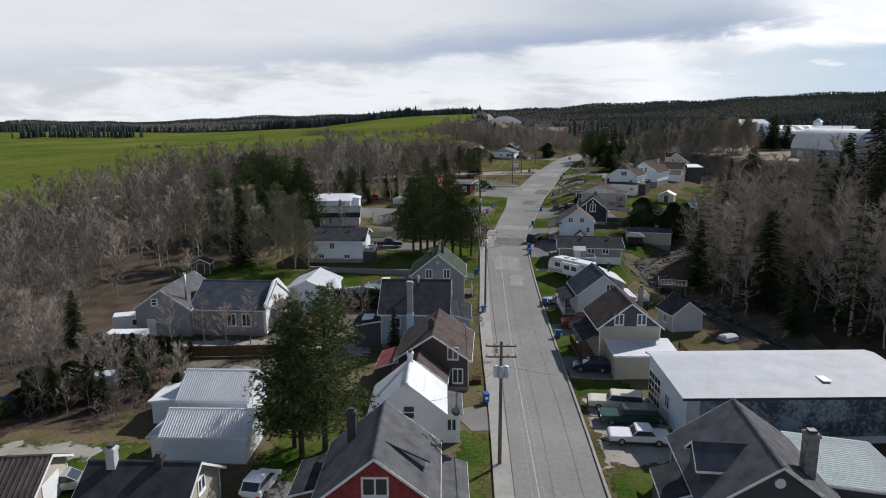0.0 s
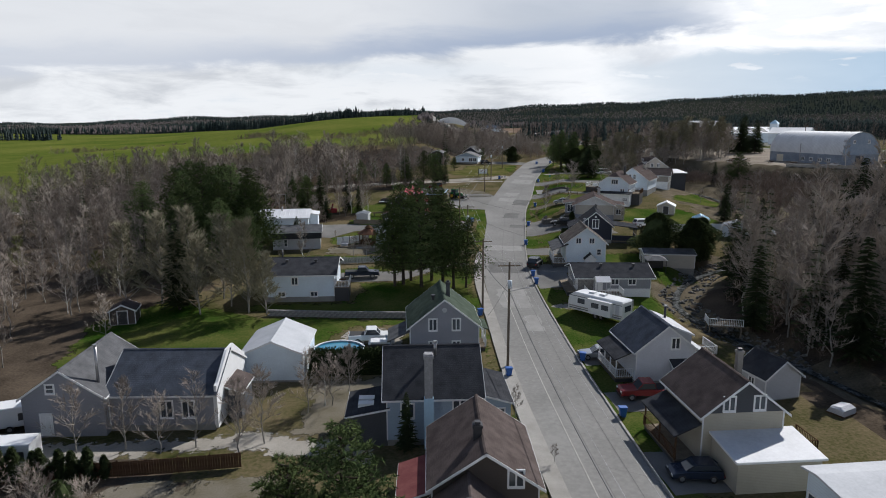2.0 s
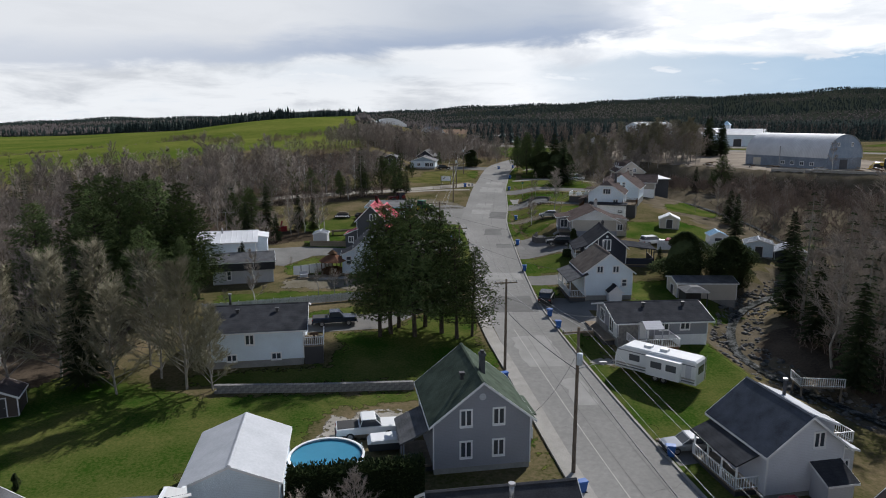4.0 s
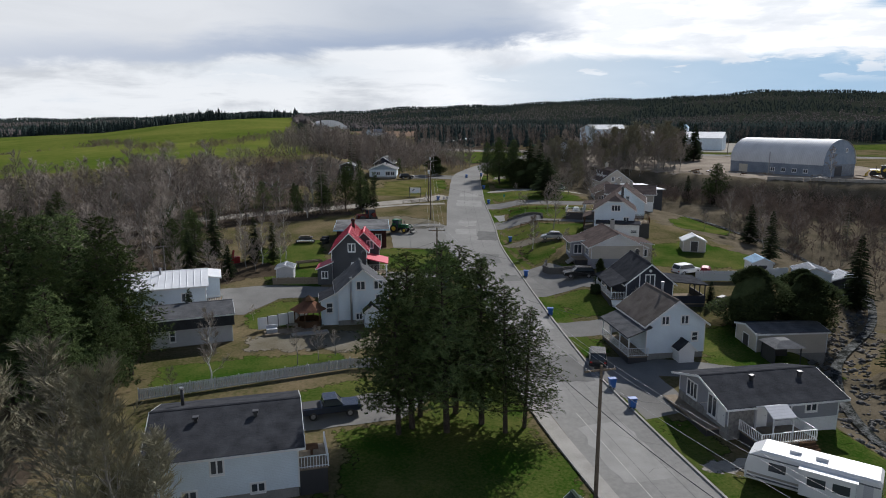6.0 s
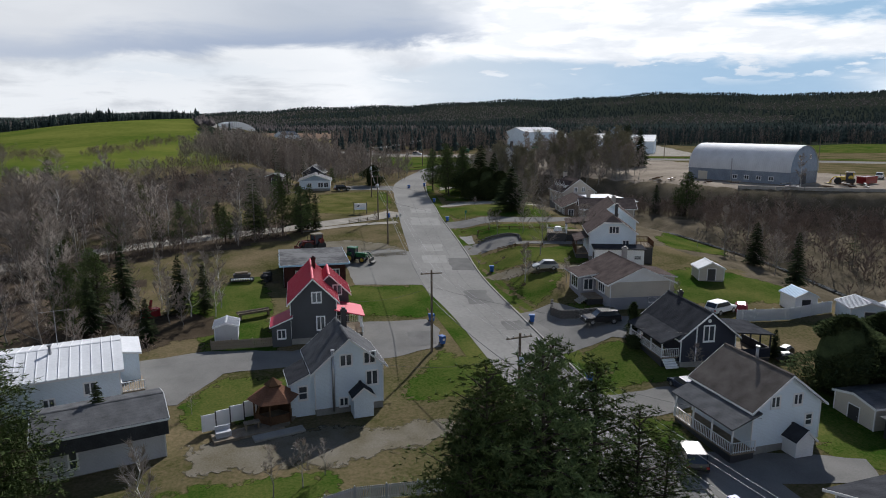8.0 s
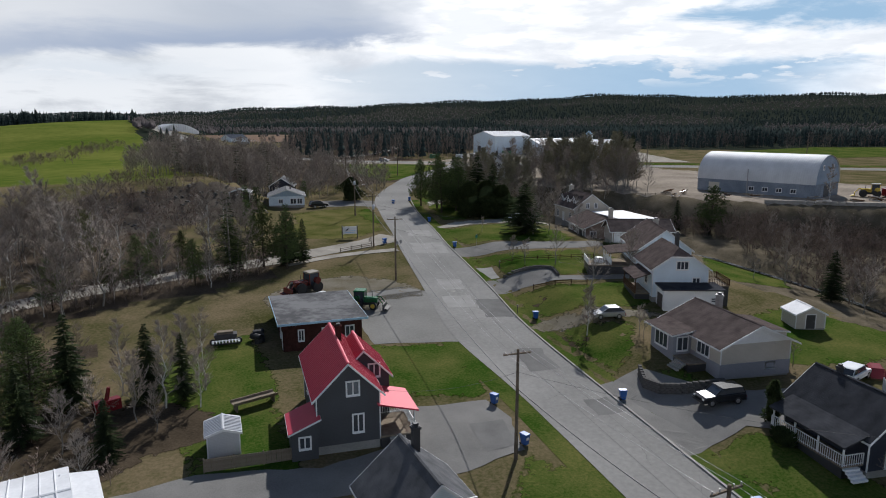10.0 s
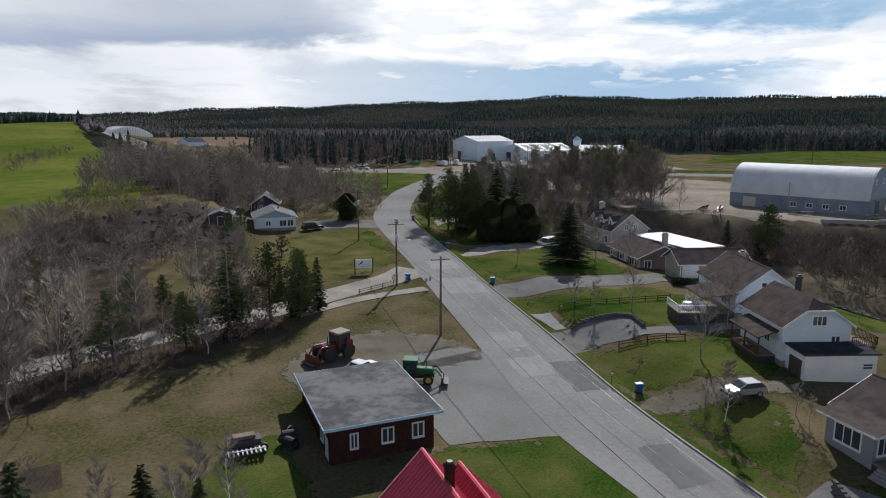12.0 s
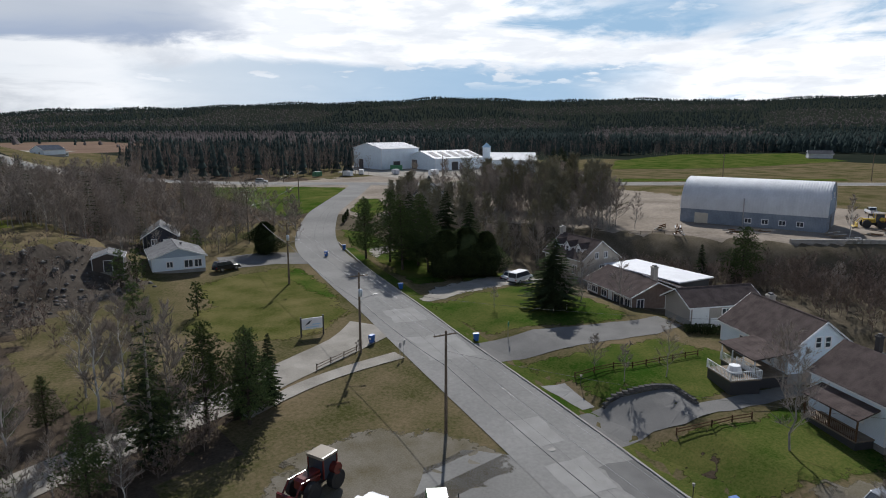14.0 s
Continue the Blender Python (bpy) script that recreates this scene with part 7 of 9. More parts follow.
part("roof", Shape().tube((0, 0, 2.25), (0, 0, 3.3), 2.5, 0.75, 6), mat("brown_gazebo_roof", (0.12, 0.06, 0.04), (0.2, 0.11, 0.075), 1.5, 0.9, 0.4, stripe=(2, 0.12, 0.4)), gaz)
part("top_roof", Shape().tube((0, 0, 3.3), (0, 0, 3.5), 0.6, 0.6, 6).tube((0, 0, 3.5), (0, 0, 4.1), 0.9, 0.05, 6), DWOOD, gaz)
part("floor", Shape().tube((0, 0, -0.2), (0, 0, 0.12), 2.1, 2.1, 6), WOOD, gaz)
dk = thing("garden_deck", "grey garden deck with white screens and furniture", "deck", at(-19.6, 158.9, 6))
part("platform", Shape().box(-2.6, 3.6, -1.2, 0.6, -0.3, 0.22), WOOD, dk)
part("lower_platform", Shape().box(0.6, 5.2, -2.4, -1.2, -0.3, 0.1), CONCRETE, dk)
for i in range(5):
    x0 = -3.2 + i * 1.35
    part("screen", Shape().box(x0, x0 + 1.2, 1.4 + i * 0.45, 1.48 + i * 0.45, 0.2, 1.75), TRIM, dk, "white fabric screen in a dark frame")
    part("screen_post", Shape().box(x0 + 1.2, x0 + 1.3, 1.36 + i * 0.45, 1.5 + i * 0.45, -0.2, 1.95), DTRIM, dk)
part("bench", Shape().box(-2.3, -1.0, -0.6, 0.1, 0.22, 0.7).box(-2.3, -1.0, 0.0, 0.12, 0.7, 1.1), LGREY, dk)
part("table", Shape().box(0.2, 1.6, -0.5, 0.3, 0.85, 0.92).box(0.3, 0.4, -0.4, 0.2, 0.22, 0.85).box(1.4, 1.5, -0.4, 0.2, 0.22, 0.85), WOOD, dk)


def shed(label, x, y, ang, W, L, eave, ridge, wall, roof, ribs=0.0, doors=True):
    g = house(label, x, y, ang, W, L, eave, ridge, wall, roof, (), [("S", 0, 0.05, 1.2, 1.8, DTRIM)] if doors else (), ribs, 0.05, 0.2, category="shed", name="shed", group="")
    return g


shed("small grey shed with a ribbed metal roof", -18.9, 180.4, -8, 2.6, 2.8, 2.0, 2.4, LGREY, R_METAL, 0.3, False)
shed("old brown garden shed at the edge of the woods", -47.2, 113.4, 10, 3.2, 3.0, 1.9, 2.7, BROWN, R_BROWN)
shed("beige garden shed with dark doors", 52.4, 176.4, -25, 3.8, 3.2, 1.9, 2.8, BEIGE, R_WHITE)
shed("grey shed with a bright metal roof", 58.6, 155.4, -30, 4.6, 4.2, 2.3, 3.0, BLUEW, R_METAL, 0.4)
shed("white shed with a blue ribbed roof", 54.2, 161.2, -20, 3.0, 3.6, 2.2, 2.9, WHITE, BLUETRIM, 0.4)
shed("dark shed with a white metal roof", 63.8, 154, -25, 5.0, 4.4, 2.2, 3.0, CHAR, R_WHITE, 0.4)
shed("long grey garden shed with a flat roof", 33.6, 139.2, -100, 4.6, 8.6, 2.5, 3.0, BEIGE, R_GREY)
shed("old dark shed beside the rocky slope", 4.2, 291.6, -20, 4.6, 4.6, 2.3, 3.1, BROWN, R_LIGHT)
pv = thing("garden_pavilion", "black fabric pavilion with a pale canopy", "pavilion", at(34.2, 134.2, -10))
for u in (-1.5, 1.5):
    for v in (-1.3, 1.3):
        part("post", Shape().box(u - 0.05, u + 0.05, v - 0.05, v + 0.05, -0.2, 2.0), DTRIM, pv)
part("canopy", Shape().tube((0, 0, 2.0), (0, 0, 2.6), 2.5, 0.9, 4), R_LIGHT, pv)
part("curtain", Shape().box(-1.5, 1.5, 1.25, 1.3, 0, 2.0).box(-1.5, -1.45, -1.3, 1.25, 0, 2.0), DTRIM, pv)
for lbl, x, y, a, l_, w_, h_ in [("white box trailer with printed sides", -42, 77.3, 4, 4.6, 2.2, 2.4), ("white camper behind the hall", -45.5, 84.5, 20, 3.6, 2.2, 2.4)]:
    t_ = thing("box_trailer", lbl, "trailer", at(x, y, a))
    part("box", hull([(-l_ / 2, 0.5), (l_ / 2, 0.5), (l_ / 2, h_), (-l_ / 2, h_)], w_, 0.06), CAR_PAINT["white"], t_)
    part("print", Shape().box(l_ * 0.16, l_ * 0.4, -w_ / 2 - 0.02, -w_ / 2, 1.1, 1.8), DTRIM, t_, "dark printed panel")
    for g in (-1, 1):
        wheel(t_, -0.2, g * (w_ / 2 - 0.05), 0.33, 0.22)
cb = thing("creek_deck", "weathered wooden deck with a rail over the creek", "deck", pose(34.2, 108.8, 1.7, 0, 0, -14))
part("platform", Shape().box(-2.2, 2.2, -1.2, 1.2, -0.15, 0), WOOD, cb)
railing(cb, (-2.2, -1.2, 0), (2.2, -1.2, 0), TRIM)
railing(cb, (-2.2, 1.2, 0), (-2.2, -1.2, 0), TRIM)
for u in (-2, 2):
    for v in (-1, 1):
        part("post", Shape().box(u - 0.08, u + 0.08, v - 0.08, v + 0.08, -2.2, -0.1), WOOD, cb)
sg = thing("roadside_sign", "white sign board on two dark posts on the lawn", "sign", at(17.9, 251.6, -14))
for u in (-1.5, 1.5):
    part("post", Shape().box(u - 0.09, u + 0.09, -0.06, 0.06, -0.4, 2.7), DTRIM, sg)
bd = part("board", Shape().box(-1.4, 1.4, -0.05, 0.05, 0.95, 2.45), TRIM, sg)
part("emblem", Shape().add([(-1.0, -0.06, 1.5), (-0.4, -0.06, 1.7), (0.0, -0.06, 2.2), (-0.5, -0.06, 2.0)], [(0, 1, 2, 3)]), CHAR, bd)
part("text_bar", Shape().box(-0.9, 0.9, -0.065, -0.05, 1.18, 1.3), BLUETRIM, bd)
part("text_bar", Shape().box(0.0, 1.1, -0.065, -0.05, 1.5, 1.64), BLUETRIM, bd)
for x, y, a in [(23.6, 239.4, 20), (22.6, 238.9, 20)]:
    rs = thing("road_sign", "small grey traffic sign on a steel post", "sign", at(x, y, a))
    part("post", Shape().tube((0, 0, -0.3), (0, 0, 1.9), 0.03, 0.03, 6), STEEL, rs)
    part("plate", Shape().box(-0.28, 0.28, -0.045, -0.025, 1.25, 1.9), STEEL, rs)
gs = thing("street_sign", "green street name sign on a post", "sign", at(37.4, 234.6, 30))
part("post", Shape().tube((0, 0, -0.3), (0, 0, 2.2), 0.03, 0.03, 6), STEEL, gs)
part("plate", Shape().box(-0.35, 0.35, -0.04, -0.025, 1.6, 2.2), paint("sign_green", (0.02, 0.2, 0.14), 0.4), gs)
mh = thing("manhole_cover", "round iron manhole cover in the road", "manhole", at(21.1, 213.9, 0, 0.075))
part("disc", Shape().tube((0, 0, 0), (0, 0, 0.012), 0.4, 0.4, 20), CONCRETE, mh)
for x, y in ((24.8, 201.6), (33.2, 219.6)):
    gl = thing("garden_lamp", "short black garden lamp post", "lamp", at(x, y, 0))
    part("post", Shape().tube((0, 0, -0.2), (0, 0, 1.1), 0.04, 0.04, 6), DTRIM, gl)
    part("head", Shape().tube((0, 0, 1.1), (0, 0, 1.35), 0.1, 0.14, 8), CONCRETE, gl)
# junk in the back yard
for i, (x, y, w_, l_, h_, m_, lb) in enumerate([(-34.4, 68.6, 1.8, 2.6, 0.8, DWOOD, "rusty trailer frame in the yard"), (-31.0, 69.2, 1.6, 1.6, 0.5, TRIM, "white tub in the yard"), (-25.4, 68.0, 2.0, 4.4, 1.4, STONE, "grey tarpaulin-covered car in the yard"), (-38.6, 66, 2.6, 2.2, 1.7, LGREY, "grey frame shelter with scrap"), (-46, 60, 2.2, 1.8, 1.2, BINBLUE, "heap under blue tarpaulin"), (-41, 69, 2.4, 1.4, 0.6, WOOD, "weathered pile of boards"), (-37, 70.5, 1.4, 1.4, 0.9, CONCRETE, "pale plastic water tank"), (31, 94, 2.4, 1.8, 0.9, STONE, "covered heap behind the shed"), (33.6, 83, 2.2, 1.8, 0.9, LGREY, "heap under grey tarpaulin"), (38.8, 151.2, 1.2, 2.0, 1.0, DTRIM, "dark covered quad bike parked"), (40.2, 152.4, 1.2, 2.0, 1.1, DTRIM, "black quad bike on grass"), (46.4, 164.8, 1.5, 2.4, 1.3, CAR_PAINT["red"], "small red utility vehicle")]):
    j = thing("yard_heap" if i > 0 else "trailer_frame", lb, "clutter", at(x, y, i * 37))
    part("mass", hull([(-l_ / 2, 0), (l_ / 2, 0), (l_ / 2 * 0.9, h_ * 0.7), (l_ * 0.2, h_), (-l_ * 0.3, h_ * 0.85)], w_, 0.25), m_, j)
    part("base", Shape().box(-l_ / 2, l_ / 2, -w_ / 2, w_ / 2, -0.1, 0.1), DWOOD, j)

# ---- works yard and far buildings ----
q = thing("quonset_barn", "large arched barn with a silver metal roof and grey-blue walls", "barn", pose(128.3, 227.2, 14.6, 0, 0, 12.6))
arch = [(0, 3.4)] + [(7.3 - 7.3 * math.cos(a), 3.4 + 7.0 * math.sin(a) ** 0.9) for a in [math.pi * k / 18 for k in range(1, 18)]] + [(14.6, 3.4)]
part("wall", Shape().box(0, 14.6, 0, 30.5, -0.6, 3.5), mat("barn_wall", (0.17, 0.2, 0.25), (0.28, 0.32, 0.38), 0.4, 0.85, 0.3, stripe=(1, 0.3, 0.4)), q)
part("gable", Shape().prism([(p[0], p[1]) for p in arch[::-1]], 0.05, 0.2), mat("barn_gable", (0.2, 0.26, 0.34), (0.3, 0.36, 0.44), 0.6, 0.8, 0.2, stripe=(2, 0.2, 0.3)), q)
part("gable", Shape().prism([(p[0], p[1]) for p in arch[::-1]], 30.3, 30.45), bpy.data.materials["barn_gable"], q)
s = Shape()
ys = [0.0]
while ys[-1] < 30.4:
    ys += [ys[-1] + 0.45, ys[-1] + 0.5, ys[-1] + 0.55]
for k, y_ in enumerate(ys):
    o_ = 0.035 if k % 3 == 2 else 0.0
    for x_, z_ in arch:
        n_ = Vector((x_ - 7.3, z_ - 3.4)).normalized() * (0.12 + o_)
        s.v.append((x_ + n_.x, y_ - 0.2, z_ + n_.y))
K = len(arch)
s.f = [(a * K + i, a * K + i + 1, a * K + K + i + 1, a * K + K + i) for a in range(len(ys) - 1) for i in range(K - 1)]
part("roof", s, R_WHITE, q, "ribbed silver arch roof", True)
part("door", Shape().box(-0.08, 0.0, 24.2, 27.2, -0.2, 2.6), mat("pale_door", (0.5, 0.46, 0.38), (0.6, 0.55, 0.46), 1, 0.7), q)
part("door", Shape().box(5.4, 8.6, -0.06, 0.06, -0.2, 3.0), CHAR, q)
for u in (5, 8.5, 12, 15.5):
    window(q, pose(0, u, 1.1, 0, 0, -90), 1.2, 0.9)
window(q, pose(4.4, 0.05, 7.0), 0.7, 0.9), window(q, pose(10.2, 0.05, 7.0), 0.7, 0.9)
part("flue", Shape().tube((-0.4, 16.5, -0.2), (-0.4, 16.5, 6.6), 0.13, 0.13, 8), STEEL, q)
db = thing("dumpster", "dark red steel dumpster in the yard", "dumpster", at(150.5, 221.5, 10))
part("tub", Shape().prism([(-3, 0.2), (3, 0.2), (3.2, 2.0), (-3.2, 2.0)], -1.2, 1.2), CAR_PAINT["red"], db)
part("rim", Shape().box(-3.3, 3.3, -1.3, -1.2, 1.9, 2.1).box(-3.3, 3.3, 1.2, 1.3, 1.9, 2.1), CAR_PAINT["red"], db)
tractor("yellow excavator-like loader beside the barn", 144, 222.4, 120, CAR_PAINT["yellow"], 1.25)
for i, (x, y) in enumerate([(106.5, 253), (109, 250.6), (141, 215), (137, 217), (132, 219.5), (160, 216), (120, 219), (103, 247), (113, 241), (117.5, 236), (124, 223.4), (146, 212)]):
    j = thing("scrap_pile", "pile of timber and scrap at the edge of the yard", "clutter", at(x, y, i * 31))
    for k in range(7):
        u, v, w_ = random.uniform(-1.6, 1.6), random.uniform(-0.8, 0.8), random.uniform(0, 0.9)
        part("beam", Shape().tube((u - 1.2, v, w_), (u + 1.2, v + random.uniform(-0.6, 0.6), w_ + 0.2), 0.14, 0.14, 4), random.choice((WOOD, DWOOD, STEEL, CONCRETE)), j)


def warehouse(label, x, y, ang, W, L, eave, ridge, wall, roof, sky=0):
    h = house(label, x, y, ang, W, L, eave, ridge, wall, roof, found=0.2, category="warehouse", name="warehouse", over=0.4, ribs=1.2)
    for i in range(sky):
        u = L * (i + 0.6) / sky
        sl = (ridge - eave) / (W / 2)
        part("skylight", Shape().prism([(W * 0.1, ridge - sl * W * 0.1 + 0.2), (W * 0.42, ridge - sl * W * 0.42 + 0.2), (W * 0.42, ridge - sl * W * 0.42 + 0.28), (W * 0.1, ridge - sl * W * 0.1 + 0.28)], u - 1.6, u + 1.6), CHAR, h)
    door(h, face("S", -W * 0.22, 0.1, W, L), 4.5, 4.6, CHAR, True)
    door(h, face("E", L * 0.4, 0.1, W, L), 4, 4, DTRIM, True)
    return h


warehouse("large pale blue metal warehouse", 174.6, 459.9, -96, 29, 22, 10.4, 13.0, BLUEW, R_METAL)
warehouse("white warehouse with dark skylights", 189.8, 435.2, -95, 25, 30, 5.8, 9.2, BLUEW, R_WHITE, 5)
warehouse("low white warehouse with a metal roof", 200, 396, -134.5, 15, 20, 6.4, 9.4, BLUEW, R_WHITE)
tw = thing("tower", "small pale blue tower with a pointed roof", "tower", at(205.5, 404.5, -45))
part("shaft", Shape().box(-1.9, 1.9, -1.9, 1.9, -1, 11.6), BLUEW, tw)
part("roof", Shape().tube((0, 0, 11.6), (0, 0, 13.7), 3.2, 0.2, 4), BLUETRIM, tw)
ct = thing("container", "green shipping container in the yard", "container", at(178, 440, -40))
part("box", Shape().box(-3, 3, -1.2, 1.2, 0, 2.6), paint("container_green", (0.04, 0.2, 0.09), 0.5), ct)
for i, (x, y, m_) in enumerate([(172, 405, TRIM), (128, 432, paint("bin_green", (0.03, 0.14, 0.07), 0.5)), (150, 430, TRIM), (162, 420, LGREY), (140, 426, TRIM)]):
    tr = thing("yard_container", "pale trailer or tank in the works yard", "container", at(x, y, i * 25))
    part("box", hull([(-2.4, 0.3), (2.4, 0.3), (2.4, 2.3), (-2.2, 2.4)], 2.0, 0.1), m_, tr)
h = house("white house with a dark roof behind the spruces", 88.5, 310, -38, 8, 9, 4.6, 7.8, WHITE, R_DARK, [("S", -1.4, 4.4, 0.8, 1.0), ("S", 1.4, 4.4, 0.8, 1.0), ("S", 0, 1.4, 1.2, 1.2)])
chimney(h, 0, 6, 7, 9, 0.6, DTRIM)
for lbl, x, y, a, W_, L_, e_, r_, wm, rm in [("distant pale blue house beside the highway", 70, 690, -60, 12, 17, 3.6, 6.6, BLUEW, R_BLUE), ("distant grey house above the meadow", 455, 335, 30, 9, 14, 3, 5.2, LGREY, R_GREY), ("distant white barn at the forest edge", 126, 640, -70, 10, 24, 4, 6.6, WHITE, R_WHITE), ("distant white barn roof in the trees", 150, 620, -60, 8, 14, 4, 6.6, WHITE, R_WHITE), ("distant small farm shed", 88, 700, 10, 6, 8, 2.6, 4, WHITE, R_GREY)]:
    house(lbl, x, y, a, W_, L_, e_, r_, wm, rm, [("S", -2, 1, 1.2, 1.2), ("S", 2, 1, 1.2, 1.2)])
mound = thing("plastic_mound", "long mound under bright white plastic sheets", "mound", at(44, 775, -2))
for i in range(17):
    u, hh = -15 + i * 1.9, 6.5 - 0.075 * (i - 7) ** 2
    part("sheet", Shape().prism([(u, -2.5), (u + 1.85, -2.5), (u + 1.75, hh - 0.5), (u + 1.2, hh), (u + 0.6, hh), (u + 0.1, hh - 0.5)], 0, 150), TRIM, mound)


# ---- trees ----
class Tree:
    """Triangles of wood and of crown, gathered apart."""

    def __init__(self):
        self.wood, self.crown = Shape(), Shape()


def bare_tree(seed, h, spread=0.3, limbs=20, branches=8, twigs=11, lean=0.0, start=0.16, low=False, thick=1.4):
    """A leafless broadleaf: tapered trunk, limbs, branches and fine twigs."""
    rnd = random.Random(seed)
    t = Tree()
    r0 = h * 0.009 + 0.02
    pts = [Vector((0, 0, -0.4))]
    for k in range(1, 7):
        pts.append(Vector((rnd.uniform(-1, 1) * 0.025 * h + lean * k / 6, rnd.uniform(-1, 1) * 0.025 * h, h * 0.92 * k / 6)))
    sides = 4 if low else 6
    for k in range(6):
        t.wood.tube(pts[k], pts[k + 1], r0 * (1 - k / 6.6), r0 * (1 - (k + 1) / 6.6), sides, False)
    for i in range(limbs):
        f = start + (0.97 - start) * (i + rnd.random()) / limbs
        k = min(5, int(f * 6))
        p = pts[k].lerp(pts[k + 1], f * 6 - k)
        a = i * 2.4 + rnd.uniform(-0.5, 0.5)
        tilt = rnd.uniform(0.55, 1.15) * (1.15 - 0.6 * f)
        d = Vector((math.cos(a) * math.sin(tilt), math.sin(a) * math.sin(tilt), math.cos(tilt)))
        ln = h * spread * (1.25 - 0.85 * f) * rnd.uniform(0.7, 1.2)
        mid = p + d * ln * 0.5
        end = mid + (d + Vector((0, 0, 0.35))).normalized() * ln * 0.5
        r = r0 * 0.42 * (1 - f * 0.6)
        if low:
            t.crown.tube(p, end, r, r * 0.25, 3, False)
        else:
            t.wood.tube(p, mid, r, r * 0.6, 4, False)
            t.wood.tube(mid, end, r * 0.6, r * 0.2, 3, False)
        for j in range(branches):
            g = rnd.uniform(0.25, 1.0)
            q = p.lerp(mid, g * 2) if g < 0.5 else mid.lerp(end, g * 2 - 1)
            e = (d + Vector((rnd.uniform(-1, 1), rnd.uniform(-1, 1), rnd.uniform(-0.25, 0.8))) * 0.9).normalized()
            bl = ln * rnd.uniform(0.22, 0.5)
            tip = q + e * bl
            if low:
                sb = e.orthogonal().normalized() * (r * 0.3 + 0.01)
                t.crown.add([q - sb, q + sb, tip], [(0, 1, 2)])
            else:
                t.crown.tube(q, tip, r * 0.22 + 0.004, 0.005, 3, False)
            for k2 in range(twigs):
                u = rnd.uniform(0.2, 1.0)
                s = q.lerp(tip, u)
                w = (e + Vector((rnd.uniform(-1, 1), rnd.uniform(-1, 1), rnd.uniform(-0.4, 0.9)))).normalized()
                tl = rnd.uniform(0.35, 1.0) * min(1.0, h / 9)
                sd = w.orthogonal().normalized() * rnd.uniform(0.012, 0.022) * (2.3 if low else thick)
                t.crown.add([s - sd, s + sd, s + w * tl], [(0, 1, 2)])
    return t


def spruce(seed, h, width=0.2, whorls=24, per=7, start=0.06, sprays=6, full=1.0):
    """A spruce: whorls of drooping branches set with flat needle sprays."""
    rnd = random.Random(seed)
    t = Tree()
    t.wood.tube((0, 0, -0.4), (0, 0, h * 0.97), h * 0.013 + 0.03, 0.015, 6, False)
    for i in range(whorls):
        f = start + (0.98 - start) * i / (whorls - 1)
        z = f * h
        R = h * width * (1 - f) ** 0.8 * (0.55 + 0.45 * min(1, (f - start) * 7 + 0.35)) + 0.12
        for j in range(per):
            if rnd.random() > full:
                continue
            a = 2 * math.pi * j / per + i * 0.7 + rnd.uniform(-0.3, 0.3)
            ln = R * rnd.uniform(0.7, 1.18)
            o = Vector((math.cos(a), math.sin(a), 0))
            side = Vector((-o.y, o.x, 0))
            droop = rnd.uniform(0.12, 0.42)
            base = Vector((0, 0, z + rnd.uniform(-0.15, 0.15)))
            for k in range(sprays):
                u = (k + 0.6) / sprays
                p = base + o * ln * u + Vector((0, 0, -droop * ln * u * u + 0.08 * ln * u))
                wd = ln * 0.25 * (1.15 - u) + 0.07
                fl = ln * 0.3 + 0.12
                dn = Vector((0, 0, -rnd.uniform(0.1, 0.34) * wd - 0.05))
                for g in (-1, 1):
                    q = p + o * fl * 0.6 + side * g * wd + dn
                    t.crown.add([p - o * 0.12 * ln, p + o * fl * 0.5 + Vector((0, 0, 0.03)), q], [(0, 1, 2)])
    return t


def pine(seed, h, spread=0.26, limbs=64, tufts=52, start=0.14, lean=0.0, needles=11, size=0.33):
    """A white pine: long rising limbs that carry brushes of needles, with gaps between the storeys."""
    rnd = random.Random(seed)
    t = Tree()
    t.wood.tube((0, 0, -0.5), (lean * 0.5, 0, h * 0.5), h * 0.016 + 0.04, h * 0.011, 8, False)
    t.wood.tube((lean * 0.5, 0, h * 0.5), (lean, 0, h * 0.97), h * 0.011, 0.02, 6, False)
    for i in range(limbs):
        f = start + (0.99 - start) * (i + rnd.random() * 0.6) / limbs
        p = Vector((lean * f, 0, f * h))
        a = i * 2.4 + rnd.uniform(-0.4, 0.4)
        prof = min(1.0, 0.55 + 2.6 * (f - start)) * (1.32 * (1 - f) ** 0.72 + 0.07)
        ln = h * spread * prof * rnd.uniform(0.6, 1.15)
        rise = rnd.uniform(-0.05, 0.3) + 0.5 * f * f
        o = Vector((math.cos(a), math.sin(a), rise)).normalized()
        end = p + o * ln
        t.wood.tube(p, end, h * 0.004 + 0.015, 0.012, 4, False)
        for k in range(max(4, int(tufts * prof))):
            u = rnd.uniform(0.22, 1.0) ** 0.7
            w = ln * (0.3 * (1 - abs(u - 0.65))) + 0.25
            c = p + o * ln * u + Vector((rnd.uniform(-w, w), rnd.uniform(-w, w), rnd.uniform(-0.45, 0.75) * w + 0.1))
            for j in range(needles):
                d = Vector((rnd.gauss(0, 1), rnd.gauss(0, 1), rnd.gauss(0.35, 0.7))).normalized()
                s = d.orthogonal().normalized()
                sz = size * rnd.uniform(0.6, 1.2)
                t.crown.add([c - s * sz * 0.13, c + s * sz * 0.13, c + d * sz], [(0, 1, 2)])
    return t


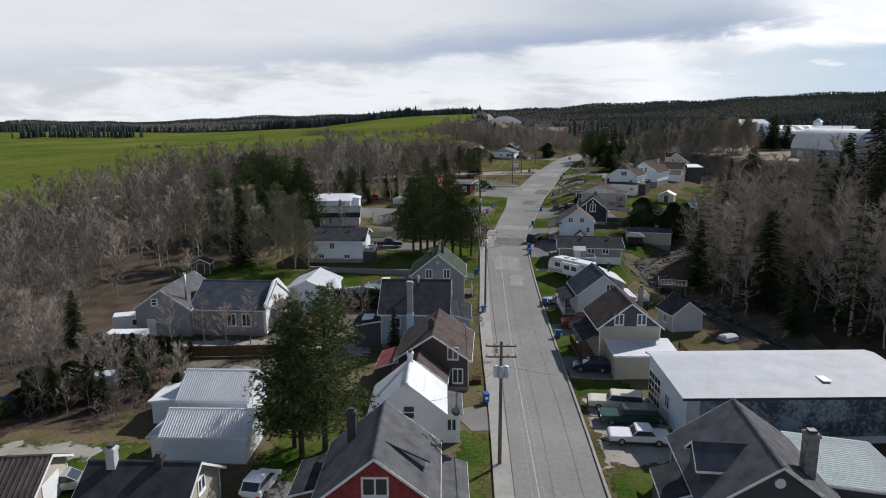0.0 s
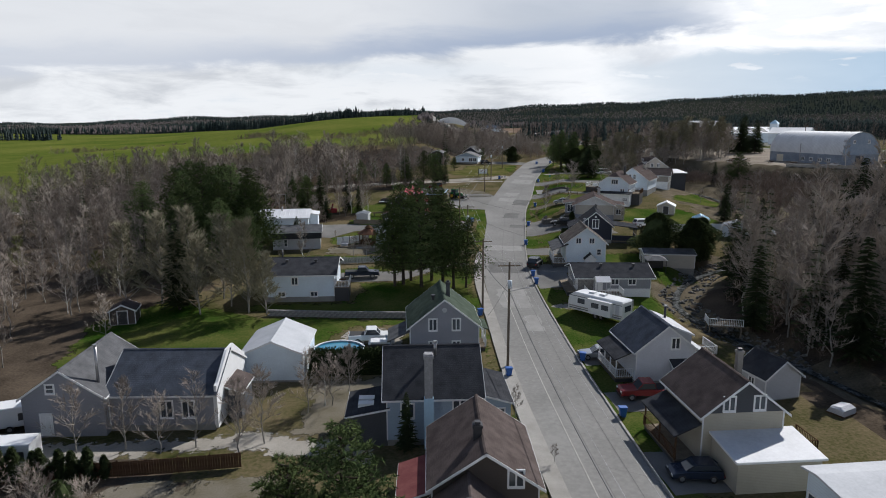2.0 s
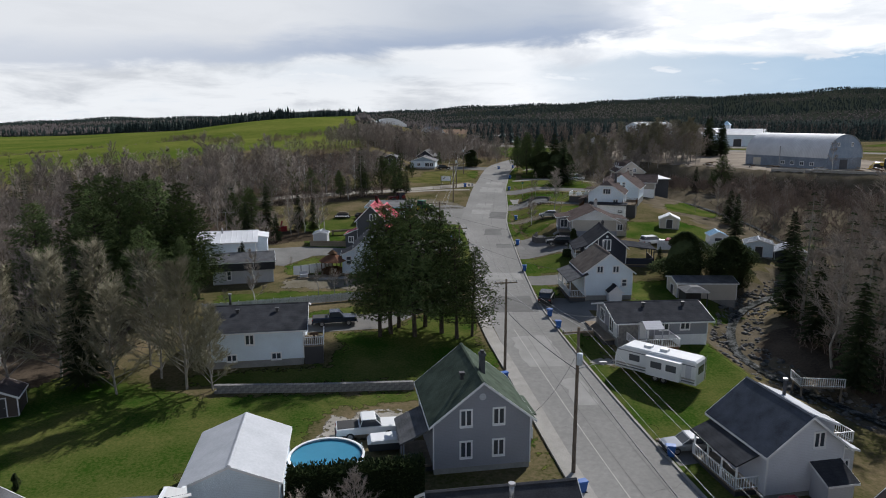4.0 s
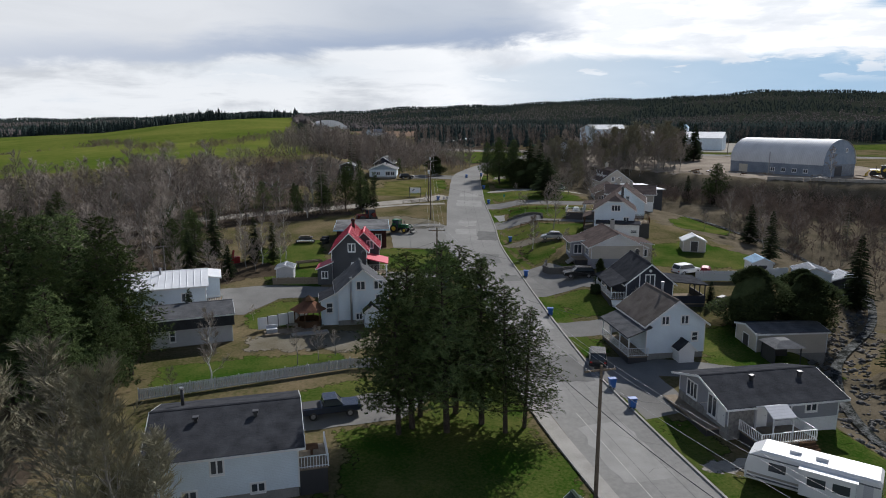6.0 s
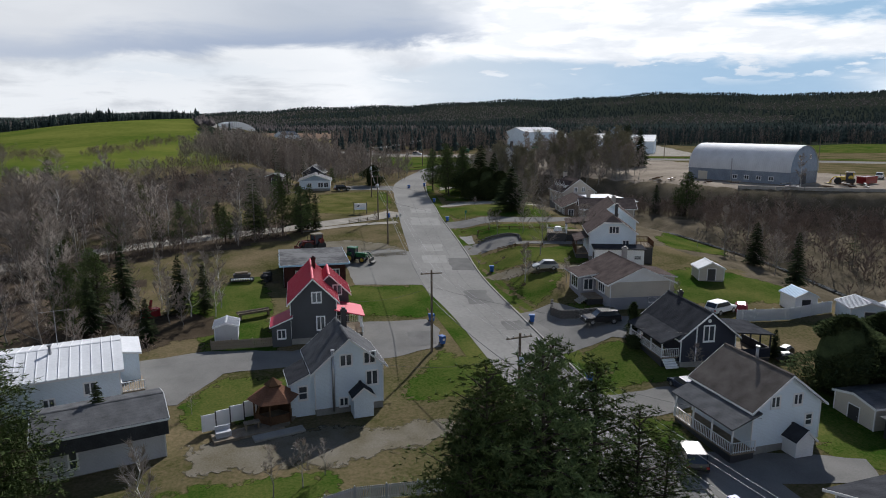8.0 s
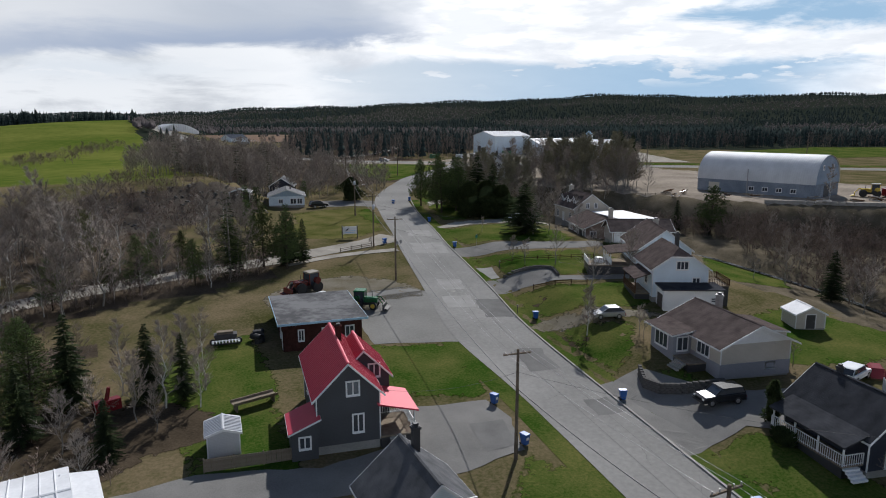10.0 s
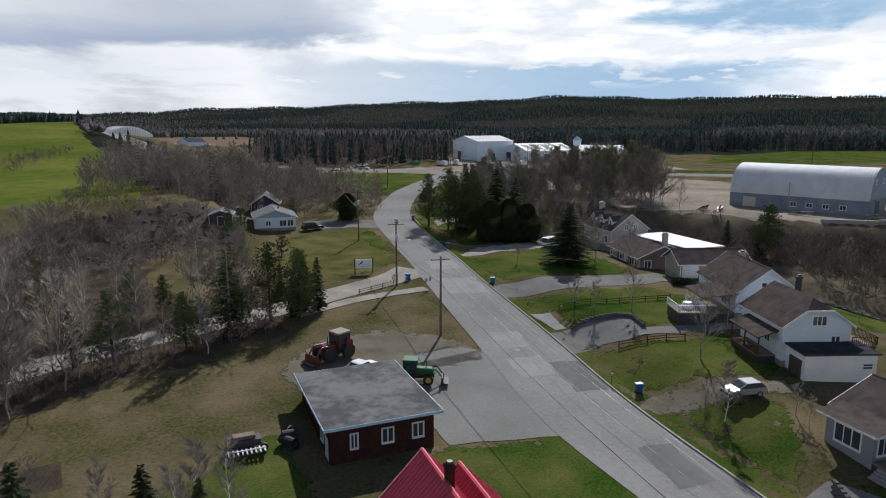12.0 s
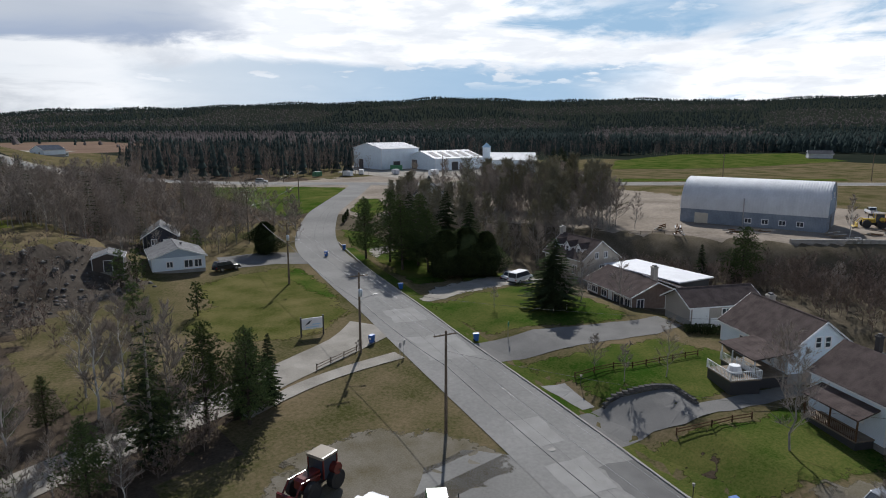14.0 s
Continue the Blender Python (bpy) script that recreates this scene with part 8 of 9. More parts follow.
def cedar(seed, h, w, n=11000, leaf=0.32):
    """A dense rounded evergreen: many small upright scale sprays round an uneven core."""
    rnd = random.Random(seed)
    t = Tree()
    t.wood.tube((0, 0, -0.3), (0, 0, h * 0.85), 0.12, 0.03, 6, False)
    for k in range(6):
        f0, f1 = 0.06 + 0.14 * k, 0.06 + 0.14 * (k + 1)
        t.crown.tube((0, 0, f0 * h), (0, 0, f1 * h), *(w * 0.36 * math.sin(math.pi * min(1, f * 0.78 + 0.2)) ** 0.7 for f in (f0, f1)), 9, False)
    lob = [(rnd.uniform(0, 6.3), rnd.uniform(0.1, 0.9), rnd.uniform(0.16, 0.4)) for _ in range(12)]
    for _ in range(n):
        f = rnd.random() ** 0.85
        a = rnd.uniform(0, 6.283)
        r = w / 2 * math.sin(math.pi * min(1, (f * 0.78 + 0.2))) ** 0.7
        r *= 1 + sum(m * math.cos(a - b) * max(0, 1 - abs(f - c) * 4) for b, c, m in lob)
        r *= rnd.uniform(0.4, 1.05) ** 0.6
        p = Vector((math.cos(a) * r, math.sin(a) * r, 0.1 + f * (h - 0.2)))
        d = Vector((math.cos(a) * 0.8, math.sin(a) * 0.8, rnd.uniform(-0.2, 1.1))).normalized()
        s = Vector((-math.sin(a), math.cos(a), rnd.uniform(-0.4, 0.4))) * leaf * 0.45
        t.crown.add([p - s, p + s, p + d * leaf * rnd.uniform(0.7, 1.4)], [(0, 1, 2)])
    return t


def plant(tree, name, label, wood, crown, category="tree"):
    """The first of a kind, parked out of sight of nothing: it is moved to its place by the caller."""
    e = thing(name, label, category, Matrix())
    part("trunk", tree.wood, wood, e)
    part("crown", tree.crown, crown, e)
    return e


def stand(proto, used, x, y, size=1.0, turn=None, label="", dz=0.0, wide=1.0):
    """Puts the first tree, or a copy of it, at a place."""
    turn = random.uniform(0, 360) if turn is None else turn
    m = pose(x, y, gz(x, y) + dz, 0, 0, turn)
    if proto.name in used:
        ob = copy_thing(proto, m)
    else:
        used.add(proto.name)
        ob = proto
        ob.matrix_basis = m
    ob.scale = (size * wide, size * wide, size)
    if label:
        ob["label"] = label
    return ob


used = set()
random.seed(11)
BARE = [plant(bare_tree(20 + i, h_, sp, lean=ln), "bare_tree", "leafless grey-brown broadleaf tree with fine twigs", BARK, TWIG) for i, (h_, sp, ln) in enumerate([(10, 0.36, 0.3), (11, 0.32, -0.4), (9.5, 0.4, 0.2), (11.5, 0.3, 0.5)])]
BIRCHES = [plant(bare_tree(40 + i, h_, 0.24, 18, 7, 10, lean=ln), "birch_tree", "slender white-barked birch without leaves", BIRCH, TWIG) for i, (h_, ln) in enumerate([(11, 0.4), (9, -0.3)])]
BUDS = [plant(bare_tree(50, 9, 0.28, 15, 7, 10), "budding_tree", "young tree with yellow-green spring buds", BARK, BUD)]
SMALLB = [plant(bare_tree(60 + i, 4.2, 0.42, 12, 6, 8, start=0.3), "small_bare_tree", "small leafless garden tree with spreading branches", BARK, TWIG) for i in range(2)]
SPRUCES = [plant(spruce(70 + i, 10, w_, 34, 9, full=0.82), "spruce_tree", "dark green spruce with drooping branches", PBARK, NEEDLE) for i, w_ in enumerate((0.22, 0.26, 0.18))]
PINES = [plant(pine(80 + i, 15, sp, lean=ln), "pine_tree", "tall white pine with open storeys of needles", PBARK, PINE) for i, (sp, ln) in enumerate([(0.28, 0.4), (0.31, -0.5), (0.26, 0.2)])]
SMALLP = [plant(pine(90, 5, 0.3, 20, 9, 0.12, size=0.4), "small_pine", "short bushy young pine on the lawn", PBARK, PINE)]
LARCH = [plant(bare_tree(95, 12.5, 0.29, 46, 9, 13, start=0.08, thick=1.9), "larch_tree", "leafless larch with an olive haze of new needles", BARK, mat("thin_needles", (0.16, 0.15, 0.105), (0.29, 0.27, 0.195), 0.7, 0.9, 0.2, vary=0.3))]
CEDARS = [plant(cedar(99, 8, 7.5), "cedar_tree", "dense dark rounded cedar", BARK, CEDAR), plant(cedar(98, 4.2, 1.5, 1800, 0.22), "columnar_cedar", "narrow columnar cedar shrub", BARK, CEDAR)]

for x, y, s, k in [(-10.6, 129.2, 0.95, 2), (-9.2, 130, 1.08, 0), (-6.3, 128.6, 1.12, 1), (-2.8, 129.3, 1.04, 2), (-1.2, 127.3, 0.9, 0), (-4.6, 131.8, 1.05, 1), (-8.0, 132, 0.95, 2), (0.8, 127.8, 0.74, 1)]:
    stand(PINES[k], used, x, y, s)
for x, y, s, k in [(-38, 151.5, 1.12, 0), (-37.5, 145.5, 1.0, 1), (-40.5, 147, 1.18, 2), (-43, 149, 1.15, 0), (-47, 143, 1.1, 1), (-41, 141, 1.0, 2), (-51, 150, 1.12, 2), (-39.5, 137, 0.85, 1), (-44.5, 145, 1.2, 1), (-48.5, 148, 1.2, 0), (-45, 152, 1.1, 2), (-36, 149, 0.95, 0), (-55, 143, 1.0, 0), (-36.5, 141.5, 0.7, 2)]:
    stand(PINES[k], used, x, y, s, label="tall dark pine at the edge of the woods")
for x, y, s, k in [(-13.9, 51.6, 0.92, 2), (-12.2, 52.8, 0.97, 0), (-15.0, 53.4, 0.78, 1)]:
    stand(PINES[k], used, x, y, s, label="tall bushy pine in a back yard")
for x, y, s, k in [(-41.6, 119.4, 1.25, 0), (2.4, 237.4, 0.8, 0), (4.1, 236.8, 0.78, 2), (0.7, 236.4, 0.66, 2), (1.5, 245.1, 0.5, 2), (-30.4, 195.5, 0.95, 0), (-23.6, 194.6, 0.78, 1), (-20.6, 192.8, 0.7, 2), (-34, 190, 0.7, 1), (-27.6, 184, 0.55, 1), (58.6, 270.5, 1.45, 1), (56.5, 279, 1.35, 1), (60.5, 266, 1.3, 1), (38, 152, 0.35, 1), (61, 150, 1.1, 0), (64, 171, 0.9, 2), (72, 186, 0.8, 1), (92, 236, 0.75, 0), (97, 232, 0.6, 1), (-31, 160.5, 0.6, 1), (-8.9, 78, 0.55, 2), (38, 108, 1.2, 2), (44, 96, 1.5, 0), (47, 104, 1.3, 2), (41, 118, 1.1, 2), (52, 112, 1.7, 0), (58, 96, 1.8, 0), (66, 108, 2.0, 2), (74, 124, 2.2, 0), (77, 121, 2.1, 2), (71, 127, 1.9, 0), (80, 128, 2.2, 1), (69, 133, 1.7, 0), (73, 131.5, 1.8, 2), (66, 129, 1.5, 1), (75.5, 136, 1.9, 0), (70, 139, 1.5, 2)]:
    stand(SPRUCES[k], used, x, y, s)
for x, y, s in [(0.6, 267.6, 1.25), (9.4, 268.6, 0.95), (2.4, 268.4, 0.8), (7.6, 289, 1.1), (4.6, 287, 1.2), (24, 305, 1.0)]:
    stand(SMALLP[0], used, x, y, s)
for x, y, s in [(-31.3, 117.5, 1.08), (-34.5, 120.5, 0.95), (-38, 117.2, 0.9), (-28.6, 116.8, 0.72), (-36.5, 124, 1.05), (-41.5, 119.5, 0.9), (-45, 122, 1.1), (-49.6, 121, 1.0), (-42, 126, 1.1)]:
    stand(LARCH[0], used, x, y, s)
for x, y, s, k in [(49.6, 272.5, 0.86, 0), (51.6, 279, 0.92, 1), (49.4, 284, 0.8, 2), (54.2, 273.5, 0.9, 0), (52.4, 268.5, 0.75, 1)]:
    stand(PINES[k], used, x, y, s, label="tall dark pine beside the road bend")
for x, y, s in [(53.2, 264.6, 1.05), (56.6, 262.8, 1.1), (60.4, 261.6, 1.0), (35.6, 299.4, 0.8), (37.8, 143.6, 1.0), (43.5, 141, 0.95), (47.5, 146, 0.8)]:
    stand(CEDARS[0], used, x, y, s)
for x, y, s in [(26.6, 162.6, 1.0), (-29, 62, 0.8), (-40.5, 100.9, 0.35), (66.5, 318, 0.5), (68.5, 320, 0.5), (70.5, 322, 0.5)]:
    stand(CEDARS[1], used, x, y, s)
for i in range(11):
    stand(CEDARS[1], used, -44.5 + i * 1.15 + random.uniform(-0.2, 0.2), 74.6 + random.uniform(-0.3, 0.3), random.uniform(0.45, 0.75))
for i, (x, y, s) in enumerate([(-37.4, 79.2, 0.62), (-33.4, 79.5, 0.6), (-30.2, 78.8, 0.55), (-27.4, 79.6, 0.62), (-21.5, 80, 0.7), (-18.6, 86, 0.6), (-16.4, 87.5, 0.55), (-23, 77.5, 0.62), (-15, 91, 0.5), (60.4, 232.6, 0.72), (47.5, 203.6, 0.75), (56.2, 237, 0.72), (-47, 108, 0.6), (26.5, 152, 0.3), (99, 262, 0.8), (104, 258, 0.7), (55.5, 240.5, 0.7), (75, 196, 0.8), (70, 180, 0.7), (34.7, 197.8, 0.85), (36.1, 220.0, 0.42), (39.8, 213.0, 0.62), (51.6, 236, 0.6), (-25, 190, 0.6), (-31, 186.5, 0.55), (-33.4, 194, 0.6), (-28.4, 190.6, 0.5), (-34.6, 180, 0.55), (-29.6, 180.6, 0.45), (-36, 200, 0.7), (-30, 203, 0.6), (-23.6, 187.4, 0.42)]):
    stand(BARE[i % 4], used, x, y, s)
for i, (x, y, s) in enumerate([(-27.5, 143.8, 0.75), (26.4, 188.5, 0.72), (-18.4, 194.4, 0.8), (-20, 196.4, 0.85), (-22.4, 191.8, 0.8), (-19.4, 190.6, 0.7), (-26, 196.6, 0.72), (-17, 87.6, 0.5), (126, 222, 0.8)]):
    stand(BIRCHES[i % 2], used, x, y, s)
for i, (x, y, s) in enumerate([(-18.6, 147.4, 1.0), (-16.2, 148.2, 0.95), (-14.2, 149.4, 0.7), (35.6, 215.6, 1.0), (44, 243.5, 0.7), (31.4, 184.6, 0.75), (30.2, 182.6, 0.7), (1.6, 84, 0.7), (-31, 141.6, 0.7), (18.6, 242, 0.5), (3.4, 75, 0.4), (-23.6, 164.2, 0.5), (40, 170, 0.7), (71, 199, 0.9)]):
    stand(SMALLB[i % 2], used, x, y, s)

stand(SPRUCES[1], used, 50.6, 237.8, 1.05, label="broad dark spruce on the lawn before the brick bungalow", wide=1.75)
stand(PINES[0], used, 96.7, 230.5, 0.72, label="rounded dark pine on the bank below the works yard", wide=1.25)
for x, y, k in [(-34.5, 196.8, 0), (-33.4, 193.1, 1), (-36.2, 189.4, 2)]:
    stand(PINES[k], used, x, y, 0.6, label="dark young pine at the edge of the yard")

# thin pines and spruces along the gravel road
for i, (x, y, s) in enumerate([(-18.6, 243.4, 0.5), (-16.5, 232.4, 0.52), (-14.6, 243.6, 0.44), (-11.8, 233.0, 0.5), (-14.4, 230.4, 0.55), (-8.8, 244.6, 0.42), (-7.8, 233.6, 0.5), (-22, 229, 0.55), (-26, 231, 0.5), (-12.4, 228.9, 0.5), (-33, 226, 0.55), (-2.6, 246, 0.4), (-40, 222, 0.5), (-30, 240, 0.45)]):
    stand(PINES[i % 3] if i % 2 == 0 else BIRCHES[i % 2], used, x, y, s * (0.85 if i % 2 == 0 else 1.2), label="thin young pine beside the gravel road" if i % 2 == 0 else "")

# woods past those that can be told apart: joined
LOWB = [bare_tree(200 + i, 10.5, 0.34, 15, 6, 8, lean=random.uniform(-0.6, 0.6), low=True) for i in range(5)]
LOWS = [spruce(220 + i, 11, w_, 15, 6, sprays=3) for i, w_ in enumerate((0.17, 0.21))]
LOWP = [pine(230 + i, 13, 0.22, 20, 7, 0.3, needles=5, size=0.75) for i in range(2)]
EVERGREEN = LOWS + LOWP
BUSH = [bare_tree(240 + i, 3.0, 0.6, 9, 5, 6, start=0.02, low=True) for i in range(3)]


def arrays(shape):
    v = np.array(shape.v, dtype=np.float32)
    tri = []
    for f in shape.f:
        tri += [(f[0], f[k], f[k + 1]) for k in range(1, len(f) - 1)]
    return v, np.array(tri, dtype=np.int32)


def woods(name, label, trees, places, mats, category="woods"):
    """One joined mesh of many trees. places: rows of x, y, size, which tree."""
    packs = [[(arrays(t.wood), 0), (arrays(t.crown), 2 if t in EVERGREEN and len(mats) > 2 else 1)] for t in trees]
    rnd = np.random.default_rng(len(places))
    vs, fs, ms, o = [], [], [], 0
    zs = ground(np.array([p[0] for p in places]), np.array([p[1] for p in places]))
    for (x, y, s, k), z in zip(places, zs):
        a = rnd.uniform(0, 6.28)
        c, q = math.cos(a), math.sin(a)
        R = np.array([[c, q, 0], [-q, c, 0], [0, 0, rnd.uniform(0.85, 1.15)]], dtype=np.float32) * s
        for (v, f), mi in packs[k]:
            vs.append(v @ R + np.array([x, y, z], dtype=np.float32))
            fs.append(f + o)
            ms.append(np.full(len(f), mi, dtype=np.int32))
            o += len(v)
    v, f, mi = np.concatenate(vs), np.concatenate(fs), np.concatenate(ms)
    me = bpy.data.meshes.new(name)
    me.vertices.add(len(v))
    me.vertices.foreach_set("co", v.ravel())
    me.loops.add(f.size)
    me.loops.foreach_set("vertex_index", f.ravel())
    me.polygons.add(len(f))
    me.polygons.foreach_set("loop_start", np.arange(0, f.size, 3, dtype=np.int32))
    for m in mats:
        me.materials.append(m)
    me.polygons.foreach_set("material_index", mi)
    me.update(calc_edges=True)
    return tagged(new(name, me), label, category, kind="stuff")


def scatter(poly, n, seed, gap=0.0, keep=None):
    """n random places inside a polygon of the plan."""
    rnd = random.Random(seed)
    xs, ys = [p[0] for p in poly], [p[1] for p in poly]
    out, tries = [], 0
    while len(out) < n and tries < n * 60:
        tries += 1
        x, y = rnd.uniform(min(xs), max(xs)), rnd.uniform(min(ys), max(ys))
        inside = False
        for (ax, ay), (bx, by) in zip(poly, poly[1:] + poly[:1]):
            if (ay > y) != (by > y) and x < (bx - ax) * (y - ay) / (by - ay) + ax:
                inside = not inside
        if inside and (keep is None or keep(x, y)) and (not gap or all((x - p[0]) ** 2 + (y - p[1]) ** 2 > gap * gap for p in out)):
            out.append((x, y))
    return out


def clear(x, y):
    """Away from the side road, the highway and the creek."""
    return abs(float(side_of(SIDE_ROAD, x, y))) > 3.6 and abs(float(side_of(HIGHWAY, x, y))) > 9 and abs(float(side_of(CREEK, x, y))) > 2.5


rw = random.Random(5)
W_LEFT = [(-50, 64), (-49, 74), (-52, 92), (-58, 112), (-50, 122), (-47, 138), (-44, 152), (-44, 162), (-44, 178), (-36, 186), (-38, 200), (-36, 215), (-25, 228), (-5, 234), (-5, 237), (-110, 240), (-112, 235), (-112, 165), (-125, 120), (-110, 60), (-80, 48), (-60, 56)]
W_BACK = [(-3, 242), (-30, 238), (-70, 224), (-120, 220), (-110, 262), (-60, 266), (-20, 272), (0, 262), (2, 250)]
W_RIGHT = [(52, 60), (48, 78), (38, 88), (38, 96), (37, 104), (40, 120), (46, 130), (66, 134), (95, 128), (150, 110), (170, 60), (120, 0), (60, 10), (40, 36)]
W_VALLEY = [(66, 150), (74, 176), (70, 190), (84, 206), (90, 222), (100, 222), (112, 200), (150, 178), (130, 140), (90, 132)]
W_GROVE = [(62, 288), (70, 268), (80, 264), (94, 258), (106, 263), (115, 273), (122, 292), (116, 310), (104, 320), (92, 330), (76, 312)]
W_HWY = [(8, 300), (30, 304), (50, 310), (60, 332), (58, 400), (40, 430), (20, 420), (-5, 330)]
near = scatter(W_LEFT, 110, 1, 4.0, lambda x, y: x > -76 and y > 60 and (y < 214 or x < -40 or (int(x * 7) + int(y * 5)) % 3 == 0) and clear(x, y))
for i, (x, y) in enumerate(near):
    k = rw.random()
    stand(rw.choice(BARE) if k < 0.55 else rw.choice(BIRCHES) if k < 0.8 else rw.choice(SPRUCES) if k < 0.96 else BUDS[0], used, x, y, rw.uniform(0.75, 1.15) * (0.85 if y < 190 or k > 0.8 or x < -48 else 1.3))
W_YARD = [(-62, 50), (-45, 52), (-41, 58), (-43, 66), (-47, 72), (-50, 82), (-75, 90), (-80, 55)]
for x, y, s in [(-41.5, 64.5, 0.42), (-39.8, 67.6, 0.36), (-36.4, 67.2, 0.34), (-43.4, 61.5, 0.5), (-34.6, 70.6, 0.3), (-45.4, 57.4, 0.45)]:
    stand(CEDARS[0], used, x, y, s, label="dark rounded evergreen shrub in the yard")
for x, y in scatter(W_YARD, 34, 6, 2.3):
    k = rw.random()
    stand(rw.choice(BARE) if k < 0.7 else rw.choice(SPRUCES) if k < 0.85 else BIRCHES[0], used, x, y, rw.uniform(0.55, 0.85))
for x, y, s in [(-38.5, 62.5, 0.5), (-36, 60.8, 0.42), (-40.5, 60, 0.55), (-33.5, 63.6, 0.35)]:
    stand(SPRUCES[1], used, x, y, s)
for x, y, s in [(-36.5, 63.4, 0.7), (-39.4, 64.6, 0.65), (-34, 66, 0.6), (-30.5, 66.4, 0.5)]:
    stand(BARE[2], used, x, y, s)
for x, y in scatter(W_BACK, 40, 2, 3.0, lambda x, y: x > -60 and clear(x, y) and (y < 250 or x < -26)):
    k = rw.random()
    stand(rw.choice(BARE) if k < 0.4 else rw.choice(BIRCHES) if k < 0.75 or (k < 0.85 and x > -38) else rw.choice(SPRUCES) if k < 0.85 else BUDS[0], used, x, y, rw.uniform(0.9, 1.35))
for i in range(20):
    x = 0 - i * 3.1 + rw.uniform(-1, 1)
    y = float(np.interp(x, [-80, -46, -14, 9], [210, 226, 237, 243])) - rw.uniform(3.4, 6.5)
    stand(PINES[i % 3] if rw.random() < 0.3 else rw.choice(BIRCHES + BARE[:2]), used, x, y, rw.uniform(0.5, 0.7))
for x, y in scatter(W_RIGHT, 70, 3, 4.0, lambda x, y: x < 66 and clear(x, y)):
    k = rw.random()
    stand(rw.choice(BARE) if k < 0.76 else rw.choice(SPRUCES), used, x, y, rw.uniform(0.95, 1.4))
for x, y in scatter([(39, 100), (52, 98), (62, 132), (48, 130), (41, 118)], 22, 61, 3.0, clear):
    stand(rw.choice(BARE + SPRUCES[:1]), used, x, y, rw.uniform(0.6, 1.0))
for x, y in scatter(W_GROVE, 150, 4, 2.0, clear):
    stand(rw.choice(BARE + LARCH * 3), used, x, y, rw.uniform(0.9, 1.25) * (0.68 if x < 96 else 1.0))
for x, y, s in [(133, 301, 1.5), (136.5, 305, 1.6), (140.5, 303, 1.45), (138, 309, 1.55), (143.5, 307, 1.3), (131, 306, 1.2)]:
    stand(SPRUCES[1], used, x, y, s, label="dark spruce in a clump beside the works yard")


def mixed(poly, n, seed, share, size, keep=clear, gap=0.0):
    r = random.Random(seed)
    return [(x, y, r.uniform(*size), r.choice(range(5)) if r.random() > share else 5 + r.randrange(2)) for x, y in scatter(poly, n, seed, gap, keep)]


MIX = LOWB + LOWS
woods("bare_woods", "leafless grey-brown woods with scattered spruces", MIX, [(x, y, q * (1.25 if y > 190 and x > -48 else 0.8), k) for x, y, q, k in mixed(W_LEFT, 600, 21, 0.16, (0.75, 1.2), lambda x, y: (x < -70 or y < 62 or rw.random() < 0.3) and clear(x, y))] + mixed(W_BACK, 110, 22, 0.1, (0.75, 1.1), lambda x, y: x < -22 and clear(x, y) and (y < 248 or x < -34)), [BARK, TWIG, NEEDLE])
woods("hillside_woods", "dense dark leafless woods on the slope", MIX, mixed(W_RIGHT, 540, 23, 0.27, (1.05, 1.7)), [BARK, TWIG, NEEDLE])
woods("valley_brush", "reddish leafless brush in the valley", BUSH, [(x, y, rw.uniform(0.7, 1.5), rw.randrange(3)) for x, y in scatter(W_VALLEY, 600, 24, 0, clear)] + [(x, y, rw.uniform(0.5, 1.2), rw.randrange(3)) for x, y in scatter([(80, 262), (92, 244), (110, 218), (136, 192), (128, 190), (100, 214), (86, 240), (74, 262)], 460, 25, 0, clear)], [BRUSH, BRUSH])
woods("undergrowth", "thin brown undergrowth below the trees", BUSH, [(x, y, rw.uniform(0.6, 1.3), rw.randrange(3)) for x, y in scatter([(-26, 268), (-8, 270), (-4, 288), (-10, 302), (-26, 302)], 90, 39, 0, clear)] + [(x, y, rw.uniform(0.4, 0.9), rw.randrange(3)) for p, n, sd in ((W_LEFT, 170, 31), (W_BACK, 70, 32), ([(-44, 58), (-29, 57.5), (-29, 66), (-34, 74), (-46, 74)], 90, 38), ([(-60, 212), (-46, 216.5), (-32, 224), (-14, 229), (-2, 232.5), (-1, 236.5), (-14, 234), (-32, 229), (-46, 223), (-62, 216)], 170, 39), ([(-42, 178), (-27, 180), (-29, 204), (-34, 220), (-44, 214)], 45, 37), (W_RIGHT, 120, 33), ([(37, 98), (52, 96), (62, 132), (46, 132), (38, 118)], 110, 36), (W_GROVE, 90, 34), (W_HWY, 260, 35)) for x, y in scatter(p, n, sd, 0, clear)], [BRUSH, BRUSH])
woods("valley_trees", "scattered leafless trees in the valley", MIX, mixed(W_VALLEY, 45, 26, 0.25, (0.5, 0.8)) + mixed(W_HWY, 300, 27, 0.12, (0.5, 0.85)) + mixed([(-22, 326), (-6, 314), (4, 307), (18, 318), (26, 350), (30, 400), (14, 420), (4, 380), (-12, 352)], 200, 28, 0.05, (0.5, 0.85)) + mixed([(-14, 312), (2, 304), (12, 322), (34, 372), (52, 425), (30, 436), (8, 420), (-8, 370)], 150, 29, 0.1, (0.7, 1.1)), [BARK, TWIG, NEEDLE])
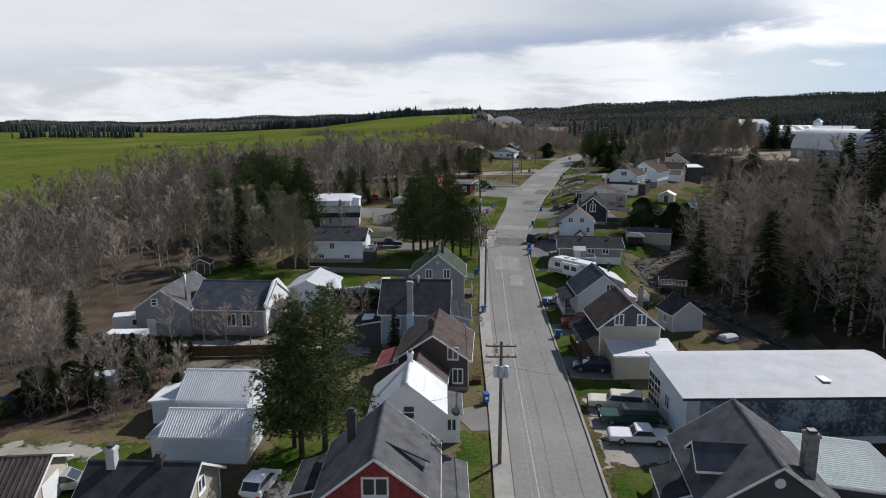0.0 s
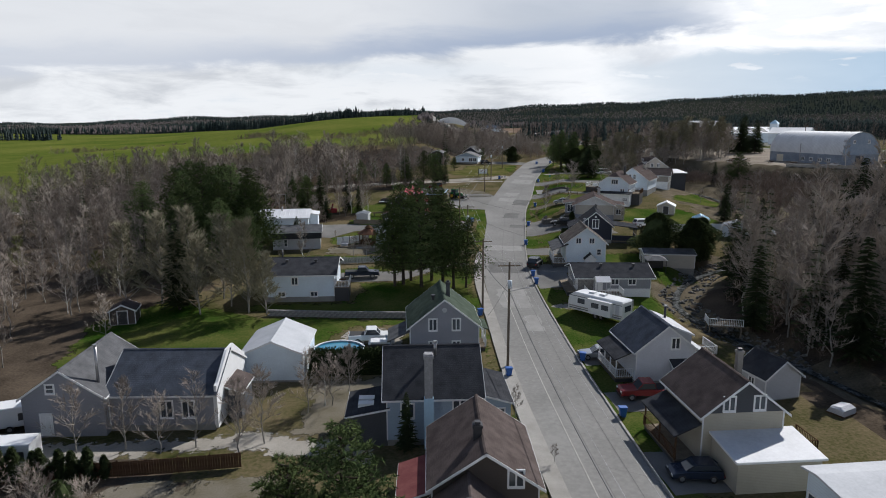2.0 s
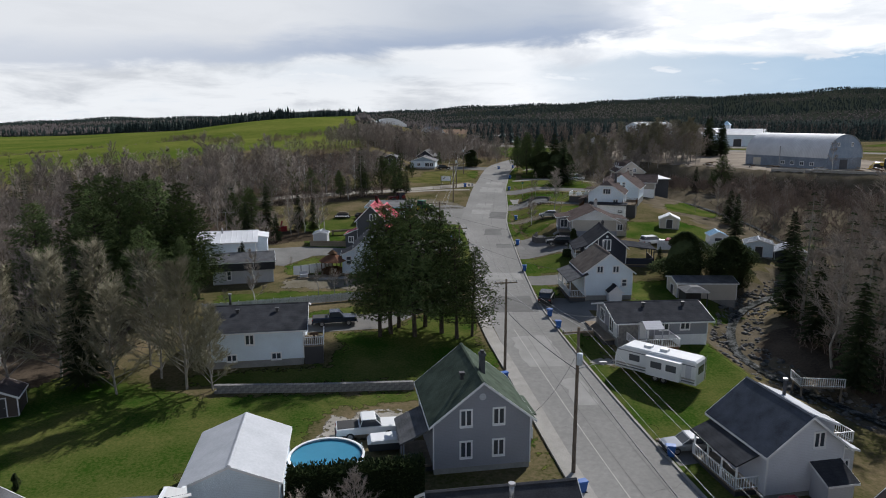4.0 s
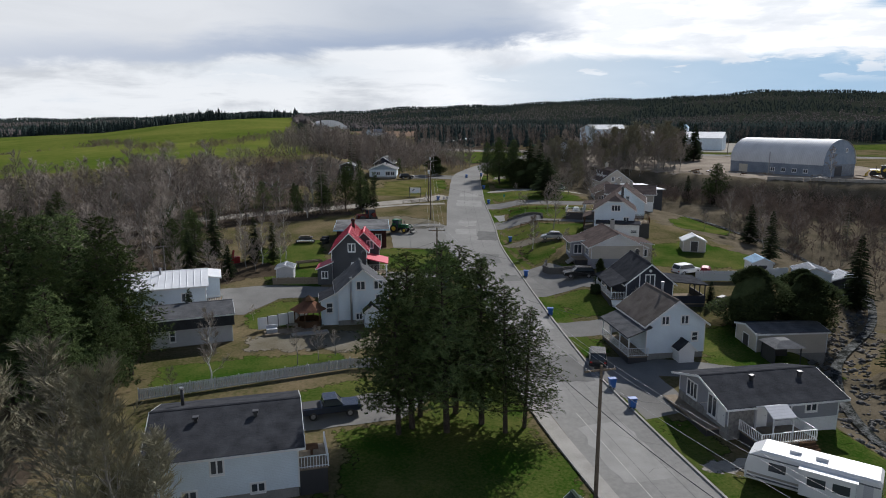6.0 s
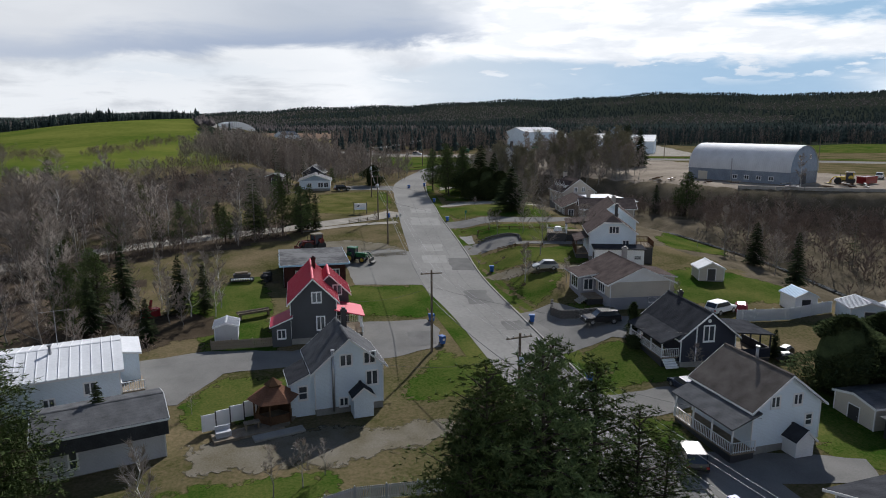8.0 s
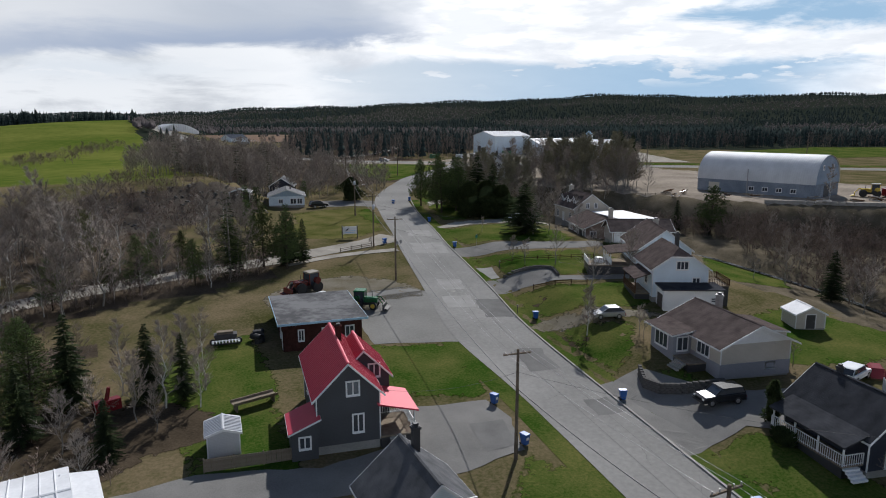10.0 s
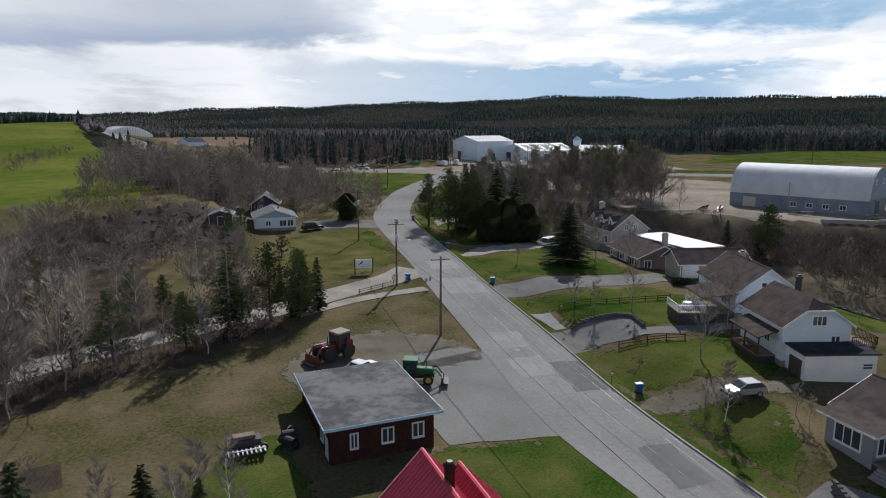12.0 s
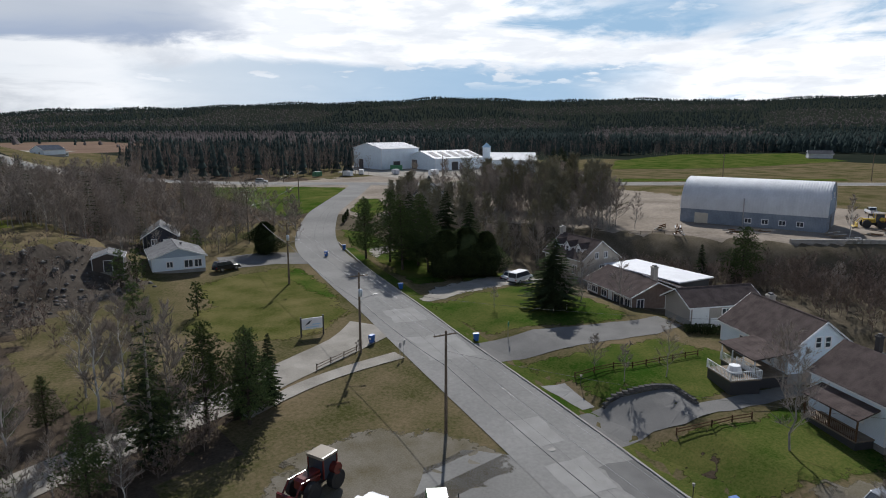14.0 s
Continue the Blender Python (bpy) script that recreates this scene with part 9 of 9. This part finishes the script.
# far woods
# spruce green tinted blue: the haze of distance is put into the colour
HAZY_NEEDLE = mat("far_spruce_crowns", (0.028, 0.04, 0.038), (0.046, 0.059, 0.054), 0.02, 0.95, 0.1, vary=0.15)
def far_conifer(seed, h, tiers=4, n=7, wide=0.19):
    """A small conifer for the distance: stacked ragged skirts."""
    rnd = random.Random(seed)
    t = Tree()
    t.wood.tube((0, 0, -0.5), (0, 0, h * 0.4), 0.15, 0.1, 3, False)
    for k in range(tiers):
        z0, z1 = h * (0.08 + 0.88 / tiers * k), h * (1.0 if k == tiers - 1 else 0.08 + 0.88 / tiers * (k + 1.65))
        ring = [Vector((math.cos(6.283 * i / n + k), math.sin(6.283 * i / n + k), 0)) * h * wide * (1 - k * 0.22) * rnd.uniform(0.75, 1.2) + Vector((0, 0, z0 + rnd.uniform(-0.05, 0.05) * h)) for i in range(n)]
        t.crown.add(ring + [Vector((0, 0, min(z1, h)))], [(i, (i + 1) % n, n) for i in range(n)])
    return t


TINYS = [far_conifer(300 + i, 13) for i in range(2)]
TINYB = [bare_tree(310 + i, 11, 0.36, 9, 3, 4, low=True) for i in range(3)]


def open_land(x, y):
    return not bool(in_field(np.array(x), np.array(y))) and clear(x, y)


far = []
for poly, n, sd, share, size in [
    ([(62, 462), (100, 440), (150, 420), (165, 500), (150, 600), (112, 650), (94, 600), (80, 530)], 680, 41, 0.2, (0.6, 1.1)),
    ([(112, 570), (160, 508), (300, 470), (315, 530), (180, 600), (118, 660)], 800, 47, 0.34, (0.6, 1.1)),
    ([(150, 510), (300, 470), (420, 440), (700, 330), (760, 480), (460, 640), (260, 760), (150, 720), (110, 620)], 2900, 42, 0.6, (0.5, 1.1)),
    ([(-10, 430), (30, 440), (28, 560), (10, 560)], 60, 43, 0.2, (0.6, 0.9)),
    ([(540, 330), (900, 160), (1100, 300), (800, 520), (560, 420)], 900, 44, 0.65, (0.5, 1.1)),
    ([(100, 540), (330, 452), (520, 398), (545, 420), (330, 500), (120, 580)], 260, 46, 0.12, (0.5, 0.95)),
    ([(180, 150), (330, 60), (600, -60), (700, 120), (480, 220), (330, 180), (220, 190)], 420, 45, 0.6, (0.8, 1.2)),
]:
    r = random.Random(sd)
    far += [(x, y, r.uniform(*size), 3 + r.randrange(2) if r.random() < share else r.randrange(3)) for x, y in scatter(poly, n, sd, 0, open_land)]
woods("far_spruces", "dark spruce forest beyond the highway", TINYS, [(x, y, s, k - 3) for x, y, s, k in far if k > 2], [HAZY_NEEDLE, HAZY_NEEDLE], "forest")
woods("far_bare_woods", "leafless grey woods beyond the highway", TINYB, [p for p in far if p[3] < 3], [BRUSH, BRUSH])


def far_dome(seed, h):
    """A far leafless tree: a ragged open dome."""
    rnd = random.Random(seed)
    t = Tree()
    t.wood.tube((0, 0, -0.5), (0, 0, h * 0.4), 0.15, 0.1, 3, False)
    for k in range(3):
        n, c = 5, Vector((rnd.uniform(-1, 1), rnd.uniform(-1, 1), 0)) * h * 0.14
        ring = [c + Vector((math.cos(6.283 * i / n + k), math.sin(6.283 * i / n + k), 0)) * h * 0.24 * rnd.uniform(0.7, 1.2) + Vector((0, 0, h * rnd.uniform(0.35, 0.6))) for i in range(n)]
        t.crown.add(ring + [c + Vector((0, 0, h * rnd.uniform(0.8, 1.0)))], [(i, (i + 1) % n, n) for i in range(n)])
    return t


FAR_BARE = mat("far_bare_crowns", (0.1, 0.086, 0.083), (0.15, 0.131, 0.126), 0.02, 0.95, 0.1, vary=0.15)
ridge, bare_ridge = [], []
r = random.Random(77)
for _ in range(52000):
    d = 600 + 2800 * r.random() ** 1.25
    a = radians(r.uniform(-100, 36))
    x, y = -math.sin(a) * d, 100 + math.cos(a) * d
    if not open_land(x, y) or (20 < x < 235 and y < 1180 and r.random() > (0.004 if x < 150 else 0.03)) or (y < 620 and x < 400):
        continue
    s = r.uniform(0.5, 1.0) * (1.05 if d < 900 else 0.85)
    grain = math.sin(x * 0.0075 + 1.7 * math.sin(y * 0.004)) + math.sin(y * 0.0095 + 0.7 + 0.8 * math.sin(x * 0.003)) + r.uniform(-0.18, 0.18)
    if d < 2600 and grain > (-0.55 if math.degrees(a) > -26 else 0.1):
        bare_ridge.append((x, y, s, r.randrange(2)))
    else:
        ridge.append((x, y, s, r.randrange(3)))


def crown_only(tree):
    tree.wood = tree.crown
    tree.crown = Shape().add([(0, 0, 0), (0.02, 0, 0), (0, 0, 0.02)], [(0, 1, 2)])
    return tree


CONE = [crown_only(far_conifer(330 + i, 13, 2, 6, w_)) for i, w_ in enumerate((0.2, 0.24, 0.17))]
woods("forest_hills", "dark forested hills on the horizon", CONE, ridge, [HAZY_NEEDLE, HAZY_NEEDLE], "forest")
woods("bare_hill_woods", "brownish leafless woods on the far hills", [crown_only(far_dome(340 + i, 10)) for i in range(2)], bare_ridge, [FAR_BARE, FAR_BARE], "forest")
crest_rows, hedge_rows = [], []
for (ax, ay), (bx, by), n, s in [((-222, 452), (-207, 490), 60, 0.42), ((-205, 492), (-186, 570), 150, 0.5), ((-176, 600), (-120, 500), 60, 0.34), ((-122, 500), (-60, 372), 130, 0.4), ((-50, 393), (-38, 438), 60, 0.4), ((-38, 438), (-16, 528), 70, 0.4), ((-60, 1090), (15, 1060), 90, 0.85), ((-340, 1130), (-80, 1095), 420, 1.25), ((-620, 1150), (-340, 1140), 260, 0.9), ((-900, 900), (-560, 1140), 220, 1.0), ((-520, 760), (-400, 800), 120, 0.95), ((-700, 640), (-420, 560), 60, 0.6)]:
    for i in range(n):
        u = r.random()
        p = (ax + (bx - ax) * u + r.gauss(0, 5), ay + (by - ay) * u + r.gauss(0, 5))
        if s > 0.8:
            crest_rows.append((*p, s * r.uniform(0.6, 1.15), r.randrange(2)))
        else:
            hedge_rows.append((*p, s * 3 * r.uniform(0.5, 1.0), r.randrange(3)))
woods("crest_spruces", "dark row of spruces along the field crest", TINYS, crest_rows, [HAZY_NEEDLE, HAZY_NEEDLE], "forest")
woods("field_hedges", "leafless brown hedges between the fields", BUSH, hedge_rows, [BRUSH, BRUSH], "hedge")

# broken rock on the gravel scarp
rock_places = scatter([(-46, 250), (-20, 258), (2, 268), (10, 286), (8, 304), (-8, 300), (-26, 288), (-46, 278)], 2600, 51)
woods("scarp_brush", "low leafless brush on the scarp", BUSH, [(x, y, rw.uniform(0.35, 0.9), rw.randrange(3)) for x, y in rock_places[::26]], [BRUSH, BRUSH])
rocks = []
for k in range(4):
    rk = random.Random(400 + k)
    s = Shape()
    ring = [Vector((math.cos(1.05 * i) * rk.uniform(0.7, 1.2), math.sin(1.05 * i) * rk.uniform(0.7, 1.2), rk.uniform(-0.3, 0.25))) for i in range(6)]
    s.add(ring + [Vector((rk.uniform(-0.3, 0.3), rk.uniform(-0.3, 0.3), rk.uniform(0.5, 0.9))), Vector((0, 0, -0.6))], [(i, (i + 1) % 6, 6) for i in range(6)] + [((i + 1) % 6, i, 7) for i in range(6)])
    t = Tree()
    t.wood, t.crown = s, s
    rocks.append(t)
woods("scree_rocks", "broken grey rock on the scree slope", rocks, [(x, y, 0.07 + 0.5 * rw.random() ** 4.5, rw.randrange(4)) for x, y in rock_places if -7 < (x + 40) * -0.40 + (y - 272) * 0.92 < 9], [STONE, STONE], "rocks")
# stones along the creek
beside = [(x, y) for x, y in scatter([(28, 96), (42, 94), (40, 122), (52, 136), (62, 150), (54, 152), (30, 130), (26, 112)], 2600, 52) if 0.6 < abs(float(side_of(CREEK, x, y))) < 3.0]
woods("creek_stones", "dark grey stones along the creek", rocks, [(x, y, 0.12 + 0.4 * rw.random() ** 2, rw.randrange(4)) for x, y in beside], [STONE, STONE], "rocks")
